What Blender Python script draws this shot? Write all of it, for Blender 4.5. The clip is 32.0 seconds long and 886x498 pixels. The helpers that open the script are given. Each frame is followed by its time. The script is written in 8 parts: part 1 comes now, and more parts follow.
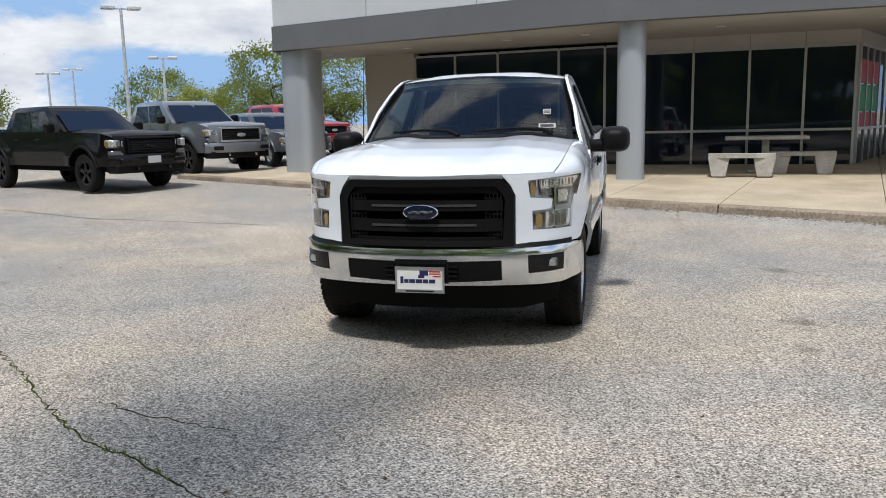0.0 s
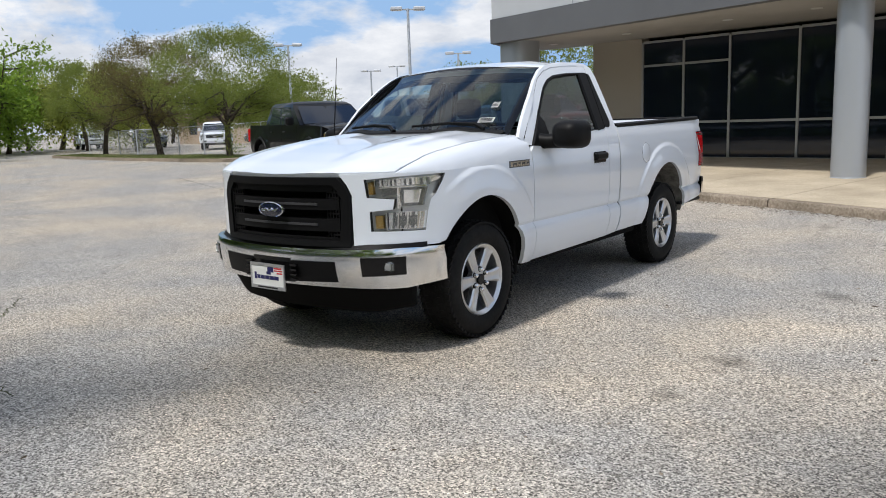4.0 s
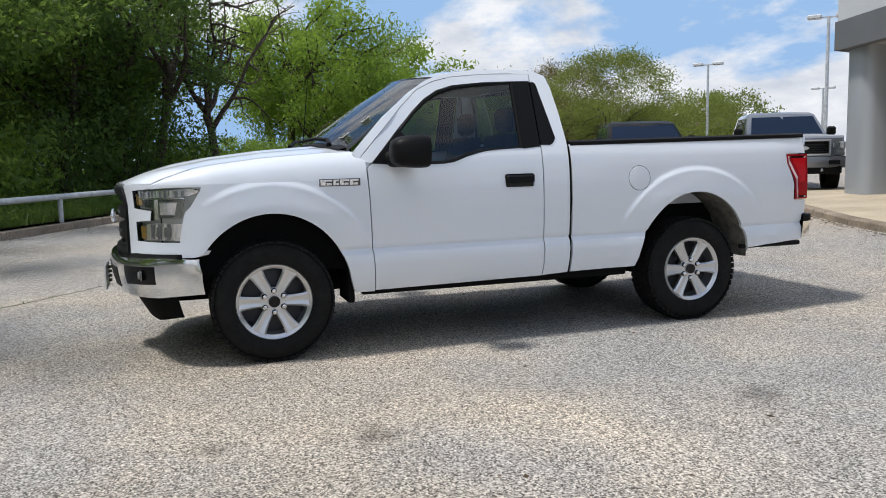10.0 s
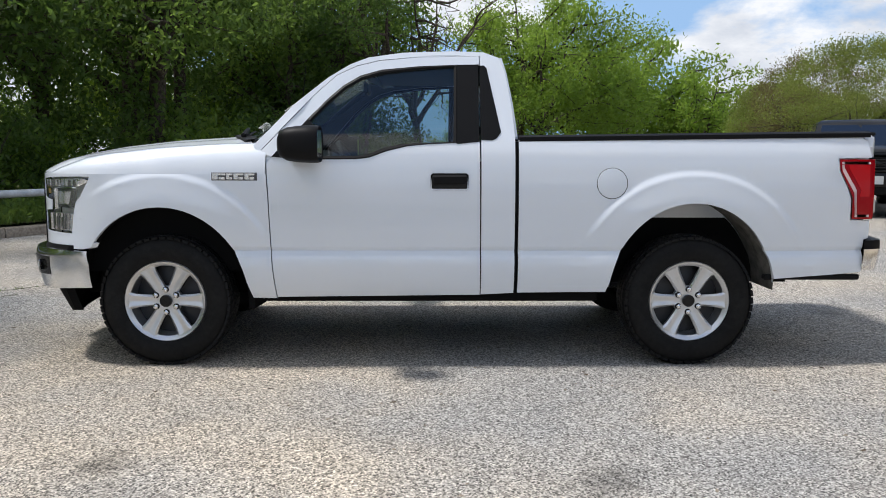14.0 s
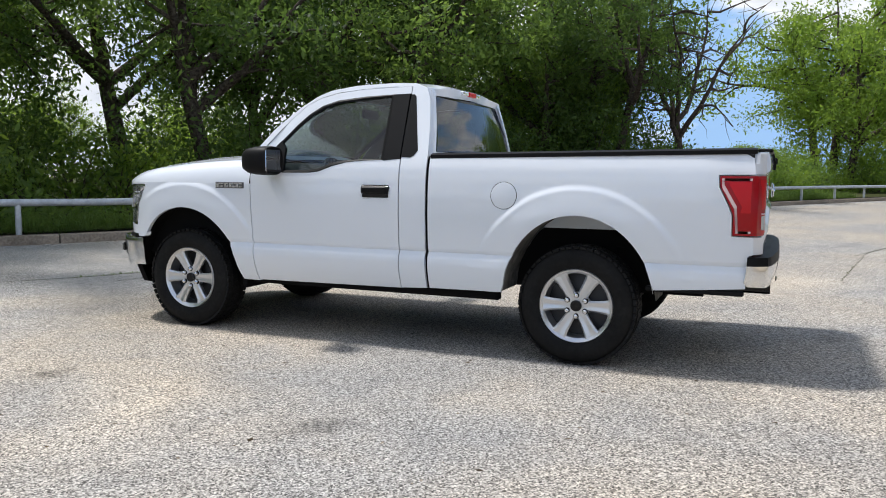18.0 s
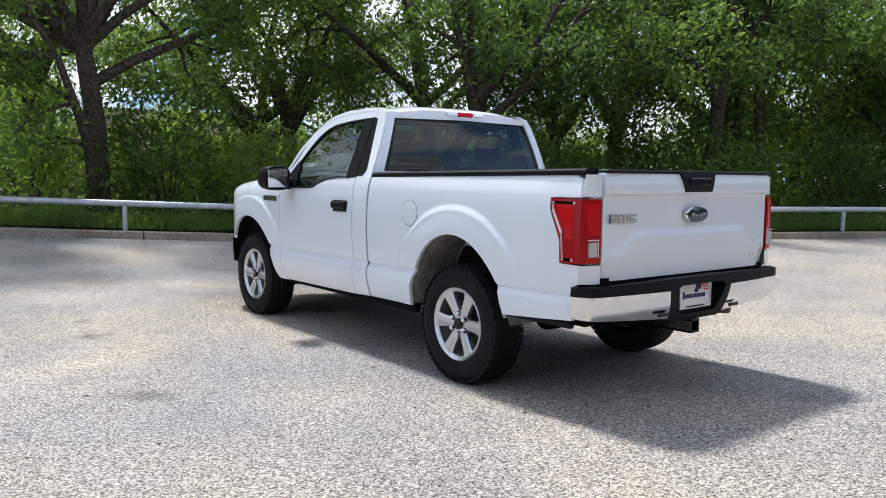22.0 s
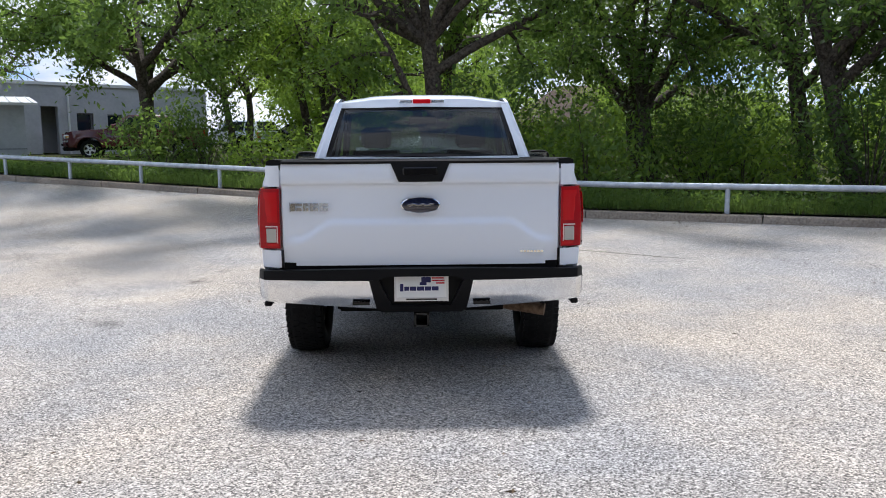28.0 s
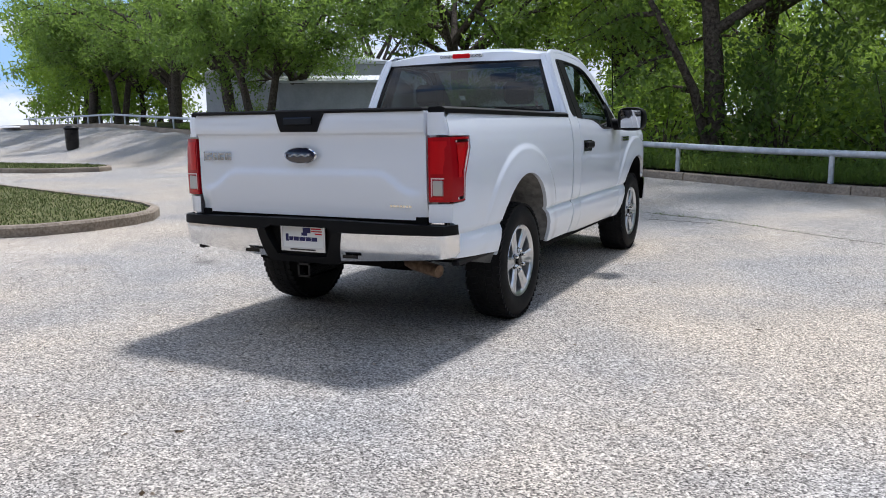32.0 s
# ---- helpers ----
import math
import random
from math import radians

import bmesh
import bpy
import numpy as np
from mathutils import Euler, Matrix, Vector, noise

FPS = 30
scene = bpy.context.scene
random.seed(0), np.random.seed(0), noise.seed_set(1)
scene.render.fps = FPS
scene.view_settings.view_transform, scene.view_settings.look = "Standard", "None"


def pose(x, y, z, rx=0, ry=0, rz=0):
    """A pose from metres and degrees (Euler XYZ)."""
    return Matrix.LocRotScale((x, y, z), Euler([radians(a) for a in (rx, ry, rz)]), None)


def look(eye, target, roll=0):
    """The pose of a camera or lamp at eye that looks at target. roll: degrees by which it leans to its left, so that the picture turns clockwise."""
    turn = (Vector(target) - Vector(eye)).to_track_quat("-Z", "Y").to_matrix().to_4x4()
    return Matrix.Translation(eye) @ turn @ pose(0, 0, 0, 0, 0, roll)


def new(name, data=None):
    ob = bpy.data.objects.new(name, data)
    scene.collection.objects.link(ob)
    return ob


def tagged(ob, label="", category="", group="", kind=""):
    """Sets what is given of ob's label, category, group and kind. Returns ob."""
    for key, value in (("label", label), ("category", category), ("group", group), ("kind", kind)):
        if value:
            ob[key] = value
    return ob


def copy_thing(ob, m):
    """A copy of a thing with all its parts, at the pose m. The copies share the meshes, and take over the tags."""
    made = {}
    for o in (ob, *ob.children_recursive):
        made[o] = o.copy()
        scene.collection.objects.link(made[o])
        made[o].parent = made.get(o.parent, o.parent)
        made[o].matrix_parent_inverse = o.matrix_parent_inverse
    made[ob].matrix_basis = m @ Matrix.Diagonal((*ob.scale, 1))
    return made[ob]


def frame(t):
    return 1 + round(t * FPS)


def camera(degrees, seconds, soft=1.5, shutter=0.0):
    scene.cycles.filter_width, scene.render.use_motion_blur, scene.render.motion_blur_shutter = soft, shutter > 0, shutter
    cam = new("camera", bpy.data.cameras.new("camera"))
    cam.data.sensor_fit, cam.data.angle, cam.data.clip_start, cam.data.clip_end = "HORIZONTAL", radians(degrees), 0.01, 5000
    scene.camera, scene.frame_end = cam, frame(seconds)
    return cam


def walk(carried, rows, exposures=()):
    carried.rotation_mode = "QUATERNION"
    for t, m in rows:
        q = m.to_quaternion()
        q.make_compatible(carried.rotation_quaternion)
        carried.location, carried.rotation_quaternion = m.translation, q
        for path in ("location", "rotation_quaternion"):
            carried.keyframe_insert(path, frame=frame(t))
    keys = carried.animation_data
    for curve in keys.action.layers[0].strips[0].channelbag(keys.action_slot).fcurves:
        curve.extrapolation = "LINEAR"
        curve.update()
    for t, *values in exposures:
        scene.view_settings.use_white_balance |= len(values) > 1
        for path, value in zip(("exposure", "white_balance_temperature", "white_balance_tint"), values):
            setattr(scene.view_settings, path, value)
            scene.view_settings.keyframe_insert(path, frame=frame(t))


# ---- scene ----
cam = camera(58.5, 32.0, 0.95)
PATH = [
    (0, (1.282, -7.238, 1.467), (0.817, -5.318, 1.151), -1.3),
    (0.5, (1.616, -7.087, 1.48), (1.05, -5.198, 1.147), -1.6),
    (1, (2.002, -6.989, 1.479), (1.335, -5.135, 1.136), -1.7),
    (1.5, (2.327, -6.824, 1.457), (1.564, -5.008, 1.109), -1.7),
    (2, (2.641, -6.637, 1.465), (1.783, -4.864, 1.117), -1.6),
    (2.5, (3.002, -6.468, 1.465), (2.05, -4.743, 1.12), -1.6),
    (3, (3.27, -6.254, 1.432), (2.23, -4.579, 1.094), -1.7),
    (3.5, (3.547, -6.025, 1.432), (2.427, -4.401, 1.103), -1.8),
    (5.5, (4.631, -5.04, 1.388), (3.225, -3.649, 1.092), -2.2),
    (6, (4.831, -4.741, 1.368), (3.358, -3.42, 1.077), -2.1),
    (6.5, (5.028, -4.481, 1.365), (3.495, -3.228, 1.079), -1.8),
    (7, (5.281, -4.195, 1.358), (3.691, -3.014, 1.079), -1.6),
    (7.5, (5.462, -3.86, 1.324), (3.816, -2.757, 1.053), -1.6),
    (8, (5.644, -3.574, 1.311), (3.944, -2.555, 1.047), -1.8),
    (8.5, (5.822, -3.268, 1.299), (4.068, -2.34, 1.045), -2.1),
    (9, (5.874, -2.89, 1.292), (4.073, -2.055, 1.049), -2.0),
    (9.5, (5.905, -2.524, 1.273), (4.062, -1.784, 1.038), -1.7),
    (10, (5.91, -2.141, 1.266), (4.031, -1.495, 1.035), -1.3),
    (10.5, (5.876, -1.785, 1.269), (3.968, -1.23, 1.039), -1.0),
    (11, (5.814, -1.466, 1.259), (3.886, -0.99, 1.025), -1.1),
    (11.5, (5.705, -1.183, 1.254), (3.761, -0.775, 1.017), -1.3),
    (12, (5.584, -0.973, 1.263), (3.629, -0.629, 1.018), -1.5),
    (12.5, (5.553, -0.754, 1.241), (3.587, -0.481, 1.001), -1.4),
    (13, (5.575, -0.461, 1.251), (3.599, -0.269, 1.014), -1.0),
    (13.5, (5.541, -0.201, 1.242), (3.558, -0.091, 1.009), -0.4),
    (14, (5.558, 0.034, 1.238), (3.572, 0.057, 1.006), 0.1),
    (14.5, (5.673, 0.329, 1.233), (3.687, 0.264, 1.011), 0.5),
    (16.5, (5.919, 1.62, 1.271), (3.983, 1.17, 1.046), 0.5),
    (17, (5.893, 1.975, 1.281), (3.984, 1.418, 1.065), 0.4),
    (17.5, (5.923, 2.358, 1.28), (4.049, 1.693, 1.069), 0.4),
    (18, (5.884, 2.717, 1.257), (4.05, 1.944, 1.055), 0.4),
    (18.5, (5.755, 3.107, 1.269), (3.965, 2.236, 1.075), 0.6),
    (19, (5.612, 3.526, 1.26), (3.87, 2.561, 1.074), 0.8),
    (19.5, (5.377, 3.889, 1.22), (3.69, 2.831, 1.04), 1.1),
    (20, (5.136, 4.242, 1.239), (3.518, 3.08, 1.057), 1.3),
    (20.5, (4.897, 4.691, 1.295), (3.372, 3.412, 1.107), 1.3),
    (21, (4.641, 4.959, 1.313), (3.221, 3.564, 1.118), 1.0),
    (21.5, (4.359, 5.222, 1.338), (3.047, 3.725, 1.143), 0.8),
    (22, (4.092, 5.508, 1.351), (2.877, 3.931, 1.163), 0.6),
    (22.5, (3.739, 5.679, 1.362), (2.615, 4.035, 1.182), 0.7),
    (23, (3.412, 5.863, 1.371), (2.374, 4.162, 1.192), 0.7),
    (23.5, (3.098, 6.07, 1.382), (2.152, 4.317, 1.198), 0.7),
    (24, (2.728, 6.221, 1.388), (1.879, 4.421, 1.193), 0.6),
    (24.5, (2.385, 6.411, 1.394), (1.641, 4.566, 1.185), 0.5),
    (25, (2.049, 6.572, 1.399), (1.41, 4.69, 1.181), 0.2),
    (25.5, (1.681, 6.672, 1.433), (1.147, 4.758, 1.209), -0.0),
    (27.5, (0.321, 7.184, 1.502), (0.166, 5.207, 1.243), -0.2),
    (28, (-0.038, 7.242, 1.482), (-0.077, 5.26, 1.216), -0.4),
    (28.5, (-0.386, 7.284, 1.477), (-0.306, 5.304, 1.21), -0.8),
    (29, (-0.74, 7.317, 1.467), (-0.537, 5.346, 1.2), -0.9),
    (29.5, (-1.097, 7.229, 1.454), (-0.78, 5.273, 1.182), -0.8),
    (30, (-1.446, 7.177, 1.428), (-1.011, 5.246, 1.143), -0.5),
    (30.5, (-1.794, 7.066, 1.377), (-1.24, 5.169, 1.071), -0.4),
    (31, (-2.12, 6.875, 1.33), (-1.448, 5.018, 1.01), -0.5),
    (31.5, (-2.474, 6.705, 1.314), (-1.69, 4.894, 0.99), -0.7),
    (32, (-2.794, 6.445, 1.311), (-1.911, 4.679, 0.992), -0.9),
]
EXPO = [(0, 0.05, 6450, 10), (8, 0.04, 6450, 10), (13, 0.09, 6450, 10), (16.5, 0.20, 6420, 10), (19, 0.28, 6400, 10), (21, 0.40, 6300, 11), (23, 0.42, 6150, 12), (28, 0.42, 6050, 13), (30, 0.38, 6050, 13), (32, 0.3, 6050, 13)]
walk(cam, [(t, look(eye, target, roll)) for t, eye, target, roll in PATH], EXPO)

# ---- daylight: high sun in front of the truck, blue sky with cumulus ----
SUN_EL, SUN_AZ = radians(63), radians(182)   # azimuth clockwise from +y
to_sun = Vector((math.sin(SUN_AZ) * math.cos(SUN_EL), math.cos(SUN_AZ) * math.cos(SUN_EL), math.sin(SUN_EL)))
sun = new("sun", bpy.data.lights.new("sun", "SUN"))
sun.data.energy, sun.data.angle, sun.data.color = 3.5, radians(6.0), (1.0, 0.965, 0.925)
sun.matrix_world = look((0, 0, 40), Vector((0, 0, 40)) - to_sun)

world = bpy.data.worlds.new("world")
scene.world = world
world.use_nodes = True
wn, wl = world.node_tree.nodes, world.node_tree.links
wn.clear()


def wnode(kind, **inputs):
    n = wn.new(kind)
    for k, v in inputs.items():
        n.inputs[k.replace("_", " ")].default_value = v
    return n


sky = wn.new("ShaderNodeTexSky")
sky.sky_type, sky.sun_disc, sky.sun_elevation, sky.sun_rotation = "NISHITA", False, SUN_EL, SUN_AZ
sky.air_density, sky.dust_density, sky.ozone_density = 1.0, 0.2, 3.5
geo = wn.new("ShaderNodeTexCoord")
mapping = wn.new("ShaderNodeMapping")
mapping.inputs["Scale"].default_value = (1.0, 1.0, 2.3)
mapping.inputs["Location"].default_value = (0.35, 1.1, 0.2)
wl.new(geo.outputs["Generated"], mapping.inputs["Vector"])
big = wnode("ShaderNodeTexNoise", Scale=3.6, Detail=10.0, Roughness=0.56, Distortion=0.15)
wl.new(mapping.outputs[0], big.inputs["Vector"])
cover = wn.new("ShaderNodeValToRGB")
cover.color_ramp.elements[0].position, cover.color_ramp.elements[1].position = 0.455, 0.535
# the cloud closes up towards the sun's side of the sky
side_of = wn.new("ShaderNodeSeparateXYZ")
wl.new(geo.outputs["Generated"], side_of.inputs[0])
south = wn.new("ShaderNodeMath")
south.operation = "MINIMUM"
south.inputs[1].default_value = 0.0
wl.new(side_of.outputs["Y"], south.inputs[0])
more = wn.new("ShaderNodeMath")
more.operation = "MULTIPLY_ADD"
more.inputs[1].default_value = -0.10
wl.new(south.outputs[0], more.inputs[0]), wl.new(big.outputs["Fac"], more.inputs[2])
wl.new(more.outputs[0], cover.inputs["Fac"])
body = wnode("ShaderNodeTexNoise", Scale=7.5, Detail=8.0, Roughness=0.6)
wl.new(mapping.outputs[0], body.inputs["Vector"])
cloudcol = wn.new("ShaderNodeValToRGB")
cloudcol.color_ramp.elements[0].position, cloudcol.color_ramp.elements[1].position = 0.32, 0.62
cloudcol.color_ramp.elements[0].color = (3.3, 3.6, 4.15, 1)
cloudcol.color_ramp.elements[1].color = (5.5, 5.6, 5.8, 1)
wl.new(body.outputs["Fac"], cloudcol.inputs["Fac"])
mix = wn.new("ShaderNodeMix")
mix.data_type = "RGBA"
wl.new(cover.outputs["Color"], mix.inputs["Factor"])
cap = wn.new("ShaderNodeVectorMath")
cap.operation = "MINIMUM"
cap.inputs[1].default_value = (2.0, 3.2, 5.0)
wl.new(sky.outputs["Color"], cap.inputs[0])
wl.new(cap.outputs[0], mix.inputs["A"])
wl.new(cloudcol.outputs["Color"], mix.inputs["B"])
back = wnode("ShaderNodeBackground", Strength=0.16)
wl.new(mix.outputs["Result"], back.inputs["Color"])
wout = wn.new("ShaderNodeOutputWorld")
wl.new(back.outputs[0], wout.inputs["Surface"])

# ---- materials ----
def material(name, color, rough=0.6, metal=0.0, spec=0.5, coat=0.0, grain=None, stain=None, bump=None, island=0.0, transmission=0.0, ior=1.45, alpha=1.0, emit=None):
    """color: base; grain/stain: (scale, darker colour, lighter colour, mix); bump: (scale, strength, distance)."""
    m = bpy.data.materials.new(name)
    m.use_nodes = True
    n, l = m.node_tree.nodes, m.node_tree.links
    p = n["Principled BSDF"]
    p.inputs["Base Color"].default_value = (*color, 1)
    p.inputs["Roughness"].default_value, p.inputs["Metallic"].default_value = rough, metal
    p.inputs["Specular IOR Level"].default_value, p.inputs["Coat Weight"].default_value = spec, coat
    p.inputs["Coat Roughness"].default_value = 0.04
    p.inputs["Transmission Weight"].default_value, p.inputs["IOR"].default_value = transmission, ior
    p.inputs["Alpha"].default_value = alpha
    if emit:
        p.inputs["Emission Color"].default_value, p.inputs["Emission Strength"].default_value = (*emit[:3], 1), emit[3]
    co = n.new("ShaderNodeTexCoord")
    last = None
    for spec_ in (grain, stain):
        if not spec_:
            continue
        scale, lo, hi, *rest = spec_
        t = n.new("ShaderNodeTexNoise")
        t.inputs["Scale"].default_value, t.inputs["Detail"].default_value, t.inputs["Roughness"].default_value = scale, 6, 0.62
        l.new(co.outputs["Object"], t.inputs["Vector"])
        r = n.new("ShaderNodeValToRGB")
        a, b = rest[:2] if len(rest) > 1 else (0.35, 0.65)
        r.color_ramp.elements[0].position, r.color_ramp.elements[1].position = a, b
        r.color_ramp.elements[0].color, r.color_ramp.elements[1].color = (*lo, 1), (*hi, 1)
        l.new(t.outputs["Fac"], r.inputs["Fac"])
        if last is None and spec_ is grain:
            last = r.outputs["Color"]
        else:
            x = n.new("ShaderNodeMix")
            x.data_type, x.blend_type = "RGBA", "MULTIPLY"
            x.inputs["Factor"].default_value = 1.0
            x.inputs["A"].default_value = (*color, 1)
            if last is not None:
                l.new(last, x.inputs["A"])
            l.new(r.outputs["Color"], x.inputs["B"])
            last = x.outputs["Result"]
    if island:
        g = n.new("ShaderNodeNewGeometry")
        r = n.new("ShaderNodeMapRange")
        r.inputs["To Min"].default_value, r.inputs["To Max"].default_value = 1 - island, 1 + island
        l.new(g.outputs["Random Per Island"], r.inputs["Value"])
        x = n.new("ShaderNodeVectorMath")
        x.operation = "SCALE"
        if last is None:
            x.inputs[0].default_value = color
        else:
            l.new(last, x.inputs[0])
        l.new(r.outputs[0], x.inputs["Scale"])
        last = x.outputs[0]
    if last is not None:
        l.new(last, p.inputs["Base Color"])
    if bump:
        t = n.new("ShaderNodeTexNoise")
        t.inputs["Scale"].default_value, t.inputs["Detail"].default_value = bump[0], 5
        l.new(co.outputs["Object"], t.inputs["Vector"])
        b = n.new("ShaderNodeBump")
        b.inputs["Strength"].default_value, b.inputs["Distance"].default_value = bump[1], bump[2]
        l.new(t.outputs["Fac"], b.inputs["Height"])
        l.new(b.outputs["Normal"], p.inputs["Normal"])
    return m


def ground_material():
    """Worn grey chip-seal: pale stones in darker binder, tan dusty areas, oil spots."""
    m = material("chip_seal", (0.3, 0.29, 0.27), 0.92, spec=0.25)
    n, l = m.node_tree.nodes, m.node_tree.links
    p = n["Principled BSDF"]
    co = n.new("ShaderNodeTexCoord")

    def noise_(scale, detail, lo, hi, a, b, kind="noise"):
        if kind == "voronoi":
            t = n.new("ShaderNodeTexVoronoi")
            t.inputs["Scale"].default_value = scale
            out = t.outputs["Color"]
            s = n.new("ShaderNodeSeparateColor")
            l.new(out, s.inputs[0])
            out = s.outputs[0]
        else:
            t = n.new("ShaderNodeTexNoise")
            t.inputs["Scale"].default_value, t.inputs["Detail"].default_value, t.inputs["Roughness"].default_value = scale, detail, 0.6
            out = t.outputs["Fac"]
        l.new(co.outputs["Object"], t.inputs["Vector"])
        r = n.new("ShaderNodeValToRGB")
        r.color_ramp.elements[0].position, r.color_ramp.elements[1].position = a, b
        r.color_ramp.elements[0].color, r.color_ramp.elements[1].color = (*lo, 1), (*hi, 1)
        l.new(out, r.inputs["Fac"])
        return r.outputs["Color"], t

    def mul(a, b):
        x = n.new("ShaderNodeMix")
        x.data_type, x.blend_type = "RGBA", "MULTIPLY"
        x.inputs["Factor"].default_value = 1
        l.new(a, x.inputs["A"]), l.new(b, x.inputs["B"])
        return x.outputs["Result"]

    stones, st = noise_(135, 2, (0.055, 0.053, 0.050), (0.63, 0.617, 0.592), 0.0, 0.95, "voronoi")
    chips, _ = noise_(52, 3, (0.66, 0.655, 0.65), (1.20, 1.19, 1.165), 0.36, 0.62)
    patches, _ = noise_(0.30, 5, (0.90, 0.90, 0.905), (1.15, 1.055, 0.935), 0.42, 0.60)
    dust, _ = noise_(1.1, 7, (0.90, 0.90, 0.90), (1.07, 1.05, 1.02), 0.38, 0.62)
    spots, _ = noise_(7.5, 4, (0.62, 0.60, 0.58), (1, 1, 1), 0.26, 0.34)
    specks, _ = noise_(21, 2, (0.42, 0.40, 0.38), (1, 1, 1), 0.235, 0.275)
    fine, _ = noise_(420, 2, (0.62, 0.62, 0.62), (1.30, 1.30, 1.30), 0.32, 0.68)
    col = mul(mul(mul(mul(mul(mul(stones, chips), patches), dust), spots), specks), fine)
    # oil drips, tyre-worn spots and pale sandy patches: centre, radius, depth
    wob = n.new("ShaderNodeTexNoise")
    wob.inputs["Scale"].default_value, wob.inputs["Detail"].default_value = 4.5, 5
    l.new(co.outputs["Object"], wob.inputs["Vector"])
    for x, y, rad, deep in ((2.47, -1.32, 0.16, 0.55), (2.38, -2.05, 0.12, 0.6), (2.65, 0.65, 0.22, 0.62), (-0.88, 2.2, 0.12, 0.55), (-0.55, 3.15, 0.16, 0.6), (5.4, -3.4, 0.45, 0.72), (1.9, 4.3, 0.16, 0.6), (-0.4, 4.6, 0.10, 0.55), (0.5, 4.55, 0.12, 0.55), (5.0, 1.0, 1.3, 1.13), (1.7, -3.7, 1.5, 1.10), (3.6, 4.2, 1.2, 1.12), (-3.6, 3.0, 1.4, 1.10), (3.1, -0.4, 0.9, 1.09)):
        dist = n.new("ShaderNodeVectorMath")
        dist.operation = "DISTANCE"
        l.new(co.outputs["Object"], dist.inputs[0])
        dist.inputs[1].default_value = (x, y, 0)
        add = n.new("ShaderNodeMath")
        add.operation = "MULTIPLY_ADD"
        add.inputs[1].default_value, add.inputs[2].default_value = -rad * 3.2, rad * 1.6
        l.new(wob.outputs["Fac"], add.inputs[0])
        tot = n.new("ShaderNodeMath")
        l.new(dist.outputs["Value"], tot.inputs[0]), l.new(add.outputs[0], tot.inputs[1])
        rr = n.new("ShaderNodeMapRange")
        rr.inputs["From Min"].default_value, rr.inputs["From Max"].default_value = rad * 0.2, rad * 1.1
        rr.inputs["To Min"].default_value, rr.inputs["To Max"].default_value = deep, 1.0
        l.new(tot.outputs[0], rr.inputs["Value"])
        sc = n.new("ShaderNodeVectorMath")
        sc.operation = "SCALE"
        l.new(col, sc.inputs[0]), l.new(rr.outputs[0], sc.inputs["Scale"])
        col = sc.outputs[0]
    l.new(col, p.inputs["Base Color"])
    b = n.new("ShaderNodeBump")
    b.inputs["Strength"].default_value, b.inputs["Distance"].default_value = 0.35, 0.004
    l.new(st.outputs["Distance"], b.inputs["Height"])
    b.invert = True
    l.new(b.outputs["Normal"], p.inputs["Normal"])
    return m


def glass_material(name, tint, rough=0.0, mixfac=0.05):
    """Thin pane: tinted see-through with mirror gloss rising at grazing view."""
    m = bpy.data.materials.new(name)
    m.use_nodes = True
    n, l = m.node_tree.nodes, m.node_tree.links
    n.clear()
    tr, gl, lw, mx, out = (n.new("ShaderNode" + k) for k in ("BsdfTransparent", "BsdfGlossy", "LayerWeight", "MixShader", "OutputMaterial"))
    pw, ma = n.new("ShaderNodeMath"), n.new("ShaderNodeMath")
    pw.operation, ma.operation = "POWER", "MULTIPLY_ADD"
    tr.inputs["Color"].default_value = (*tint, 1)
    gl.inputs["Roughness"].default_value = rough
    lw.inputs["Blend"].default_value = 0.5
    pw.inputs[1].default_value, ma.inputs[1].default_value, ma.inputs[2].default_value = 4.0, 0.85, mixfac
    l.new(lw.outputs["Facing"], pw.inputs[0]), l.new(pw.outputs[0], ma.inputs[0])
    l.new(ma.outputs[0], mx.inputs[0]), l.new(tr.outputs[0], mx.inputs[1]), l.new(gl.outputs[0], mx.inputs[2]), l.new(mx.outputs[0], out.inputs["Surface"])
    return m


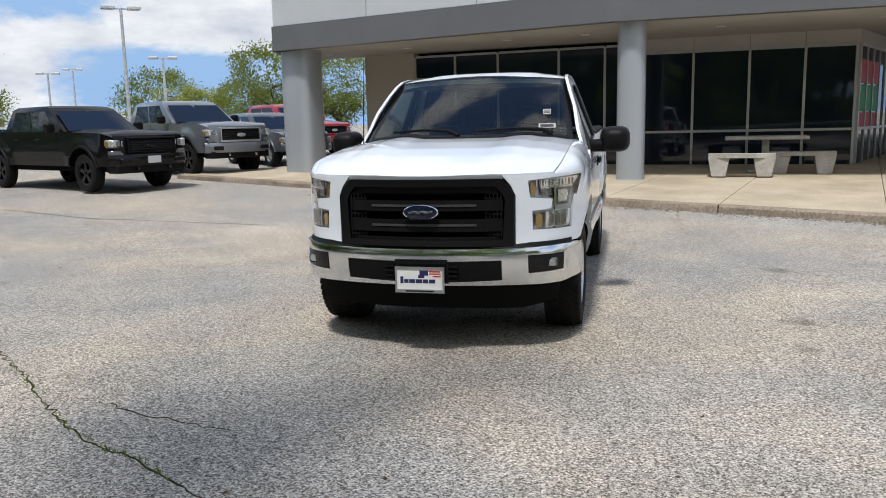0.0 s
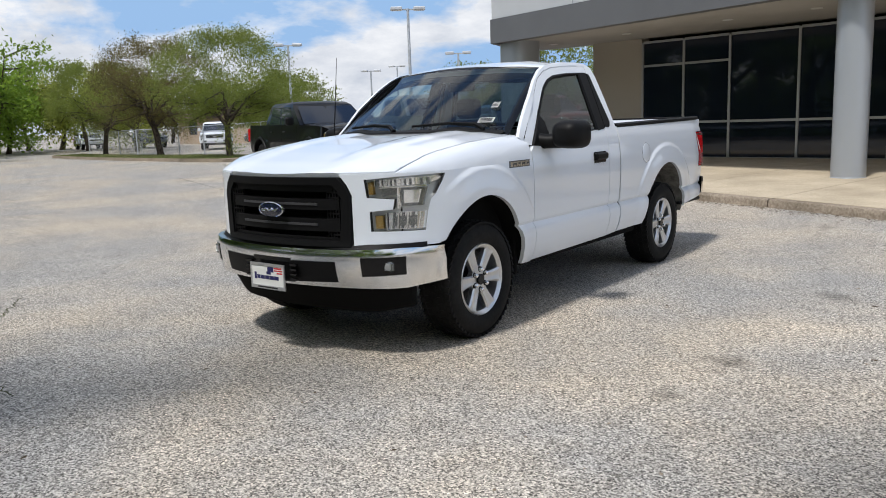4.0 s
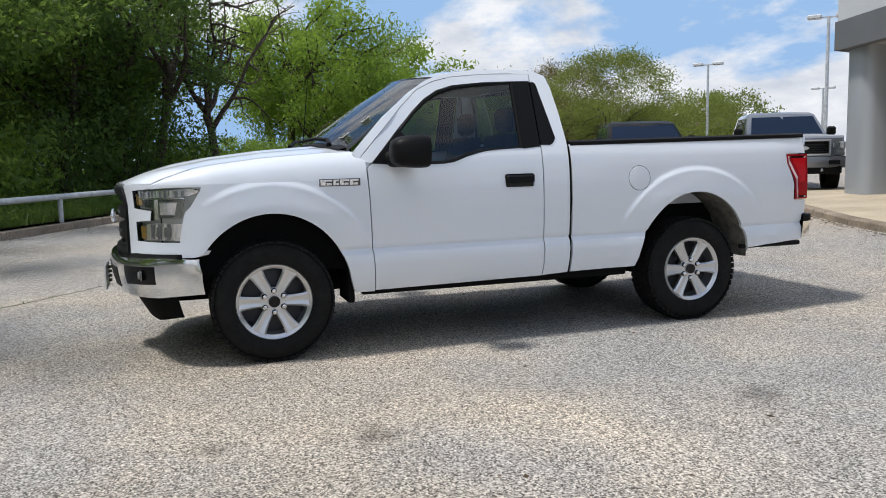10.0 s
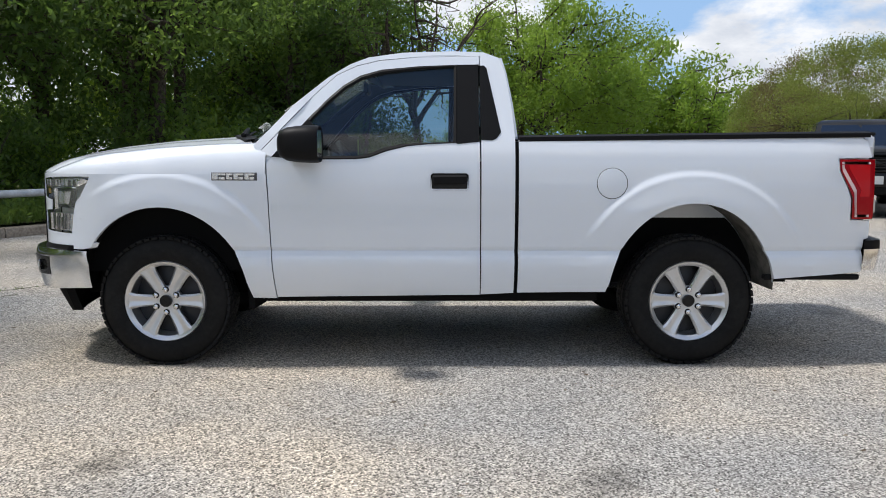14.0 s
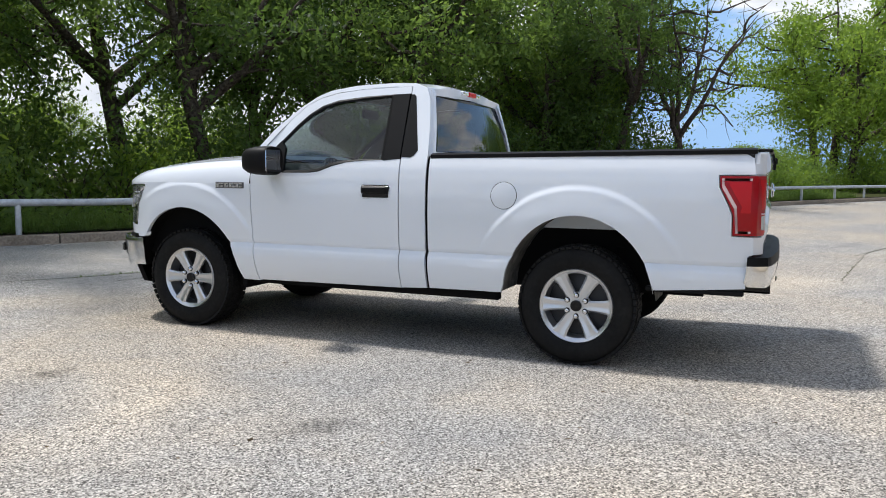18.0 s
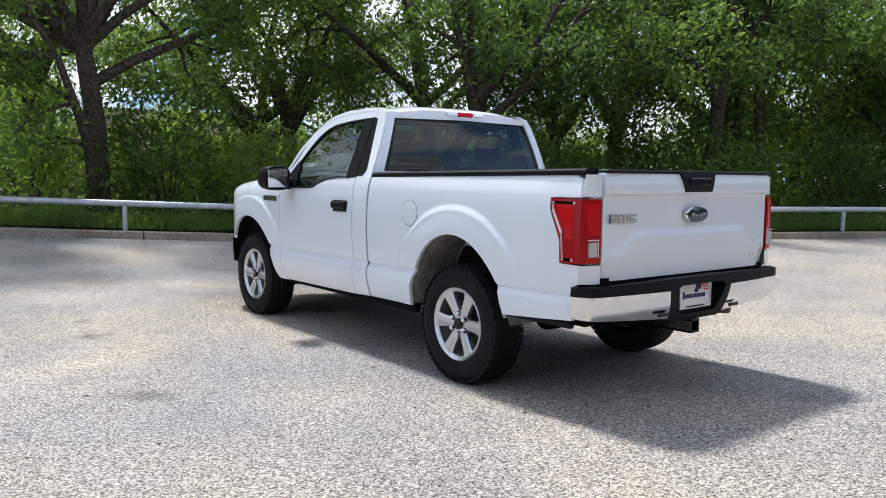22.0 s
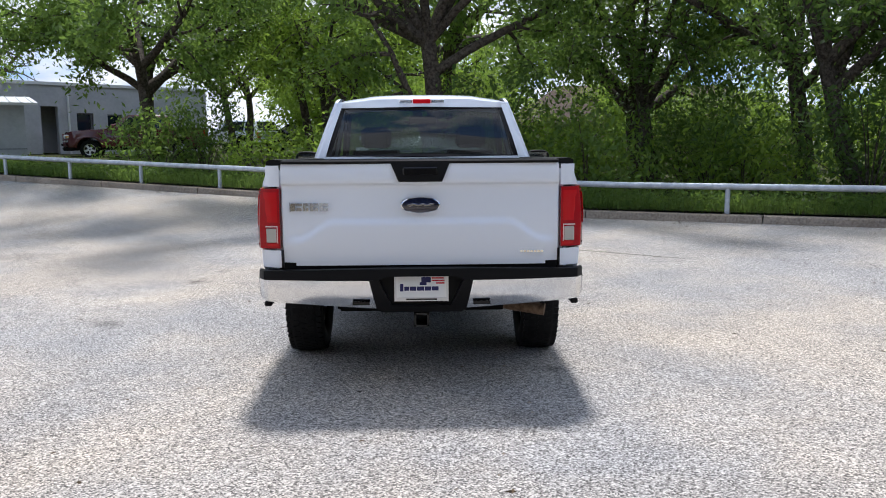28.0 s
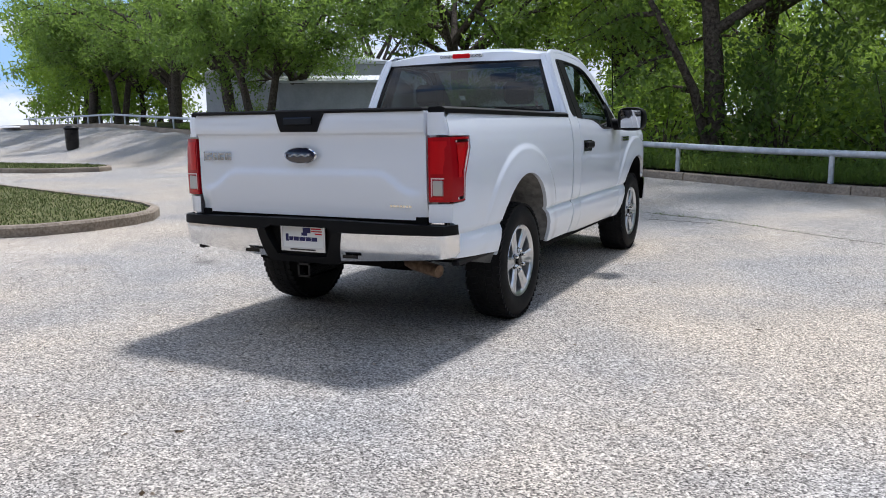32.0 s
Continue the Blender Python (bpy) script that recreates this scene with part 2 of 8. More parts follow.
M = dict(
    ground=ground_material(),
    paint=material("white_paint", (0.745, 0.785, 0.84), 0.35, coat=1.0, spec=0.5),
    blackplastic=material("black_plastic", (0.0065, 0.0065, 0.007), 0.5, spec=0.16, bump=(400, 0.1, 0.001)),
    gloss=material("gloss_black", (0.006, 0.006, 0.0065), 0.18, spec=0.35),
    under=material("underbody", (0.007, 0.007, 0.007), 0.9, spec=0.1),
    rubber=material("tyre_rubber", (0.010, 0.010, 0.011), 0.7, spec=0.2, stain=(9, (0.7, 0.7, 0.7), (1.3, 1.28, 1.22), 0.35, 0.7), grain=(40, (0.007, 0.007, 0.0075), (0.012, 0.012, 0.012))),
    alloy=material("alloy", (0.62, 0.63, 0.645), 0.30, metal=0.9),
    alloydark=material("alloy_shadow", (0.05, 0.05, 0.052), 0.5, metal=0.6),
    chrome=material("chrome", (0.78, 0.79, 0.80), 0.13, metal=1.0),
    badge=material("badge_grey", (0.09, 0.09, 0.095), 0.35, metal=0.5),
    redmid=material("red_lamp", (0.34, 0.004, 0.009), 0.2, spec=0.25, coat=0.12),
    red=material("red_lens", (0.50, 0.006, 0.010), 0.2, spec=0.25, coat=0.12),
    redbright=material("red_lamp_bar", (0.80, 0.60, 0.60), 0.25, coat=0.2),
    clear=material("clear_lens", (0.86, 0.87, 0.87), 0.13, metal=0.75, coat=1.0),
    lampback=material("lamp_housing", (0.50, 0.51, 0.51), 0.28, metal=0.65),
    lampdark=material("lamp_reflector_shade", (0.24, 0.25, 0.25), 0.2, metal=0.8),
    amber=material("amber_lens", (0.40, 0.26, 0.075), 0.22, metal=0.6, coat=0.6),
    lampglass=glass_material("lamp_cover", (0.97, 0.97, 0.97), 0.0, 0.05),
    glass=glass_material("window_glass", (0.60, 0.68, 0.67), 0.0, 0.075),
    tint=glass_material("tinted_glass", (0.22, 0.29, 0.30), 0.0, 0.065),
    mirrorglass=material("mirror_glass", (0.8, 0.8, 0.82), 0.03, metal=1.0),
    seat=material("grey_cloth", (0.035, 0.036, 0.04), 0.95, spec=0.1, bump=(300, 0.3, 0.002)),
    dash=material("dash_plastic", (0.022, 0.022, 0.024), 0.7, spec=0.3),
    linen=material("headliner", (0.10, 0.098, 0.095), 0.95, spec=0.1),
    blue=material("emblem_blue", (0.006, 0.010, 0.032), 0.2, coat=1.0),
    paper=material("white_paper", (0.78, 0.78, 0.76), 0.7),
    ink=material("dark_ink", (0.02, 0.02, 0.10), 0.6),
    inkblack=material("black_ink", (0.02, 0.02, 0.02), 0.6),
    inkred=material("red_ink", (0.55, 0.02, 0.03), 0.6),
    linerpale=material("dusty_liner", (0.20, 0.19, 0.175), 0.9, spec=0.1, grain=(14, (0.13, 0.125, 0.115), (0.26, 0.25, 0.23))),
    rust=material("rusty_steel", (0.17, 0.105, 0.065), 0.75, metal=0.4, grain=(30, (0.10, 0.06, 0.035), (0.25, 0.165, 0.105))),
    steel=material("galvanised_pipe", (0.50, 0.53, 0.56), 0.5, metal=0.35, grain=(6, (0.42, 0.45, 0.48), (0.60, 0.63, 0.66)), stain=(30, (0.85, 0.85, 0.85), (1, 1, 1))),
    concrete=material("concrete", (0.46, 0.41, 0.33), 0.9, spec=0.2, grain=(45, (0.40, 0.35, 0.27), (0.54, 0.475, 0.375)), stain=(0.9, (0.78, 0.75, 0.70), (1.08, 1.05, 1.0)), bump=(60, 0.4, 0.006)),
    kerb=material("kerb_concrete", (0.30, 0.25, 0.20), 0.95, spec=0.2, grain=(28, (0.20, 0.165, 0.13), (0.36, 0.31, 0.25)), stain=(1.3, (0.7, 0.68, 0.65), (1.1, 1.08, 1.05)), bump=(35, 0.6, 0.012)),
    castgrey=material("cast_grey_concrete", (0.44, 0.43, 0.41), 0.9, spec=0.2, grain=(40, (0.38, 0.37, 0.35), (0.50, 0.49, 0.465)), stain=(3.0, (0.72, 0.70, 0.66), (1.06, 1.05, 1.03)), bump=(70, 0.4, 0.004)),
    greypanel=material("light_grey_panel", (0.55, 0.57, 0.59), 0.45, metal=0.2, stain=(0.4, (0.92, 0.92, 0.92), (1.04, 1.04, 1.04))),
    darkpanel=material("dark_grey_panel", (0.115, 0.12, 0.128), 0.5, stain=(0.5, (0.92, 0.92, 0.92), (1.06, 1.06, 1.06))),
    column=material("silver_column", (0.40, 0.43, 0.47), 0.38, metal=0.4),
    stucco=material("tan_stucco", (0.40, 0.37, 0.32), 0.95, spec=0.1, grain=(60, (0.36, 0.33, 0.285), (0.44, 0.41, 0.355)), bump=(160, 0.3, 0.004)),
    soffit=material("soffit_board", (0.40, 0.39, 0.375), 0.8, stain=(0.7, (0.9, 0.9, 0.9), (1.05, 1.05, 1.05))),
    mullion=material("aluminium_frame", (0.42, 0.43, 0.44), 0.4, metal=0.7),
    shopglass=material("dark_shop_glass", (0.009, 0.014, 0.026), 0.03, spec=0.6),
    bark=material("bark", (0.075, 0.06, 0.047), 0.95, spec=0.1, grain=(14, (0.035, 0.028, 0.022), (0.12, 0.10, 0.08)), bump=(22, 0.9, 0.03)),
    barkbit=material("dry_leaf", (0.07, 0.05, 0.03), 0.9, spec=0.1, island=0.6),
    lawn=material("mown_grass", (0.15, 0.18, 0.065), 0.8, spec=0.15, island=0.45),
    lawnsoil=material("lawn_soil", (0.13, 0.135, 0.06), 1.0, spec=0.1, grain=(6, (0.09, 0.10, 0.04), (0.17, 0.165, 0.085)), stain=(0.8, (0.75, 0.78, 0.7), (1.15, 1.1, 1.05)), bump=(30, 0.6, 0.03)),
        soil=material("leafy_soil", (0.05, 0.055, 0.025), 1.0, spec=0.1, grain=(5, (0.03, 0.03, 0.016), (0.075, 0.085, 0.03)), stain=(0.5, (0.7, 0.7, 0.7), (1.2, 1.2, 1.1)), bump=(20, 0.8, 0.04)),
    wallgrey=material("grey_brick_paint", (0.42, 0.43, 0.45), 0.9, spec=0.2, grain=(1.2, (0.38, 0.39, 0.41), (0.46, 0.47, 0.49)), stain=(9, (0.94, 0.94, 0.94), (1.04, 1.04, 1.04))),
    roofwhite=material("white_metal_roof", (0.62, 0.63, 0.63), 0.5),
    roofbrown=material("brown_shingle", (0.105, 0.078, 0.062), 0.95, spec=0.1, grain=(6, (0.08, 0.058, 0.046), (0.13, 0.10, 0.08))),
    tan=material("tan_brick", (0.42, 0.33, 0.24), 0.9, grain=(8, (0.36, 0.27, 0.19), (0.46, 0.37, 0.28))),
    blackpaint=material("black_car_paint", (0.0028, 0.0028, 0.0034), 0.45, spec=0.06, coat=0.45),
    silverpaint=material("silver_car_paint", (0.19, 0.205, 0.23), 0.32, metal=0.6, coat=1.0),
    greypaint=material("grey_car_paint", (0.10, 0.11, 0.12), 0.35, metal=0.5, coat=1.0),
    redpaint=material("red_car_paint", (0.28, 0.008, 0.016), 0.3, coat=1.0),
    marroon=material("maroon_car_paint", (0.10, 0.008, 0.012), 0.3, coat=1.0),
    signred=material("red_sign", (0.50, 0.06, 0.07), 0.6, stain=(2.5, (0.8, 0.8, 0.8), (1.1, 1.1, 1.1))), signgreen=material("green_sign", (0.05, 0.34, 0.13), 0.6, stain=(2.5, (0.8, 0.8, 0.8), (1.1, 1.1, 1.1))),
)


def leaf_material(name, base, trans):
    """Leaf: diffuse and see-through green, a different tone leaf by leaf."""
    m = material(name, base, 0.5, spec=0.22, island=0.5)
    n, l = m.node_tree.nodes, m.node_tree.links
    p, out = n["Principled BSDF"], n["Material Output"]
    t = n.new("ShaderNodeBsdfTranslucent")
    t.inputs["Color"].default_value = (*trans, 1)
    a = n.new("ShaderNodeMixShader")
    a.inputs[0].default_value = 0.47
    l.new(p.outputs[0], a.inputs[1]), l.new(t.outputs[0], a.inputs[2]), l.new(a.outputs[0], out.inputs["Surface"])
    return m


LEAF = dict(
    dark=leaf_material("leaf_dark", (0.052, 0.090, 0.026), (0.16, 0.26, 0.05)),
    mid=leaf_material("leaf_mid", (0.082, 0.136, 0.034), (0.26, 0.39, 0.07)),
    bright=leaf_material("leaf_bright", (0.115, 0.185, 0.030), (0.34, 0.49, 0.065)),
    yellow=leaf_material("leaf_yellow", (0.24, 0.27, 0.06), (0.42, 0.46, 0.10)),
    olive=leaf_material("leaf_olive", (0.115, 0.142, 0.038), (0.30, 0.36, 0.07)),
    blade=leaf_material("grass_blades", (0.088, 0.138, 0.034), (0.20, 0.30, 0.06)),
    brown=leaf_material("leaf_bronze", (0.105, 0.09, 0.038), (0.20, 0.17, 0.06)),
)

# ---- mesh helpers ----
def part(name, bm, mat, parent=None, label="", angle=32, kind=""):
    """Link a bmesh as one mesh object, under a thing or a part."""
    bmesh.ops.recalc_face_normals(bm, faces=bm.faces)
    me = bpy.data.meshes.new(name)
    bm.to_mesh(me)
    bm.free()
    me.materials.append(mat)
    me.shade_smooth()
    me.set_sharp_from_angle(angle=radians(angle))
    ob = new(name, me)
    if parent:
        ob.parent = parent
        ob.matrix_parent_inverse = parent.matrix_basis.inverted() if parent.parent is None else Matrix()
    return tagged(ob, label, kind=kind)


def thing(name, at, label, category, group="", kind=""):
    ob = new(name)
    ob.location = at
    ob.empty_display_size = 0.2
    bpy.context.view_layer.update()
    return tagged(ob, label, category, group, kind)


def box(bm, x0, x1, y0, y1, z0, z1, bevel=0.0, seg=1, m=None):
    r = bmesh.ops.create_cube(bm, size=1, matrix=Matrix.LocRotScale(((x0 + x1) / 2, (y0 + y1) / 2, (z0 + z1) / 2), None, (abs(x1 - x0), abs(y1 - y0), abs(z1 - z0))))
    vs = r["verts"]
    if bevel:
        es = list({e for v in vs for e in v.link_edges})
        r = bmesh.ops.bevel(bm, geom=es, offset=bevel, segments=seg, affect="EDGES", profile=0.5)
        vs = list({v for f in r["faces"] for v in f.verts} | {v for v in vs if v.is_valid})
    if m is not None:
        bmesh.ops.transform(bm, matrix=m, verts=[v for v in vs if v.is_valid])
    return bm


def boxes(*dims, bevel=0.0, m=None):
    bm = bmesh.new()
    for d in dims:
        box(bm, *d, bevel=bevel)
    if m is not None:
        bm.transform(m)
    return bm


def loft(bm, rings, closed=True, caps=True):
    """Skin between rings of equal length."""
    rows = [[bm.verts.new(p) for p in ring] for ring in rings]
    n = len(rows[0])
    for a, b in zip(rows, rows[1:]):
        for i in range(n if closed else n - 1):
            j = (i + 1) % n
            try:
                bm.faces.new((a[i], a[j], b[j], b[i]))
            except ValueError:
                pass
    if caps and closed:
        for r in (rows[0], rows[-1]):
            try:
                bm.faces.new(r)
            except ValueError:
                pass
    return bm


def lathe(bm, profile, seg=48, m=None, close=False, cap=True):
    """Turn (radius, height) points about z; m places the result."""
    m = m or Matrix()
    rings = [[m @ Vector((r * math.cos(a), r * math.sin(a), h)) for a in (2 * math.pi * k / seg for k in range(seg))] for r, h in profile]
    if close:
        rings.append(rings[0])
    rows = [[bm.verts.new(p) for p in ring] for ring in (rings[:-1] if close else rings)]
    if close:
        rows.append(rows[0])
    for a, b in zip(rows, rows[1:]):
        for i in range(seg):
            bm.faces.new((a[i], a[(i + 1) % seg], b[(i + 1) % seg], b[i]))
    if not close and cap:
        for r, (rad, _) in ((rows[0], profile[0]), (rows[-1], profile[-1])):
            if rad > 1e-5:
                bm.faces.new(r)
    return bm


def tube(bm, pts, radii, seg=8, caps=True):
    pts = [Vector(p) for p in pts]
    if not hasattr(radii, "__len__"):
        radii = [radii] * len(pts)
    rings, side = [], None
    for i, p in enumerate(pts):
        d = (pts[min(i + 1, len(pts) - 1)] - pts[max(i - 1, 0)]).normalized()
        ref = side or (Vector((0, 0, 1)) if abs(d.z) < 0.9 else Vector((1, 0, 0)))
        u = (ref - d * ref.dot(d)).normalized()
        w = d.cross(u)
        side = u
        rings.append([p + radii[i] * (math.cos(a) * u + math.sin(a) * w) for a in (2 * math.pi * k / seg for k in range(seg))])
    return loft(bm, rings, caps=caps)


def panel(outline, fn, step=0.05, flange=(0, 0, 0), mirror=False, rows=(), finer=False):
    """A sheet with the outline (u, v), cut into a grid, each point laid at fn(u, v); flange: its edges turned in by that way."""
    bm = bmesh.new()
    f = bm.faces.new([bm.verts.new((u, v, 0)) for u, v in outline])
    us, vs = [u for u, _ in outline], [v for _, v in outline]
    for axis, vals in ((0, us), (1, vs)):
        lo, hi = min(vals), max(vals)
        k = max(1, math.ceil((hi - lo) / step))
        for i in range(1, k):
            co, no = [0, 0, 0], [0, 0, 0]
            co[axis], no[axis] = lo + (hi - lo) * i / k, 1
            bmesh.ops.bisect_plane(bm, geom=bm.verts[:] + bm.edges[:] + bm.faces[:], plane_co=co, plane_no=no, dist=1e-5)
    for v in rows:
        bmesh.ops.bisect_plane(bm, geom=bm.verts[:] + bm.edges[:] + bm.faces[:], plane_co=(0, v, 0), plane_no=(0, 1, 0), dist=1e-5)
    big = [f for f in bm.faces if len(f.verts) > 4]
    if big:
        bmesh.ops.triangulate(bm, faces=big)
    if finer:
        refine(bm, fn)
    for v in bm.verts:
        v.co = fn(v.co.x, v.co.y)
    if any(flange):
        edge = [e for e in bm.edges if len(e.link_faces) == 1]
        r = bmesh.ops.extrude_edge_only(bm, edges=edge)
        bmesh.ops.translate(bm, vec=flange, verts=[g for g in r["geom"] if isinstance(g, bmesh.types.BMVert)])
    if mirror:
        bmesh.ops.scale(bm, vec=(-1, 1, 1), verts=bm.verts)
        bmesh.ops.reverse_faces(bm, faces=bm.faces)
    return bm


def interp(x, pts):
    xs, ys = zip(*pts)
    return float(np.interp(x, xs, ys))


def smooth(a, b, x):
    t = min(1.0, max(0.0, (x - a) / (b - a)))
    return t * t * (3 - 2 * t)


# ---- the plan: fence line, ground heights ----
FP, FD = Vector((-2.65, -7.95)), Vector((0.902, -0.432)).normalized()   # a point of the fence and its direction
FN = Vector((-FD.y, FD.x))                                              # towards the lot


def along(x, y):
    d = Vector((x, y)) - FP
    return d.dot(FD), d.dot(FN)


def ground_z(x, y):
    """Gentle fall towards the middle of the lot, a rise along the fence and up to the building."""
    s, d = along(x, y)
    far = 0.07 + 0.032 * max(0.0, min(s, 40.0)) - 0.004 * max(0.0, -s - 15)
    near = smooth(5.5, 0.5, d)
    z = far * near
    z += 0.02 * max(0.0, min(y, 30.0) - 2.0) * smooth(-40, -10, x)
    return z


def ground_sheet():
    """One sheet, fine in the middle, out to the horizon."""
    line = [0, 0.5, 1, 1.5, 2, 2.5, 3, 3.5, 4, 4.5, 5, 5.5, 6, 6.5, 7, 7.5, 8, 8.5, 9, 9.5, 10, 10.5, 11, 12, 13, 14, 15, 16, 17, 18, 19, 20, 22, 24, 27, 30, 34, 40, 50, 65, 90, 140, 250, 500, 1000, 2500]
    axis = [-v for v in line[:0:-1]] + line
    bm = bmesh.new()
    vs = [[bm.verts.new((x, y, ground_z(x, y))) for y in axis] for x in axis]
    for i in range(len(axis) - 1):
        for j in range(len(axis) - 1):
            bm.faces.new((vs[i][j], vs[i + 1][j], vs[i + 1][j + 1], vs[i][j + 1]))
    return tagged(part("ground", bm, M["ground"], label="worn pale grey chip-seal car park surface"), category="ground", kind="structure")


ground_sheet()


def fence_pt(s, d, z=0.0):
    p = FP + FD * s + FN * d
    return Vector((p.x, p.y, ground_z(p.x, p.y) + z))


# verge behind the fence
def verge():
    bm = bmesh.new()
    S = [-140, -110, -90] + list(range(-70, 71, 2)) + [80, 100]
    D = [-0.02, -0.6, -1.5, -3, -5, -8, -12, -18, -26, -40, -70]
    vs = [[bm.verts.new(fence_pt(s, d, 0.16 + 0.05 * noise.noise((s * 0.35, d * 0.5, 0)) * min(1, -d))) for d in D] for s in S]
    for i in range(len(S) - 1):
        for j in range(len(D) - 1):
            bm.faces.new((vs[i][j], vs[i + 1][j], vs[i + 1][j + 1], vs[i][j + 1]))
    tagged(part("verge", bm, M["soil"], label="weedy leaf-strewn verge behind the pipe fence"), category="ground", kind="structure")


verge()


def kerb_run(name, pts, width, height, mat, gap=0.012, piece=3.0, inward=1):
    """A kerb of cast lengths along points (x, y), each length a part of its own with a joint between."""
    root = thing(name, (pts[0][0], pts[0][1], ground_z(*pts[0])), "weathered tan concrete kerb along the car park", "kerb", kind="structure")
    k = 0
    for a, b in zip(pts, pts[1:]):
        a, b = Vector(a), Vector(b)
        d = (b - a).normalized()
        nrm = Vector((-d.y, d.x)) * inward
        n = max(1, round((b - a).length / piece))
        for i in range(n):
            p, q = a.lerp(b, i / n) + d * gap, a.lerp(b, (i + 1) / n) - d * gap
            bm = bmesh.new()
            rings = []
            m = 4 if (b - a).length > 2 else 2
            for t in range(m):
                c = p.lerp(q, t / (m - 1))
                z = ground_z(c.x, c.y)
                prof = ((0, -0.15), (0, height * 0.75), (0.012, height - 0.012), (0.035, height), (width, height), (width, -0.15))
                rings.append([Vector((c.x + nrm.x * u, c.y + nrm.y * u, z + w + random.uniform(-0.004, 0.004))) for u, w in prof])
            loft(bm, rings)
            part("kerb_stone", bm, mat, root)
            k += 1
    return root


a, b = fence_pt(-62, 0.34), fence_pt(64, 0.34)
kerb_run("kerb_fence", [(a.x, a.y), (b.x, b.y)], 0.17, 0.14, M["kerb"], piece=3.1, inward=-1)


def pipe_fence():
    root = thing("pipe_fence", fence_pt(0, 0, 0), "low galvanised pipe rail fence on round posts along the kerb", "fence")
    top = 0.66
    posts = [-0.05 + 2.95 * k for k in range(-20, 3)] + [8.3 + 2.45 * k for k in range(0, 23)]
    for s in posts:
        bm = bmesh.new()
        p = fence_pt(s, 0)
        tube(bm, [p + Vector((0, 0, 0.05)), p + Vector((0, 0, top - 0.045))], 0.045, 12)
        part("post", bm, M["steel"], root)
    ends = [-62.0] + posts[2::4] + [64.0]
    for s0, s1 in zip(ends, ends[1:]):
        bm = bmesh.new()
        n = max(2, round((s1 - s0) / 2.5))
        tube(bm, [fence_pt(s0 + (s1 - s0) * i / n, 0, top - 0.05) for i in range(n + 1)], 0.057, 14)
        part("rail", bm, M["steel"], root)


pipe_fence()

# ---- forecourt pavement and dealership ----
KERB = [(-10.2, 11.1), (-4.75, 8.2), (-3.3, 7.46), (-1.12, 6.58), (0.8, 5.75), (2.5, 4.95), (4.5, 4.0), (9.0, 2.0), (16.0, -0.5)]


def pavement():
    """Concrete forecourt slabs between the kerb line and the glass front."""
    root = thing("pavement", (0, 8, ground_z(0, 8)), "tan concrete forecourt in front of the showroom", "pavement", kind="structure")
    depth = 16.0
    end = [Vector(c) for c in ((-10.12, 11.24), (-4.68, 8.36), (-3.16, 14.25), (-7.5, 14.25), (-8.06, 13.6))]
    bm = bmesh.new()
    loft(bm, [[Vector((c.x, c.y, ground_z(c.x, c.y) + z)) for c in end] for z in (-0.1, 0.118, 0.12)])
    part("slab", bm, M["concrete"], root)
    for k, (p, q) in enumerate(zip(KERB[1:], KERB[2:])):
        d = Vector((0.25, 0.97))
        n = 3
        for r in range(n):
            o0, o1 = d * (0.16 + (depth - 0.16) * (r / n) ** 1.0 + (0.006 if r else 0)), d * (0.16 + (depth - 0.16) * ((r + 1) / n) - 0.006)
            g = Vector((0.006, 0))
            cs = [Vector(p) + o0 + g, Vector(q) + o0 - g, Vector(q) + o1 - g, Vector(p) + o1 + g]
            bm = bmesh.new()
            loft(bm, [[Vector((c.x, c.y, ground_z(c.x, c.y) + z)) for c in cs] for z in (-0.1, 0.118, 0.12)])
            part("slab", bm, M["concrete"], root)


kerb_run("kerb_forecourt_end", [(-8.06, 13.6), (-10.2, 11.1)], 0.16, 0.12, M["kerb"], piece=1.7, inward=1)
kerb_run("kerb_forecourt", KERB, 0.16, 0.12, M["kerb"], piece=2.2, inward=1)
pavement()


def wall_between(bm, p, q, z0, z1, thick):
    """A straight wall block from p to q (x, y); thickness to the left of p->q."""
    p, q = Vector(p), Vector(q)
    d = (q - p).normalized()
    n = Vector((-d.y, d.x)) * thick
    ring = [p, q, q + n, p + n]
    loft(bm, [[Vector((c.x, c.y, z)) for c in ring] for z in (z0, z1)])


# glass front: left run and right run meeting behind the round column
G0, G1, G2 = Vector((-6.1, 14.0)), Vector((1.3, 12.85)), Vector((7.3, 12.35))
FZ = 0.36


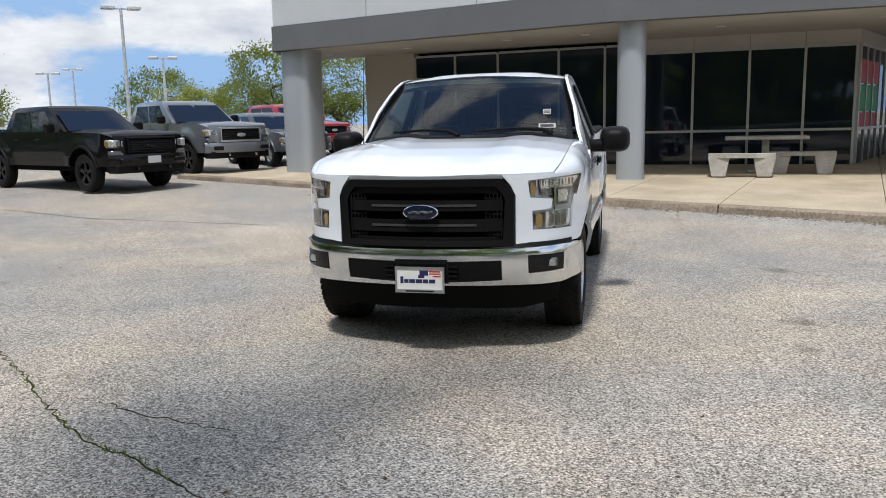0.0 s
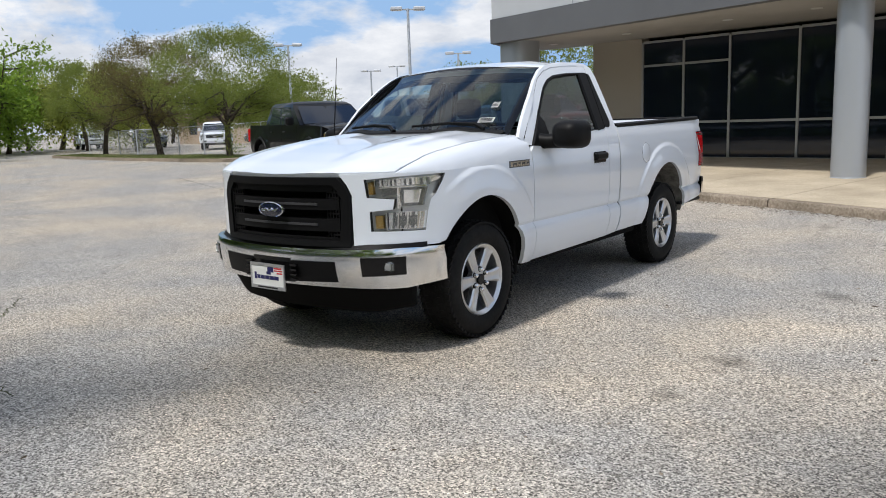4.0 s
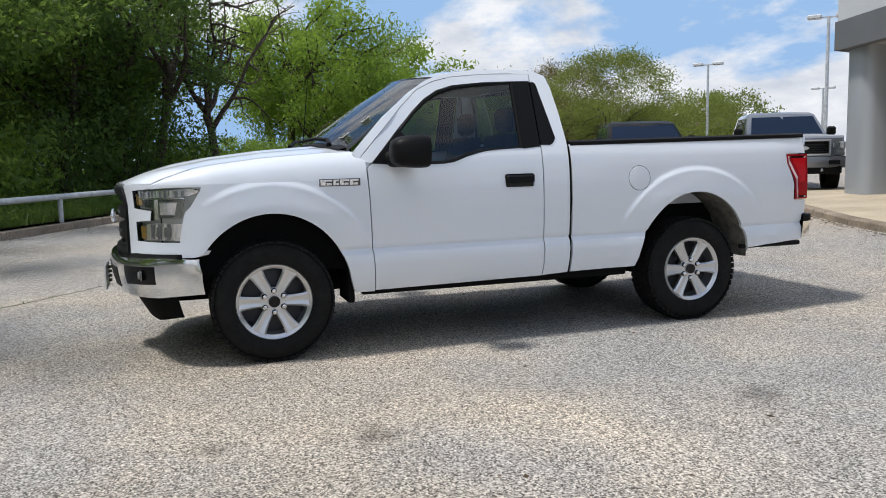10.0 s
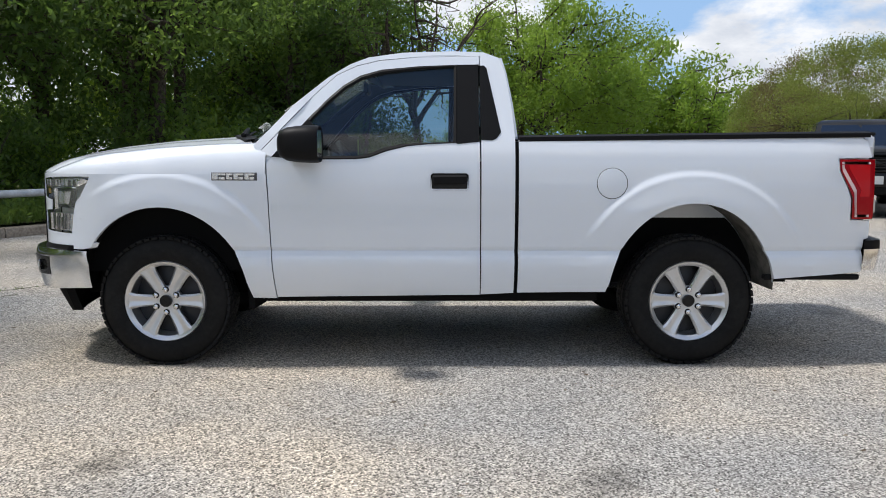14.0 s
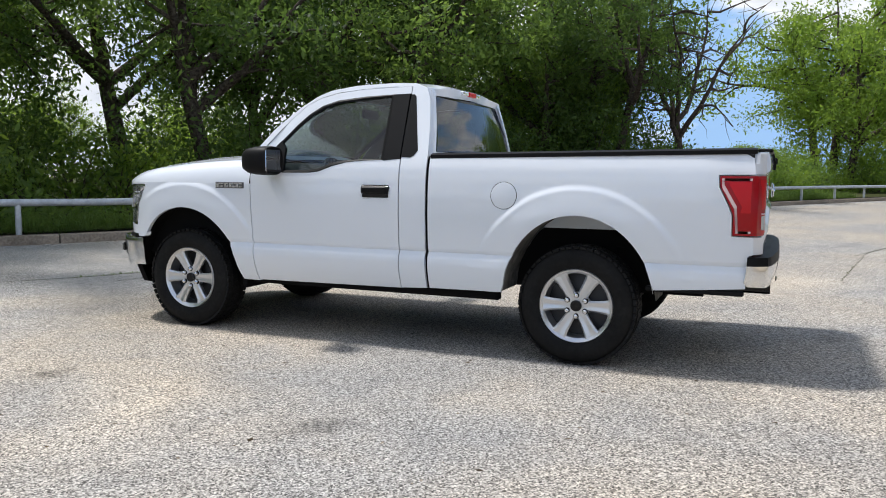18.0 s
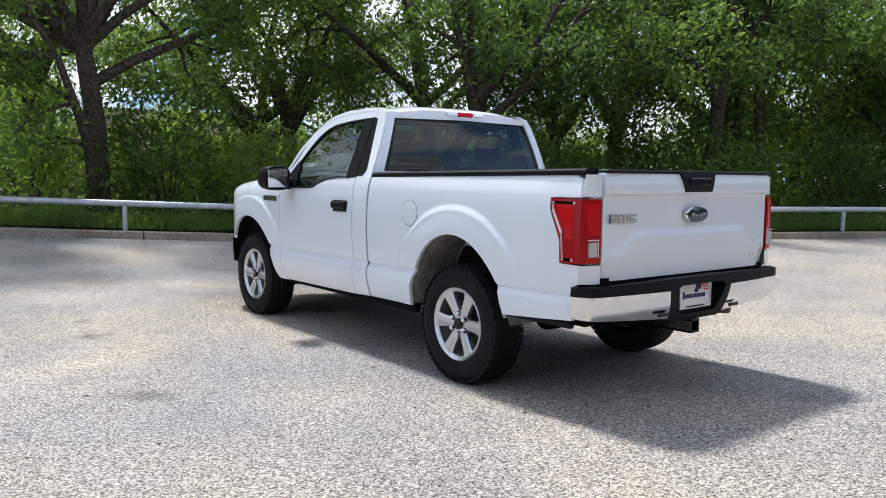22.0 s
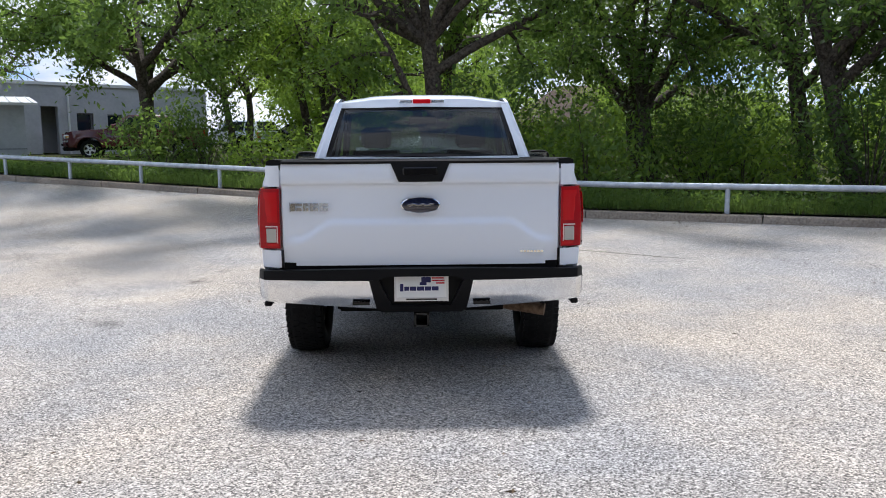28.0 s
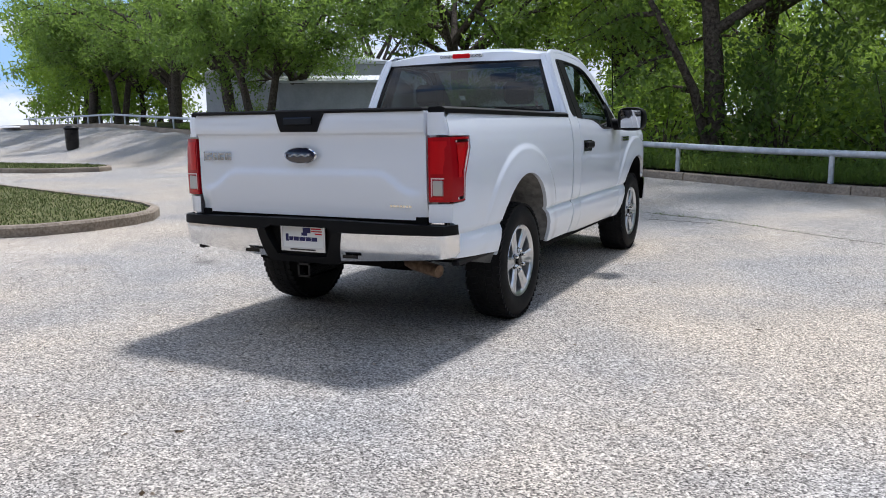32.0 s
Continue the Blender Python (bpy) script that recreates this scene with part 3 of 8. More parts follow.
def glazing(name, p, q, xs, rows, z0, z1, label, transom=None):
    """A run of aluminium-framed dark glass: each pane and each bar a part; xs: the upright bars along p to q."""
    root = thing(name, (*((p + q) / 2), z0), label, "window", kind="structure")
    d = (q - p).normalized()
    nrm = Vector((d.y, -d.x))

    def bar(a, b, za, zb, w=0.05, proud=0.03):
        bm = bmesh.new()
        pa, pb = p + d * a, p + d * b
        ring = [pa + nrm * proud, pb + nrm * proud, pb - nrm * 0.08, pa - nrm * 0.08]
        loft(bm, [[Vector((c.x, c.y, z)) for c in ring] for z in (za, zb)])
        part("frame_bar", bm, M["mullion"], root)

    for x in xs:
        bar(x - 0.028, x + 0.028, z0, z1)
    for r in rows:
        for a, b in zip(xs, xs[1:]):
            bar(a + 0.03, b - 0.03, r - 0.028, r + 0.028, proud=0.026)
    for k, (a, b) in enumerate(zip(xs, xs[1:])):
        zs = list(rows)
        if transom and k < 2:
            zs.insert(-1, transom)
            bar(a + 0.03, b - 0.03, transom - 0.028, transom + 0.028, proud=0.026)
        for ra, rb in zip(zs, zs[1:]):
            bm = bmesh.new()
            pa, pb = p + d * (a + 0.02), p + d * (b - 0.02)
            ring = [pa, pb, pb - nrm * 0.03, pa - nrm * 0.03]
            loft(bm, [[Vector((c.x, c.y, z)) for c in ring] for z in (ra + 0.02, rb - 0.02)])
            part("pane", bm, M["shopglass"], root)
    return root


def dealership():
    root = thing("showroom_building", (0, 13, FZ), "car showroom with grey fascia, deep canopy and dark glass front", "building")
    # canopy fascia: outer line
    C = [(-8.25, 14.3), (-7.35, 11.15), (0.75, 8.55), (9.5, 7.9), (12.0, 7.7), (20.0, 12.0)]
    C = [Vector(c) for c in C]
    zb, zm, zt = 3.28, 3.86, 5.6
    for a, b in zip(C, C[1:]):
        n = max(1, round((b - a).length / 3.0))
        bm = bmesh.new()
        wall_between(bm, a, b, zb, zm, 0.25)
        part("fascia", bm, M["darkpanel"], root, "dark grey fascia band")
        for i in range(n):
            p, q = a.lerp(b, i / n), a.lerp(b, (i + 1) / n)
            d = (q - p).normalized()
            nn = Vector((-d.y, d.x)) * 0.05
            bm = bmesh.new()
            wall_between(bm, p + d * 0.008 + nn, q - d * 0.008 + nn, zm + 0.012, zt, 0.2)
            part("cladding_panel", bm, M["greypanel"], root, "light grey metal cladding panel")
    # soffit
    inner = [Vector((-5.95, 14.3)), Vector((-5.0, 26)), Vector((20, 26))]
    bm = bmesh.new()
    ring = [c + Vector((0, 0.12)) for c in C] + inner[::-1]
    loft(bm, [[Vector((c.x, c.y, z)) for c in ring] for z in (zb + 0.03, zb + 0.08)])
    part("soffit", bm, M["soffit"], root, "pale soffit boards under the canopy")
    bm = bmesh.new()
    loft(bm, [[Vector((c.x, c.y, z)) for c in ring] for z in (zt - 0.1, zt)])
    part("roof", bm, M["greypanel"], root)
    # tan pier left of the glass and the back of the shop
    bm = bmesh.new()
    wall_between(bm, G0 + (G1 - G0).normalized() * 0.16, G0 + (G1 - G0).normalized() * 1.64, 0.2, zb + 0.03, 5.0)
    part("pier", bm, M["stucco"], root, "tan stucco pier")
    bm = bmesh.new()
    wall_between(bm, G0 + (G1 - G0).normalized() * 1.7 + Vector((0, 0.35)), G1 + Vector((0, 0.35)), 0.2, zb + 0.03, 6.0)
    wall_between(bm, G1 + Vector((0.02, 0.35)), G1 + (G2 - G1).normalized() * 4.5 + Vector((0, 0.35)), 0.2, zb + 0.03, 6.0)
    part("inner_wall", bm, M["gloss"], root)
    bm = bmesh.new()
    base = ground_z(-6.85, 11.72) + 0.1
    oval = [Matrix.Rotation(radians(-20), 3, "Z") @ Vector((0.44 * math.copysign(abs(math.cos(a)) ** 0.5, math.cos(a)), 0.40 * math.copysign(abs(math.sin(a)) ** 0.5, math.sin(a)), 0)) for a in (2 * math.pi * k / 48 for k in range(48))]
    loft(bm, [[Vector((-6.85 + p.x, 11.72 + p.y, z)) for p in oval] for z in (base, zb + 0.035)])
    part("column", bm, M["column"], root, "silver-clad column with rounded corners", angle=50)
    bm = bmesh.new()
    base = ground_z(1.22, 9.05) + 0.1
    lathe(bm, [(0.285, base), (0.285, base + 0.02), (0.275, base + 0.03), (0.275, zb + 0.0), (0.25, zb + 0.035)], 40, Matrix.Translation((1.22, 9.05, 0)))
    part("column", bm, M["column"], root, "round silver-painted column")
    # header band over the lower right-hand glass
    u = (G2 - G1).normalized()
    for a, b in zip((0.0, 1.33, 2.57, 3.75), (1.33, 2.57, 3.75, 4.86)):
        bm = bmesh.new()
        wall_between(bm, G1 + u * (a + 0.004), G1 + u * (b - 0.004), ZT2 + 0.002, zb + 0.03, 0.12)
        part("header_panel", bm, M["soffit"], root)
    bm = bmesh.new()
    wall_between(bm, G1 + u * 4.87, G1 + u * 4.87 + Vector((1.5, 3.2)), ZT2 + 0.002, zb + 0.03, 0.12)
    part("header_panel", bm, M["soffit"], root)
    # recessed downlights
    for x, y in ((-4.2, 12.2), (-1.6, 11.4), (0.2, 11.0), (3.0, 10.6), (6.0, 10.2), (-6.6, 13.0)):
        bm = bmesh.new()
        lathe(bm, [(0.11, zb + 0.02), (0.11, zb + 0.035)], 20, Matrix.Translation((x, y, 0)))
        part("downlight", bm, M["roofwhite"], root)
    return root


ZT, ZT2 = 3.2, 2.98
dealership()
glazing("window_1", G0, G1, [1.68, 2.82, 4.0, 5.6, 6.75, 7.46], [0.33, 1.2, ZT], 0.33, ZT, "dark showroom glass in aluminium frames beside the tan pier", 2.62)
glazing("window_2", G1, G2, [0.06, 1.33, 2.57, 3.75, 4.8], [0.3, 1.12, ZT2], 0.3, ZT2, "dark showroom glass in aluminium frames behind the round column")
GC = G1 + (G2 - G1).normalized() * 4.86
glazing("window_3", GC, GC + Vector((1.5, 3.2)), [0.05, 0.75, 1.45, 2.15, 2.85, 3.5], [0.3, 1.12, ZT2], 0.3, ZT2, "showroom glass with red and green posters round the corner")


def posters():
    """Large plain poster sheets on the glass round the corner."""
    d = Vector((1.5, 3.2)).normalized()
    n = Vector((d.y, -d.x)) * 0.006
    for a, b in ((0.10, 0.70), (0.80, 1.40), (1.50, 2.10)):
        for z0, z1, mt, col in ((2.14, 2.66, "signred", "red"), (1.50, 2.11, "signgreen", "green"), (1.16, 1.48, "signred", "red")):
            bm = bmesh.new()
            p, q = GC + d * a + n * 2, GC + d * b + n * 2
            ring = [p, q, q - n, p - n]
            loft(bm, [[Vector((c.x, c.y, z)) for c in ring] for z in (z0, z1)])
            tagged(part("poster", bm, M[mt], label="plain " + col + " poster sheet on the showroom glass"), category="poster", group="posters on the glass")


posters()


def picnic_table():
    """Concrete table with two benches."""
    x, y = 3.95, 10.45
    z = ground_z(x, y) + 0.12
    m = Matrix.Translation((x, y, z)) @ Matrix.Rotation(radians(-6), 4, "Z")
    root = thing("picnic_table", (x, y, z), "pale cast concrete picnic table with a pedestal", "table")
    part("tabletop", boxes((-0.8, 0.8, -0.36, 0.36, 0.68, 0.755), bevel=0.015, m=m), M["castgrey"], root)
    part("pedestal", boxes((-0.07, 0.07, -0.07, 0.07, 0.0, 0.68), (-0.35, 0.35, -0.25, 0.25, 0.0, 0.05), bevel=0.012, m=m), M["castgrey"], root)
    for sx in (-1, 1):
        mm = Matrix.Translation((x + sx * 0.62 + 0.02, y - 0.75 + 0.35 * sx, z)) @ Matrix.Rotation(radians(-6), 4, "Z")
        bench = thing("bench", (x + sx * 0.62, y - 0.7, z), "curved pale concrete bench on two tapered legs beside the table", "bench", "benches at the table")
        bm = bmesh.new()
        loft(bm, [[mm @ Vector((u, v + 0.10 * (u / 0.6) ** 2, w)) for v, w in ((-0.18, 0.36), (0.18, 0.36), (0.18, 0.44), (-0.18, 0.44))] for u in [-0.62 + 0.124 * i for i in range(11)]])
        part("seat", bm, M["castgrey"], bench)
        for u in (-0.42, 0.42):
            bm = bmesh.new()
            loft(bm, [[mm @ Vector((u + a * k, b * 0.17 + 0.05, h)) for a, b in ((-1, -1), (1, -1), (1, 1), (-1, 1))] for h, k in ((0, 0.13), (0.36, 0.20))])
            part("leg", bm, M["castgrey"], bench)


picnic_table()

# ---- light poles, chain-link fence, islands, neighbouring buildings ----
def light_pole(x, y, top, turn=0.0, heads=2):
    z = ground_z(x, y)
    root = thing("light_pole", (x, y, z), "tall pale car park light pole with twin box heads", "street lamp", "car park light poles")
    bm = bmesh.new()
    tube(bm, [(x, y, z), (x, y, top - 0.15)], [0.085, 0.06], 10)
    part("pole", bm, M["steel"], root)
    bm = bmesh.new()
    lathe(bm, [(0.26, z - 0.02), (0.26, z + 0.55), (0.22, z + 0.6)], 20, Matrix.Translation((x, y, 0)))
    part("footing", bm, M["concrete"], root)
    for s in (-1, 1)[:heads]:
        m = Matrix.Translation((x, y, top)) @ Matrix.Rotation(turn, 4, "Z")
        part("lamp_arm", boxes((s * 0.0, s * 0.35, -0.035, 0.035, -0.22, -0.16), m=m), M["steel"], root)
        part("lamp_head", boxes((s * 0.26, s * 0.80, -0.21, 0.21, -0.23, -0.07), bevel=0.035, m=m), M["greypanel"], root, "grey box lamp head")
    return root


light_pole(-20.1, 23.6, 6.75, 0.75)
light_pole(-31.5, 26.5, 6.2, 0.75)
for x, y, t in ((-39.9, 42.9, 5.75), (-25.5, 35.0, 5.7), (-46.3, 53.8, 6.9)):
    light_pole(x, y, t, 0.6)


def chain_link():
    pts = [(-46.0, 20.4), (-34.0, 17.6), (-20.3, 15.3)]
    pts = [Vector(p) + Vector((-1.2, 2.2)) for p in pts]
    root = thing("chain_link_fence", (*pts[0], 0.1), "grey chain-link fence on steel posts with a top rail", "fence")
    for a, b in zip(pts, pts[1:]):
        n = round((b - a).length / 3)
        for i in range(n + 1):
            p = a.lerp(b, i / n)
            bm = bmesh.new()
            z = ground_z(*p)
            tube(bm, [(p.x, p.y, z), (p.x, p.y, z + 1.5)], 0.03, 8)
            part("post", bm, M["steel"], root)
        bm = bmesh.new()
        tube(bm, [(p.x, p.y, ground_z(*p) + 1.48) for p in (a, a.lerp(b, 0.5), b)], 0.022, 8)
        part("top_rail", bm, M["steel"], root)
        bm = bmesh.new()
        L = (b - a).length
        for i in range(int(L / 0.16)):
            for sgn in (-1, 1):
                p, q = a.lerp(b, min(1, i * 0.16 / L)), a.lerp(b, max(0, min(1, (i * 0.16 + sgn * 1.4) / L)))
                z = ground_z(*p)
                tube(bm, [(p.x, p.y, z + 0.05), (q.x, q.y, z + 1.45)], 0.004, 3, caps=False)
        part("wire_mesh", bm, M["steel"], root, kind="stuff")


chain_link()


def island(pts, label, h=0.14):
    """A kerbed planting island with short grass."""
    bm = bmesh.new()
    c = sum((Vector(p) for p in pts), Vector((0, 0))) / len(pts)
    ring = [Vector(p) for p in pts]
    inner = [p + (c - p).normalized() * 0.16 for p in ring]
    z = lambda p, d: Vector((p.x, p.y, ground_z(p.x, p.y) + d))
    loft(bm, [[z(p, -0.1) for p in ring], [z(p, h - 0.03) for p in ring], [z(p + (c - p).normalized() * 0.03, h) for p in ring], [z(p, h) for p in inner], [z(p, h - 0.06) for p in inner]], caps=False)
    root = tagged(part("kerb_island", bm, M["kerb"], label="curved concrete kerb round a grass island"), category="kerb", kind="structure")
    bm = bmesh.new()
    bm.faces.new([bm.verts.new(z(p, h - 0.03)) for p in inner])
    tagged(part("island_soil", bm, M["lawnsoil"], label=label), category="ground", kind="structure")
    xs, ys = [p.x for p in inner], [p.y for p in inner]

    def inside(x, y):
        hit = False
        for p, q in zip(inner, inner[1:] + inner[:1]):
            if (p.y > y) != (q.y > y) and x < (q.x - p.x) * (y - p.y) / (q.y - p.y) + p.x:
                hit = not hit
        return hit

    def spot(rng):
        while True:
            x, y = rng.uniform(min(xs), max(xs)), rng.uniform(min(ys), max(ys))
            if inside(x, y):
                return (x, y, ground_z(x, y) + h - 0.03)
    return spot


spot1 = island([(5.62, -1.15), (5.75, -1.6), (6.15, -2.1), (6.7, -2.45), (7.4, -2.75), (9.0, -3.25), (13.5, -4.5), (22, -6.5), (23, -3.0), (14.0, 0.2), (9.0, 1.3), (6.6, 0.75), (5.9, 0.1), (5.65, -0.5)], "short grass on the car park island")
spot2 = island([(16.6, -9.9), (16.9, -10.6), (17.6, -11.1), (19.0, -11.3), (27.0, -11.5), (36.0, -13.0), (35.0, -10.0), (24.0, -8.2), (17.8, -8.9)], "short grass on the farther car park island")
spot3 = island([(-20.5, 13.7), (-21.0, 13.2), (-24, 13.6), (-36.0, 16.4), (-44.0, 18.4), (-44.5, 20.5), (-36.0, 19.0), (-24.0, 16.3), (-20.8, 15.2)], "grass bed under the car park trees")


def neighbour():
    """Low grey painted block building with a metal-roofed shed in front."""
    root = thing("grey_building", (18, -30, 0.7), "low grey painted block building with dark windows", "building")
    g = 0.55
    W, gable = M["wallgrey"], 4.55
    A, B, C_, D_ = Vector((26.5, -25.2)), Vector((19.2, -27.4)), Vector((19.1, -27.5)), Vector((11.5, -35.1))
    # gable front
    bm = bmesh.new()
    d = (B - A).normalized()
    n = Vector((d.y, -d.x))
    ring = [(A, g - 0.6, 3.9), (A.lerp(B, 0.6), g - 0.6, 4.3), (B, g - 0.6, gable)]
    back = [Vector((p.x, p.y)) + Vector((2.0, -14)) for p, _, _ in ring]
    loft(bm, [[Vector((p.x, p.y, z0)), Vector((p.x, p.y, z1)), Vector((b.x, b.y, z1)), Vector((b.x, b.y, z0))] for (p, z0, z1), b in zip(ring, back)])
    part("front_wall", bm, W, root)
    bm = bmesh.new()
    loft(bm, [[Vector((p.x, p.y, z1 + e)) + Vector((o.x, o.y, 0)) for o, e in ((Vector((-0.1, 0.1)), 0.0), (Vector((2.0, -14.0)), 0.0), (Vector((2.0, -14.0)), 0.12), (Vector((-0.1, 0.1)), 0.12))] for p, z0, z1 in ring])
    part("front_roof", bm, M["roofwhite"], root)
    # long side wall with openings cut through it
    top = 4.2
    L = (D_ - C_).length
    holes = [(2.5, 3.25, g, 3.25), (4.08, 4.85, 1.55, 2.98), (5.52, 6.25, 1.65, 2.94)]
    x = 0.0
    dirn = (D_ - C_).normalized()
    segs = []
    for a_, b_, z0, z1 in holes:
        segs += [(x, a_, g - 0.6, top), (a_, b_, z1, top)]
        if z0 > g:
            segs.append((a_, b_, g - 0.6, z0))
        x = b_
    segs.append((x, L, g - 0.6, top))
    bm = bmesh.new()
    for a_, b_, z0, z1 in segs:
        wall_between(bm, C_ + dirn * a_, C_ + dirn * b_, z0, z1, 0.3)
    part("side_wall", bm, W, root)
    bm = bmesh.new()
    wall_between(bm, C_ + Vector((0.95, -0.95)), D_ + Vector((0.95, -0.95)), g - 0.6, top, 10)
    part("inner_wall", bm, W, root)
    for k, (a_, b_, z0, z1) in enumerate(holes[1:]):
        bm = bmesh.new()
        wall_between(bm, C_ + dirn * (a_ + 0.05) + Vector((0.14, 0)), C_ + dirn * (b_ - 0.05) + Vector((0.14, 0)), z0 + 0.05, z1 - 0.05, 0.05)
        wo = part("window_pane", bm, M["shopglass"], root, "dark window pane")
        bm = bmesh.new()
        for aa, bb, za, zb in ((a_, a_ + 0.06, z0, z1), (b_ - 0.06, b_, z0, z1), (a_, b_, z0, z0 + 0.06), (a_, b_, z1 - 0.06, z1)):
            wall_between(bm, C_ + dirn * aa + Vector((0.08, 0)), C_ + dirn * bb + Vector((0.08, 0)), za, zb, 0.12)
        part("window_frame", bm, M["darkpanel"], wo)
    bm = bmesh.new()
    wall_between(bm, C_ + Vector((-0.12, 0)), D_ + Vector((-0.12, 0)), top, top + 0.14, 11)
    part("parapet", bm, M["roofwhite"], root)
    bm = bmesh.new()
    tube(bm, [Vector((*(C_ + dirn * 3.7), g)) + Vector((-0.05, 0.05, 0)), Vector((*(C_ + dirn * 3.7), top)) + Vector((-0.05, 0.05, 0))], 0.05, 8)
    part("downpipe", bm, M["roofwhite"], root)
    for k in range(3):
        part("step", boxes((1.6, 7.0, -0.4 - 0.35 * k, -0.05 - 0.35 * k, g - 0.6, g + 0.05 - 0.16 * k), bevel=0.02, m=Matrix.Translation((C_.x, C_.y, 0)) @ Matrix.Rotation(math.atan2(dirn.y, dirn.x), 4, "Z")), M["concrete"], root)
    shed = thing("shed", (17.2, -22.6, 0.5), "small grey lean-to shed with a white ribbed metal roof", "shed")
    a_, b_ = Vector((18.9, -21.4)), Vector((15.2, -23.5))
    d = (b_ - a_).normalized()
    n = Vector((-d.y, d.x)) * -1
    n = Vector((0.49, -0.87))
    bm = bmesh.new()
    base = [a_, b_, b_ + n * 4, a_ + n * 4]
    loft(bm, [[Vector((p.x, p.y, z)) for p in base] for z in (0.0, 3.0)])
    part("shed_wall", bm, W, shed)
    part("shed_seam", boxes((-0.01, (b_ - a_).length + 0.01, -0.015, 0.0, 1.35, 1.38), m=Matrix.Translation((a_.x, a_.y, 0)) @ Matrix.Rotation(math.atan2(d.y, d.x), 4, "Z") @ Matrix.Rotation(0, 4, "X")), M["darkpanel"], shed)
    bm = bmesh.new()
    e = d * 0.45
    rf = [a_ - e - n * 0.35, b_ + e - n * 0.35, b_ + e + n * 4.2, a_ - e + n * 4.2]
    zs = (3.0, 3.0, 3.45, 3.45)
    loft(bm, [[Vector((p.x, p.y, z + h)) for p, z in zip(rf, zs)] for h in (0, 0.09)])
    part("shed_roof", bm, M["roofwhite"], shed, "white ribbed metal roof")
    for k in range(14):
        p = (a_ - e).lerp(b_ + e, (k + 0.5) / 14)
        q0, q1 = p - n * 0.35, p + n * 4.2
        bm = bmesh.new()
        tube(bm, [(q0.x, q0.y, 3.10), (q1.x, q1.y, 3.55)], 0.025, 5)
        part("roof_rib", bm, M["roofwhite"], shed)


neighbour()


def house(x, y, w, d, h, label):
    z = ground_z(x, y)
    root = thing("house", (x, y, z), label, "house")
    part("house_wall", boxes((x - w / 2, x + w / 2, y - d / 2, y + d / 2, z - 0.3, z + h)), M["tan"], root)
    bm = bmesh.new()
    o = 0.5
    base = [Vector((x - w / 2 - o, y - d / 2 - o, z + h)), Vector((x + w / 2 + o, y - d / 2 - o, z + h)), Vector((x + w / 2 + o, y + d / 2 + o, z + h)), Vector((x - w / 2 - o, y + d / 2 + o, z + h))]
    ridge = [Vector((x - w / 2 + 3, y, z + h + 2.4)), Vector((x + w / 2 - 3, y, z + h + 2.4)), Vector((x + w / 2 - 3, y + 0.1, z + h + 2.4)), Vector((x - w / 2 + 3, y + 0.1, z + h + 2.4))]
    loft(bm, [base, ridge])
    part("house_roof", bm, M["roofbrown"], root, "brown hipped shingle roof")
    for k in range(3):
        wx = x - w / 3 + k * w / 3
        part("window", boxes((wx - 0.6, wx + 0.6, y - d / 2 - 0.03, y - d / 2 + 0.05, z + 0.9, z + 2.1)), M["shopglass"], root)


house(-58.0, 46.0, 14, 8, 2.4, "tan single-storey house with a brown hipped roof")
house(-78.0, 66.0, 18, 9, 2.6, "tan long low house with a brown roof")
house(-13.0, -41.0, 16, 7, 2.2, "tan low house seen through the trees")


def bin_(x, y):
    z = ground_z(x, y)
    root = thing("waste_bin", (x, y, z), "dark waste barrel beside the far fence", "bin")
    bm = bmesh.new()
    lathe(bm, [(0.26, z), (0.29, z + 0.3), (0.30, z + 0.92), (0.28, z + 0.95)], 24, Matrix.Translation((x, y, 0)))
    part("bin_body", bm, M["gloss"], root)
    bm = bmesh.new()
    lathe(bm, [(0.32, z + 0.94), (0.33, z + 1.0), (0.20, z + 1.1), (0.0, z + 1.12)], 24, Matrix.Translation((x, y, 0)))
    part("bin_lid", bm, M["blackplastic"], root)


bin_(28.4, -18.5)


def block_row():
    """Three stray bricks by the pier."""
    for k, (x, y) in enumerate(((-5.9, 13.75), (-5.65, 13.8), (-5.4, 13.72))):
        z = ground_z(x, y) + 0.12
        b = boxes((-0.1, 0.1, -0.06, 0.06, 0, 0.10 + 0.03 * (k % 2)), bevel=0.006, m=Matrix.Translation((x, y, z)) @ Matrix.Rotation(0.3 * k, 4, "Z"))
        tagged(part("brick", b, M["roofbrown"], label="brown loose brick at the foot of the pier"), category="brick", group="loose bricks")


block_row()

# ---- the white pickup: x to its left, y to its rear, wheelbase centred on 0 ----
AXF, AXR, HUB = -1.5545, 1.5545, 0.385
SIDE = ((0.36, 0.875), (0.40, 0.902), (0.45, 0.93), (0.52, 0.955), (0.60, 0.970), (0.655, 0.964), (0.690, 0.941), (0.712, 0.954), (0.80, 0.962), (0.95, 0.968), (1.08, 0.966), (1.18, 0.958), (1.26, 0.946), (1.31, 0.930), (1.36, 0.912), (1.82, 0.735), (1.90, 0.70))


def nose(x):
    """The plan curve of the front end: y at x."""
    x = abs(x)
    return -2.485 + 0.27 * x * x + 0.41 * x ** 8


NOSE = sorted((nose(x), x) for x in [0.02 * k for k in range(20, 60)])


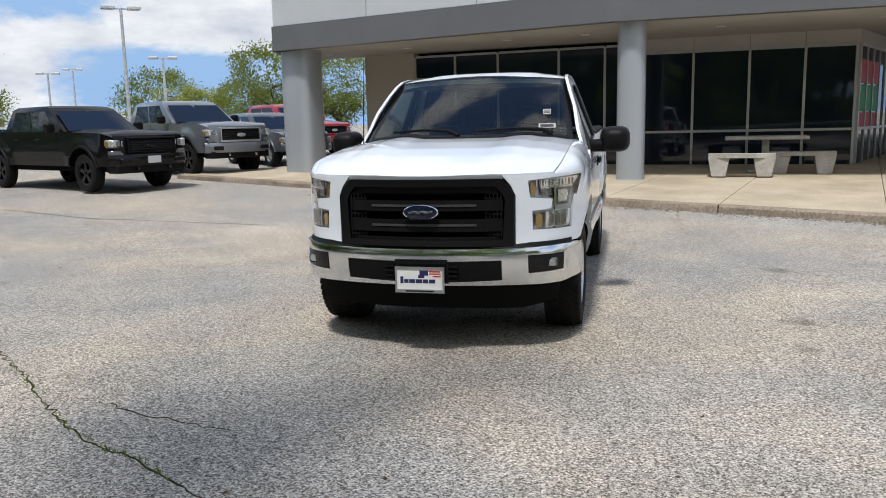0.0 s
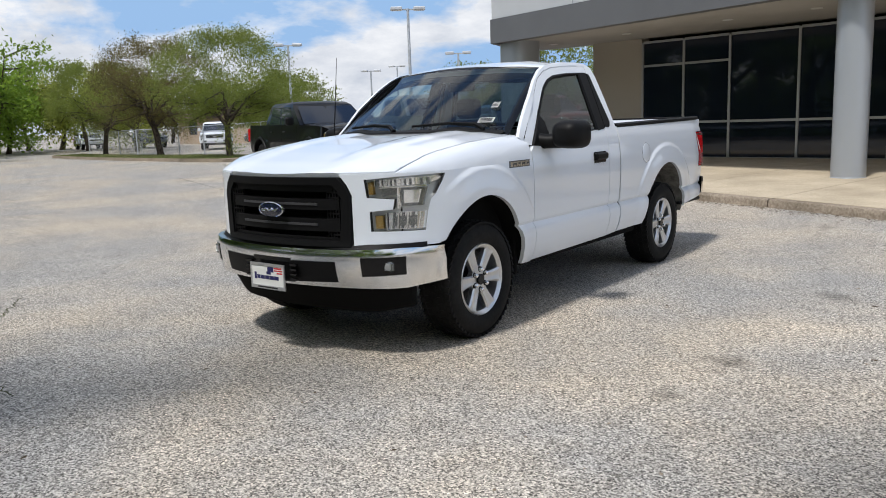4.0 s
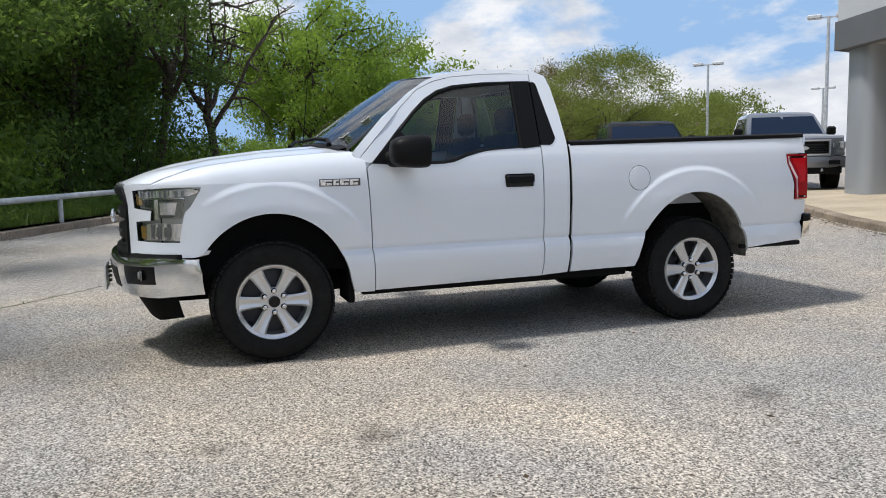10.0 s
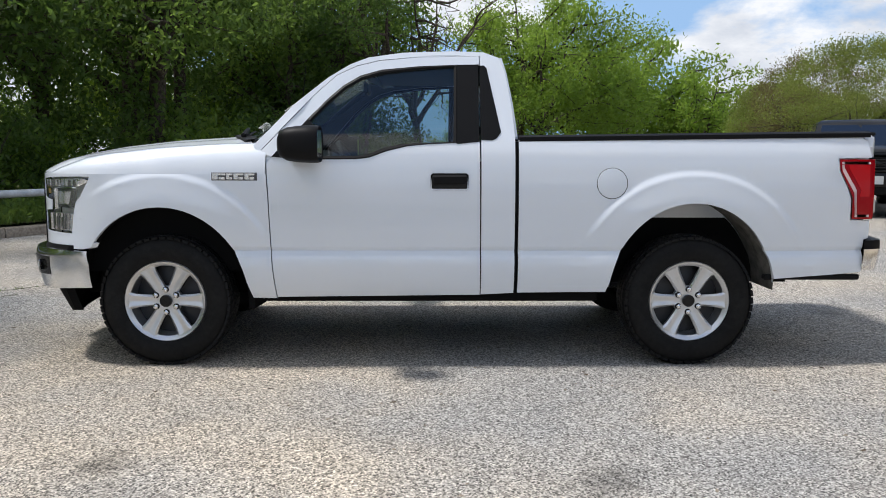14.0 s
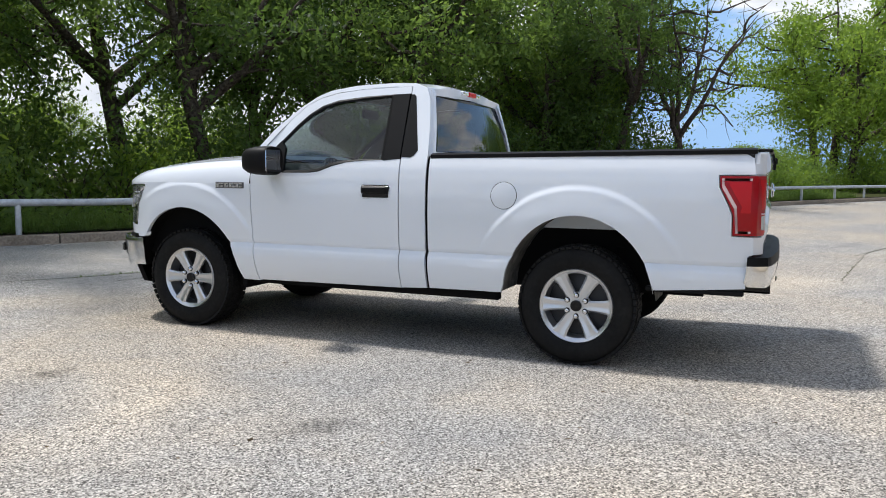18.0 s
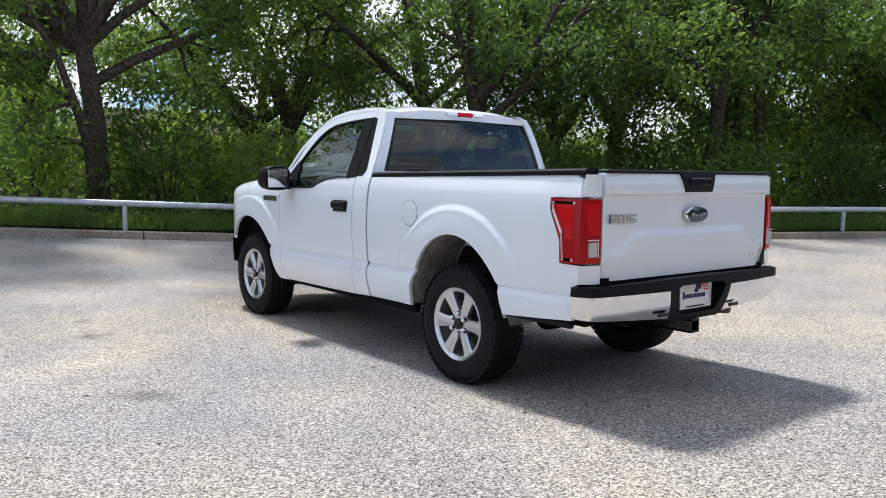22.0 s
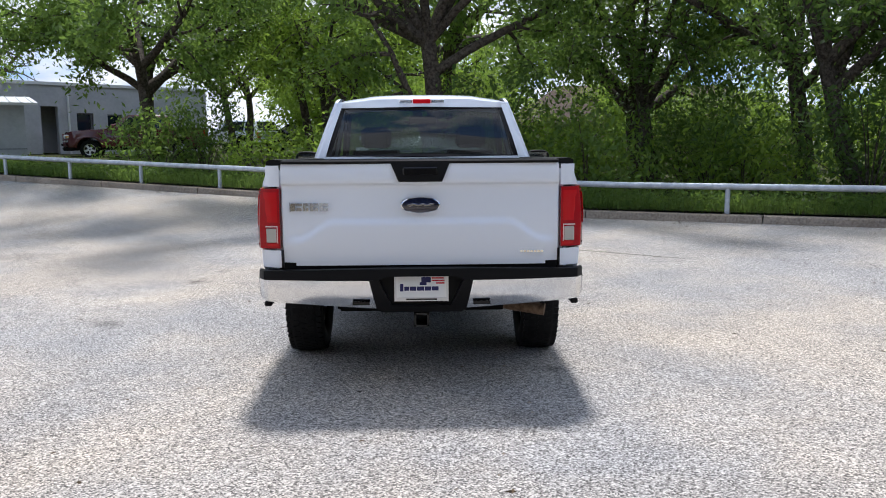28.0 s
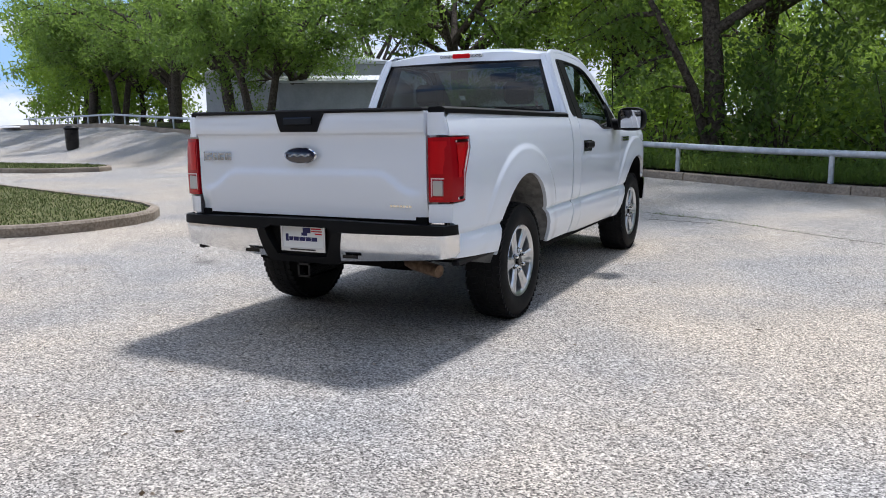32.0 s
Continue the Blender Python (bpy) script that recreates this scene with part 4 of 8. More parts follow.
def side_x(y, z):
    x = interp(z, SIDE)
    for c, zc in ((AXF, 0.40), (AXR, 0.41)):
        r = math.hypot(y - c, (z - zc) * 0.97)
        if z > 0.3:
            x += (0.015 * smooth(0.735, 0.69, r) * smooth(0.62, 0.92, z) + 0.010 * smooth(0.69, 0.56, r)) * smooth(1.24, 1.12, z)
    if y > 2.3:
        x -= 0.03 * smooth(2.3, 2.66, y)
    if y < -1.6:
        w = interp(y, NOSE)
        k = 0.03
        h = max(0.0, k - abs(x - w)) / k
        x = min(x, w) - h * h * k * 0.25
    return x


def on_side(y, z):
    return Vector((side_x(y, z), y, z))


def on_cab(y, z):
    """The cab skin, drawn in a little at the foot of the windscreen pillar."""
    return Vector((side_x(y, z) - 0.032 * smooth(-0.72, -0.98, y) * smooth(1.2, 1.27, z), y, z))


def arch(c, zc, a, b, z0, n=22):
    """Wheel-arch points from its front foot over the top to its rear foot."""
    t0 = math.asin(max(-1, min(1, (z0 - zc) / b)))
    return [(c - a * math.cos(t), zc + b * math.sin(t)) for t in (t0 + (math.pi - 2 * t0) * k / n for k in range(n + 1))]


def hood_z(x, y):
    z = interp(y, ((-2.48, 1.138), (-2.42, 1.158), (-2.30, 1.20), (-2.11, 1.245), (-1.89, 1.285), (-1.57, 1.322), (-1.21, 1.345), (-0.95, 1.352)))
    ax = abs(x)
    z += 0.016 * smooth(0.62, 0.50, ax) * smooth(-2.45, -2.1, y)
    z -= 0.012 * smooth(0.42, 0.30, ax) * smooth(-2.45, -2.1, y)
    z -= 0.035 * smooth(0.62, 0.90, ax) + 0.004 * ax
    return min(z, interp(y - nose(x), ((-0.1, 1.139), (0, 1.139), (0.015, 1.153), (0.04, 1.168), (0.09, 1.193), (0.17, 1.226), (0.3, 1.27), (0.6, 1.36))))


Q0, YQ = 0.93, nose(0.93)


def q_of(y):
    return Q0 + y - YQ


def wrap(q, z):
    """The skin from the grille edge round the corner and back along the side: q is x on the front, then runs along y."""
    if q <= Q0:
        return Vector((q, nose(q), z))
    y = YQ + q - Q0
    return Vector((side_x(y, z), y, z))


def refine(bm, fn):
    """Cut the faces finer where the wheel flares step out."""
    sel = []
    for e in bm.edges:
        p = fn(*(sum((v.co for v in e.verts), Vector()) / 2).xy)
        if any(0.665 < math.hypot(p.y - c, (p.z - 0.405) * 0.97) < 0.75 for c in (AXF, AXR)) and p.z > 0.42:
            sel.append(e)
    if sel:
        bmesh.ops.subdivide_edges(bm, edges=sel, cuts=2, use_grid_fill=True)
        big = [f for f in bm.faces if len(f.verts) > 4]
        bmesh.ops.triangulate(bm, faces=big)


def holed(outer, inner, fn, step, flange, mirror, rows=()):
    """A sheet with a hole, cut into a grid and laid at fn."""
    bm = bmesh.new()
    es = []
    for ring in (outer, inner):
        vs = [bm.verts.new((u, v, 0)) for u, v in ring]
        es += [bm.edges.new((vs[i], vs[(i + 1) % len(vs)])) for i in range(len(vs))]
    bmesh.ops.triangle_fill(bm, use_beauty=True, use_dissolve=False, edges=es)
    for axis in (0, 1):
        vals = [p[axis] for p in outer]
        lo, hi = min(vals), max(vals)
        k = math.ceil((hi - lo) / step)
        for i in range(1, k):
            co, no = [0, 0, 0], [0, 0, 0]
            co[axis], no[axis] = lo + (hi - lo) * i / k, 1
            bmesh.ops.bisect_plane(bm, geom=bm.verts[:] + bm.edges[:] + bm.faces[:], plane_co=co, plane_no=no, dist=1e-5)
    for v in rows:
        bmesh.ops.bisect_plane(bm, geom=bm.verts[:] + bm.edges[:] + bm.faces[:], plane_co=(0, v, 0), plane_no=(0, 1, 0), dist=1e-5)
    refine(bm, fn)
    for v in bm.verts:
        v.co = fn(v.co.x, v.co.y)
    edge = [e for e in bm.edges if len(e.link_faces) == 1]
    r = bmesh.ops.extrude_edge_only(bm, edges=edge)
    for g in r["geom"]:
        if isinstance(g, bmesh.types.BMVert):
            g.co += Vector((-flange, 0, 0)) if g.co.y > -1.95 else Vector((-flange * 0.5, flange, 0))
    if mirror:
        bmesh.ops.scale(bm, vec=(-1, 1, 1), verts=bm.verts)
        bmesh.ops.reverse_faces(bm, faces=bm.faces)
    return bm


def block_badge(m, parent, w, h, plate):
    """Raised chrome model badge drawn as four open blocks."""
    b = part("badge", boxes((-w / 2, w / 2, -h / 2, h / 2, 0, 0.004), bevel=0.0015, m=m) if plate else boxes((-w / 2, -w / 2 + 0.004, -h / 2, h / 2, 0, 0.003), m=m), M["badge"], parent, "dark model badge plate")
    x = -w / 2 + 0.006
    for k, f in enumerate((0.31, 0.16, 0.24, 0.24)):
        bw, t = w * f - 0.006, h * 0.24
        y0, y1 = -h / 2 + 0.006, h / 2 - 0.005
        bm = bmesh.new()
        bars = ((0, bw * 0.42, y0, y1), (bw * 0.42, bw, y1 - t, y1), (bw * 0.5, bw * 0.95, y0, y0 + t * 1.3))
        for a, c, d, e in bars:
            box(bm, x + a, x + c, d, e, 0.003, 0.009)
        bm.transform(m)
        part("badge_block", bm, M["chrome"], b, "raised chrome block")
        x += w * f


def pickup():
    root = thing("pickup_truck", (0, 0, 0), "white regular cab pickup truck with black grille and chrome bumpers", "pickup truck")
    W, K, C = M["paint"], M["blackplastic"], M["chrome"]
    for mir in (False, True):
        sx = -1 if mir else 1
        F = (-0.03 * sx, 0, 0)

        def side(name, outline, mat=W, fn=on_side, step=0.026, flange=-0.025, label="", parent=None):
            return part(name, panel(outline, fn, step, (flange, 0, 0), mir, (0.655, 0.690, 0.712), name == "bedside"), mat, parent or root, label, angle=34)

        # front fender, wrapped round the lamp to the grille
        ZF = 1.135
        out = [(0.578, 0.695), (0.75, 0.695), (q_of(-2.02), 0.694)]
        out += [(q_of(y), z) for y, z in arch(AXF, 0.40, 0.50, 0.545, 0.50, 40) if z > 0.694 or y > AXF]
        out += [(q_of(y), z) for y, z in ((-1.035, 0.405), (-0.899, 0.400), (-0.920, 0.70), (-0.930, 1.0), (-0.938, ZF), (-1.9, ZF))]
        out += [(0.93, ZF), (0.80, ZF), (0.50, ZF), (0.548, 1.075), (0.578, 1.01)]
        hole = [(0.650, 1.100), (0.80, 1.114), (0.93, 1.120), (0.995, 1.119), (0.985, 1.095), (0.935, 1.015), (0.915, 0.97), (0.906, 0.90), (0.897, 0.785), (0.678, 0.793), (0.674, 0.911), (0.784, 0.920), (0.792, 0.980), (0.662, 0.995)]
        fen = part("fender", holed(out, hole, wrap, 0.024, 0.03, mir, (0.655, 0.690, 0.712)), W, root, angle=36)
        # shoulder from the fender side over to the hood edge
        edge_in = [(0.80, nose(0.80)), (0.822, -2.16), (0.836, -2.09), (0.845, -2.0), (0.847, -1.9)] + [(0.850, -1.9 + 0.05 * k) for k in range(1, 19)] + [(0.850, -0.942)]
        edge_out = [(0.80, nose(0.80)), (0.868, nose(0.868)), (0.905, nose(0.905)), (0.944, nose(0.944)), (side_x(-1.9, ZF), -1.9)] + [(side_x(-1.9 + 0.05 * k, ZF), -1.9 + 0.05 * k) for k in range(1, 19)] + [(side_x(-0.942, ZF), -0.942)]
        rows_ = []
        for (xi, yi), (xo, yo) in zip(edge_in, edge_out):
            a_, b_ = Vector((xo, yo, ZF)), Vector((xi, yi, hood_z(xi, yi) - 0.002))
            c_ = a_.lerp(b_, 0.16)
            c_.z = a_.z + (b_.z - a_.z) * 0.82
            rows_.append([(a_ * (1 - t) ** 2 + c_ * 2 * t * (1 - t) + b_ * t * t) for t in [k / 9 for k in range(10)]] + [b_ + Vector((-0.004, 0, -0.03))])
        bm = bmesh.new()
        loft(bm, [[Vector((sx * p.x, p.y, p.z)) for p in r_] for r_ in rows_], closed=False)
        part("fender_top", bm, W, root, angle=40)
        # door: lower skin, then the window frame
        door = [(-0.893, 0.408), (-0.914, 0.70), (-0.924, 1.0), (-0.933, 1.20), (-0.90, 1.235), (-0.78, 1.225), (-0.42, 1.222), (-0.34, 1.232), (-0.24, 1.268), (-0.12, 1.298), (0.0, 1.31), (0.30, 1.322), (0.302, 1.0), (0.306, 0.422)]
        dob = side("door", door, flange=-0.03)
        inner = [(-0.90, 1.238), (-0.60, 1.565), (-0.50, 1.655), (-0.40, 1.715), (-0.28, 1.75), (-0.06, 1.772), (0.175, 1.782)]
        outer = [(-0.985, 1.255), (-0.665, 1.60), (-0.54, 1.715), (-0.42, 1.772), (-0.29, 1.804), (-0.06, 1.826), (0.30, 1.832)]
        bm = bmesh.new()
        outer_f, inner_f = outer[:-1] + [(0.175, 1.831), (0.302, 1.834)], inner + [(0.302, 1.784)]
        rows = [[on_cab(*p) for p in ln] for ln in (outer_f, [((a[0] + b[0]) / 2, (a[1] + b[1]) / 2) for a, b in zip(outer_f, inner_f)], inner_f)]
        rows.append([p + Vector((-0.035, 0, 0)) for p in rows[-1]])
        loft(bm, rows, closed=False)
        if mir:
            bmesh.ops.scale(bm, vec=(-1, 1, 1), verts=bm.verts)
        part("window_frame", bm, W, dob)
        bm = bmesh.new()
        loft(bm, [[on_cab(*p) + Vector((-0.042, 0, 0)) for p in ln] for ln in (outer_f, inner_f)], closed=False)
        if mir:
            bmesh.ops.scale(bm, vec=(-1, 1, 1), verts=bm.verts)
        part("frame_liner", bm, M["dash"], dob, "dark inner window trim")
        rail = [(-1.015, 1.30), (-0.785, 1.535), (-0.585, 1.70), (-0.455, 1.782), (-0.345, 1.822), (-0.15, 1.850), (0.15, 1.858), (0.33, 1.850)]
        bm = bmesh.new()
        loft(bm, [[on_cab(*p) + Vector((-0.036, 0, 0)) for p in ln] for ln in (rail, outer_f)], closed=False)
        if mir:
            bmesh.ops.scale(bm, vec=(-1, 1, 1), verts=bm.verts)
        part("pillar_liner", bm, M["dash"], root, "dark inner pillar trim")
        # black seal round the glass
        bm = bmesh.new()
        seal = inner + [(0.175, 1.315), (0.0, 1.306), (-0.12, 1.294), (-0.24, 1.264), (-0.34, 1.228), (-0.42, 1.218), (-0.78, 1.221)]
        cy, cz = sum(p[0] for p in seal) / len(seal), sum(p[1] for p in seal) / len(seal)
        shr = lambda p, k: (p[0] + (cy - p[0]) * k / max(0.1, math.hypot(p[0] - cy, p[1] - cz)), p[1] + (cz - p[1]) * k / max(0.1, math.hypot(p[0] - cy, p[1] - cz)))
        loft(bm, [[on_side(*shr(p, k)) + Vector((dx, 0, 0)) for p in seal + seal[:1]] for k, dx in ((-0.004, -0.004), (0.012, 0.004), (0.028, -0.002), (0.028, -0.02))], closed=False)
        if mir:
            bmesh.ops.scale(bm, vec=(-1, 1, 1), verts=bm.verts)
        part("window_seal", bm, K, dob, "black rubber window seal")
        gl = panel([shr(p, 0.02) for p in seal], lambda y, z: on_side(y, z) + Vector((-0.012, 0, 0)), 0.08, (0, 0, 0), mir)
        part("side_window", gl, M["glass"], dob, "clear side window glass")
        # sail panel under the mirror, pillar appliques
        side("sail_panel", [(-0.905, 1.235), (-0.70, 1.455), (-0.655, 1.40), (-0.64, 1.225)], K, lambda y, z: on_side(y, z) + Vector((0.004, 0, 0)), parent=dob, label="black plastic sail panel")
        side("pillar_trim", [(0.168, 1.31), (0.168, 1.778), (0.295, 1.784), (0.297, 1.325)], K, lambda y, z: on_side(y, z) + Vector((0.003, 0, 0)), parent=dob, label="satin black pillar trim")
        side("quarter_trim", [(0.307, 1.335), (0.307, 1.776), (0.330, 1.778), (0.346, 1.762), (0.425, 1.38), (0.40, 1.345), (0.375, 1.332)], K, lambda y, z: on_side(y, z) + Vector((0.003, 0, 0)), label="satin black quarter trim")
        # cab corner with the roof rail
        out = [(0.312, 0.424), (0.310, 1.0), (0.308, 1.835), (-0.06, 1.830), (-0.29, 1.808), (-0.42, 1.776), (-0.54, 1.719), (-0.665, 1.604), (-0.985, 1.262), (-1.020, 1.300), (-0.795, 1.535), (-0.595, 1.70), (-0.465, 1.782), (-0.355, 1.825), (-0.15, 1.855), (0.15, 1.865), (0.33, 1.858), (0.42, 1.825), (0.455, 1.74), (0.487, 1.55), (0.506, 1.35), (0.506, 0.434)]
        side("cab_side", out, fn=on_cab)
        # bedside
        out = [(0.528, 0.436), (0.528, 1.335), (2.53, 1.362), (2.585, 1.33), (2.60, 1.235), (2.395, 1.232), (2.40, 1.16), (2.455, 1.05), (2.475, 1.0), (2.478, 0.872), (2.60, 0.868), (2.60, 0.765), (2.575, 0.755), (2.565, 0.562), (2.04, 0.525), (2.03, 0.56)]
        out += [p for p in arch(AXR, 0.415, 0.49, 0.555, 0.50, 36)][::-1]
        out += [(1.05, 0.442)]
        bob = side("bedside", out)
        # rear face of the bedside outside the tailgate
        bm = bmesh.new()
        loft(bm, [[Vector((sx * x, 2.60 + dy, z)) for x, dy in ((0.815, 0.052), (0.86, 0.045), (0.90, 0.02), (side_x(2.6, z), 0.0))] for z in (0.765, 0.80, 0.866)], closed=False)
        part("bed_corner", bm, W, bob)
        bm = bmesh.new()
        loft(bm, [[Vector((sx * x, 2.60 + dy, z)) for x, dy in ((0.815, 0.052), (0.86, 0.045), (0.90, 0.015), (side_x(2.6, z) - 0.002, -0.005))] for z in (1.238, 1.30, 1.358)], closed=False)
        part("bed_corner", bm, W, bob)
        # bed rail cap
        bm = bmesh.new()
        loft(bm, [[Vector((sx * (side_x(y, 1.335) + u), y, z + (y - 0.53) * 0.0145)) for u, z in ((0.004, 1.325), (0.004, 1.350), (-0.02, 1.362), (-0.10, 1.358), (-0.11, 1.33))] for y in (0.53, 1.0, 1.5, 2.0, 2.25, 2.32, 2.38, 2.44, 2.5, 2.56, 2.60)])
        part("rail_cap", bm, K, bob, "black plastic bed rail cap")
        # fuel door
        bm = bmesh.new()
        ring = lambda r, dx: [Vector((sx * (side_x(1.07 + r * math.cos(a), 1.085 + r * math.sin(a)) + dx), 1.07 + r * math.cos(a), 1.085 + r * math.sin(a))) for a in (2 * math.pi * k / 28 for k in range(28))]
        loft(bm, [ring(0.088, -0.004), ring(0.086, 0.003), ring(0.08, 0.004)])
        if not mir:
            part("fuel_door", bm, W, bob)
            bm = bmesh.new()
            loft(bm, [ring(0.0905, 0.0010), ring(0.0875, 0.0012)], caps=False)
            part("fuel_door_gap", bm, M["gloss"], bob)
        else:
            bm.free()
        # black strip just inside the cab-to-bed gap, its colour standing for the shade there
        bm = bmesh.new()
        loft(bm, [[Vector((sx * (side_x(y, z) - 0.010), y, z)) for y in (0.5075, 0.5265)] for z in (0.44, 0.66, 0.70, 0.95, 1.15, 1.25, 1.325)], closed=False)
        part("cab_gap_seal", bm, M["under"], bob, "black strip for the shade in the gap between cab and bed")
        # rocker and wheel housings
        part("splash_shield", boxes((sx * 0.60, sx * 0.885, -1.075, -1.03, 0.33, 0.62), bevel=0.008), M["under"], root)
        part("rocker", boxes(*[(sx * 0.82, sx * 0.875, -0.98, 1.02, 0.375, 0.44)], bevel=0.012), M["under"], root)
        for c, zc, a_, b_, mat in ((AXF, 0.40, 0.515, 0.56, M["under"]), (AXR, 0.415, 0.50, 0.57, M["linerpale"])):
            bm = bmesh.new()
            pts = arch(c, zc, a_, b_, 0.45, 20)
            rows = [[Vector((sx * (side_x(y, z) + dx), y, z)) for y, z in pts] for dx in (-0.02, -0.16, -0.36)]
            loft(bm, rows, closed=False)
            part("wheel_liner", bm, mat, root, "dusty wheel housing")
            bm = bmesh.new()
            loft(bm, [[Vector((sx * xx, y, z)) for y, z in pts] for xx in (0.585, 0.60)])
            part("liner_wall", bm, M["under"], root)
        part("cowl_side", boxes((sx * 0.80, sx * 0.918, -0.965, -0.90, 1.05, 1.255), bevel=0.012), W, root)
        # mud flap strip behind the rear wheel
        part("lower_trim", boxes((sx * 0.90, sx * 0.945, 1.99, 2.56, 0.515, 0.548), bevel=0.008), K, root)
        # door handle
        hx = side_x(0.12, 1.09)
        part("handle_recess", boxes((sx * (hx - 0.01), sx * (hx + 0.006), 0.015, 0.235, 1.045, 1.142), bevel=0.012), M["gloss"], dob)
        part("door_handle", boxes((sx * (hx + 0.004), sx * (hx + 0.032), 0.022, 0.228, 1.078, 1.134), bevel=0.012), K, dob, "black plastic door handle")
        # mirror
        bm = bmesh.new()
        sup = lambda k, y, e=3.2: [Vector((sx * (1.135 + 0.118 * k * math.copysign(abs(math.cos(a)) ** (2 / e), math.cos(a))), y, 1.305 + 0.103 * k * math.copysign(abs(math.sin(a)) ** (2 / e), math.sin(a)))) for a in (2 * math.pi * j / 32 for j in range(32))]
        loft(bm, [sup(0.86, -0.607), sup(0.95, -0.596), sup(1.0, -0.612), sup(1.0, -0.66), sup(0.97, -0.72), sup(0.88, -0.775), sup(0.70, -0.812), sup(0.35, -0.828)])
        mob = part("door_mirror", bm, K, root, "large black plastic door mirror", angle=50)
        bm = bmesh.new()
        tube(bm, [(sx * 0.91, -0.77, 1.262), (sx * 0.98, -0.75, 1.258), (sx * 1.07, -0.72, 1.262)], [0.06, 0.05, 0.055], 12)
        part("mirror_arm", bm, K, mob)
        part("mirror_glass", boxes((sx * 1.045, sx * 1.225, -0.606, -0.600, 1.225, 1.385), bevel=0.003), M["mirrorglass"], mob, "silvered mirror glass")
        # headlight: bar over box, round the corner
        inset = lambda q, z, d: wrap(q, z) + Vector((-d * (0.35 + 0.5 * smooth(0.9, 0.98, q)), d * (1 - 0.5 * smooth(0.9, 0.98, q)), 0))
        hl = part("headlight", panel(hole, lambda u, v: inset(u, v, 0.036), 0.05, (0, 0, 0), mir), M["lampback"], root, "chrome-backed headlight under a clear cover")
        for nm, pts, d_, mat in (
            ("turn_signal", [(0.670, 1.012), (0.694, 1.012), (0.690, 1.086), (0.666, 1.082)], 0.014, M["amber"]),
            ("reflector", [(0.728, 1.055), (0.905, 1.062), (0.965, 1.100), (0.93, 1.110), (0.724, 1.098)], 0.012, M["clear"]),
            ("lamp_bowl", [(0.732, 1.000), (0.80, 1.000), (0.80, 1.045), (0.728, 1.045)], 0.02, M["lampdark"]),
            ("lamp_bowl", [(0.812, 0.935), (0.885, 0.935), (0.898, 1.045), (0.812, 1.045)], 0.02, M["lampdark"]),
            ("reflector", [(0.826, 0.955), (0.872, 0.955), (0.882, 1.03), (0.826, 1.03)], 0.012, M["clear"]),
            ("reflector", [(0.760, 0.800), (0.888, 0.798), (0.894, 0.900), (0.80, 0.905), (0.760, 0.897)], 0.016, M["clear"]),
            ("lamp_bowl", [(0.785, 0.82), (0.868, 0.82), (0.872, 0.878), (0.785, 0.878)], 0.008, M["lampdark"]),
            ("chrome_strip", [(0.722, 1.046), (0.905, 1.050), (0.902, 1.058), (0.722, 1.053)], 0.004, C),
            ("chrome_strip", [(0.802, 0.925), (0.809, 0.925), (0.809, 1.046), (0.802, 1.046)], 0.004, C),
            ("chrome_strip", [(0.752, 0.798), (0.757, 0.798), (0.757, 0.898), (0.752, 0.898)], 0.004, C),
            ("turn_signal", [(0.700, 0.808), (0.735, 0.807), (0.735, 0.885), (0.697, 0.886)], 0.014, M["amber"]),
        ):
            part(nm, panel(pts, lambda u, v: inset(u, v, d_), 0.03, (0, 0.02, 0), mir), mat, hl)
        for k in range(12):
            q0 = 0.70 + 0.0185 * k
            part("lamp_flute", panel([(q0, 1.06), (q0 + 0.006, 1.06), (q0 + 0.006, 1.10), (q0, 1.10)], lambda u, v: inset(u, v, 0.008), 0.03, (0, 0.01, 0), mir), M["lampdark"] if k % 3 else C, hl)
        for k in range(6):
            q0 = 0.778 + 0.018 * k
            part("lamp_flute", panel([(q0, 0.805), (q0 + 0.006, 0.805), (q0 + 0.012, 0.90), (q0 + 0.006, 0.90)], lambda u, v: inset(u, v, 0.006), 0.03, (0, 0.01, 0), mir), C if k % 2 else M["lampdark"], hl)
        bm = bmesh.new()
        ring_ = [((a[0] * (1 - t) + b[0] * t), (a[1] * (1 - t) + b[1] * t)) for a, b in zip(hole, hole[1:] + hole[:1]) for t in (0, 0.25, 0.5, 0.75)]
        loft(bm, [[inset(u, z, d) for u, z in ring_ + ring_[:1]] for d in (0.003, 0.010, 0.038)], closed=False)
        if mir:
            bmesh.ops.scale(bm, vec=(-1, 1, 1), verts=bm.verts)
        part("lamp_rim", bm, M["gloss"], hl, "black lamp seal")
        cov = part("lamp_cover", panel(hole, lambda u, v: inset(u, v, 0.004), 0.05, (0, 0, 0), mir), M["lampglass"], hl, "clear lamp cover")
        cov.visible_shadow = False
        # tail lamp: side and rear faces in one moulding
        tl = [(2.402, 1.226), (2.405, 1.165), (2.46, 1.055), (2.482, 1.0), (2.484, 0.878)]
        bm = bmesh.new()
        rows = []
        for y, z in tl:
            xs = side_x(2.45, z) - 0.001
            rows.append([Vector((sx * x, yy, z)) for x, yy in ((xs + 0.004, y), (xs + 0.004, 2.58), (xs - 0.012, 2.615), (0.88, 2.645), (0.818, 2.655), (0.818, 2.55))])
        loft(bm, rows, caps=True)
        tlo = part("tail_lamp", bm, M["redmid"], root, "red wrap-round tail lamp")
        bm = bmesh.new()
        xs = side_x(2.45, 1.1) + 0.0055
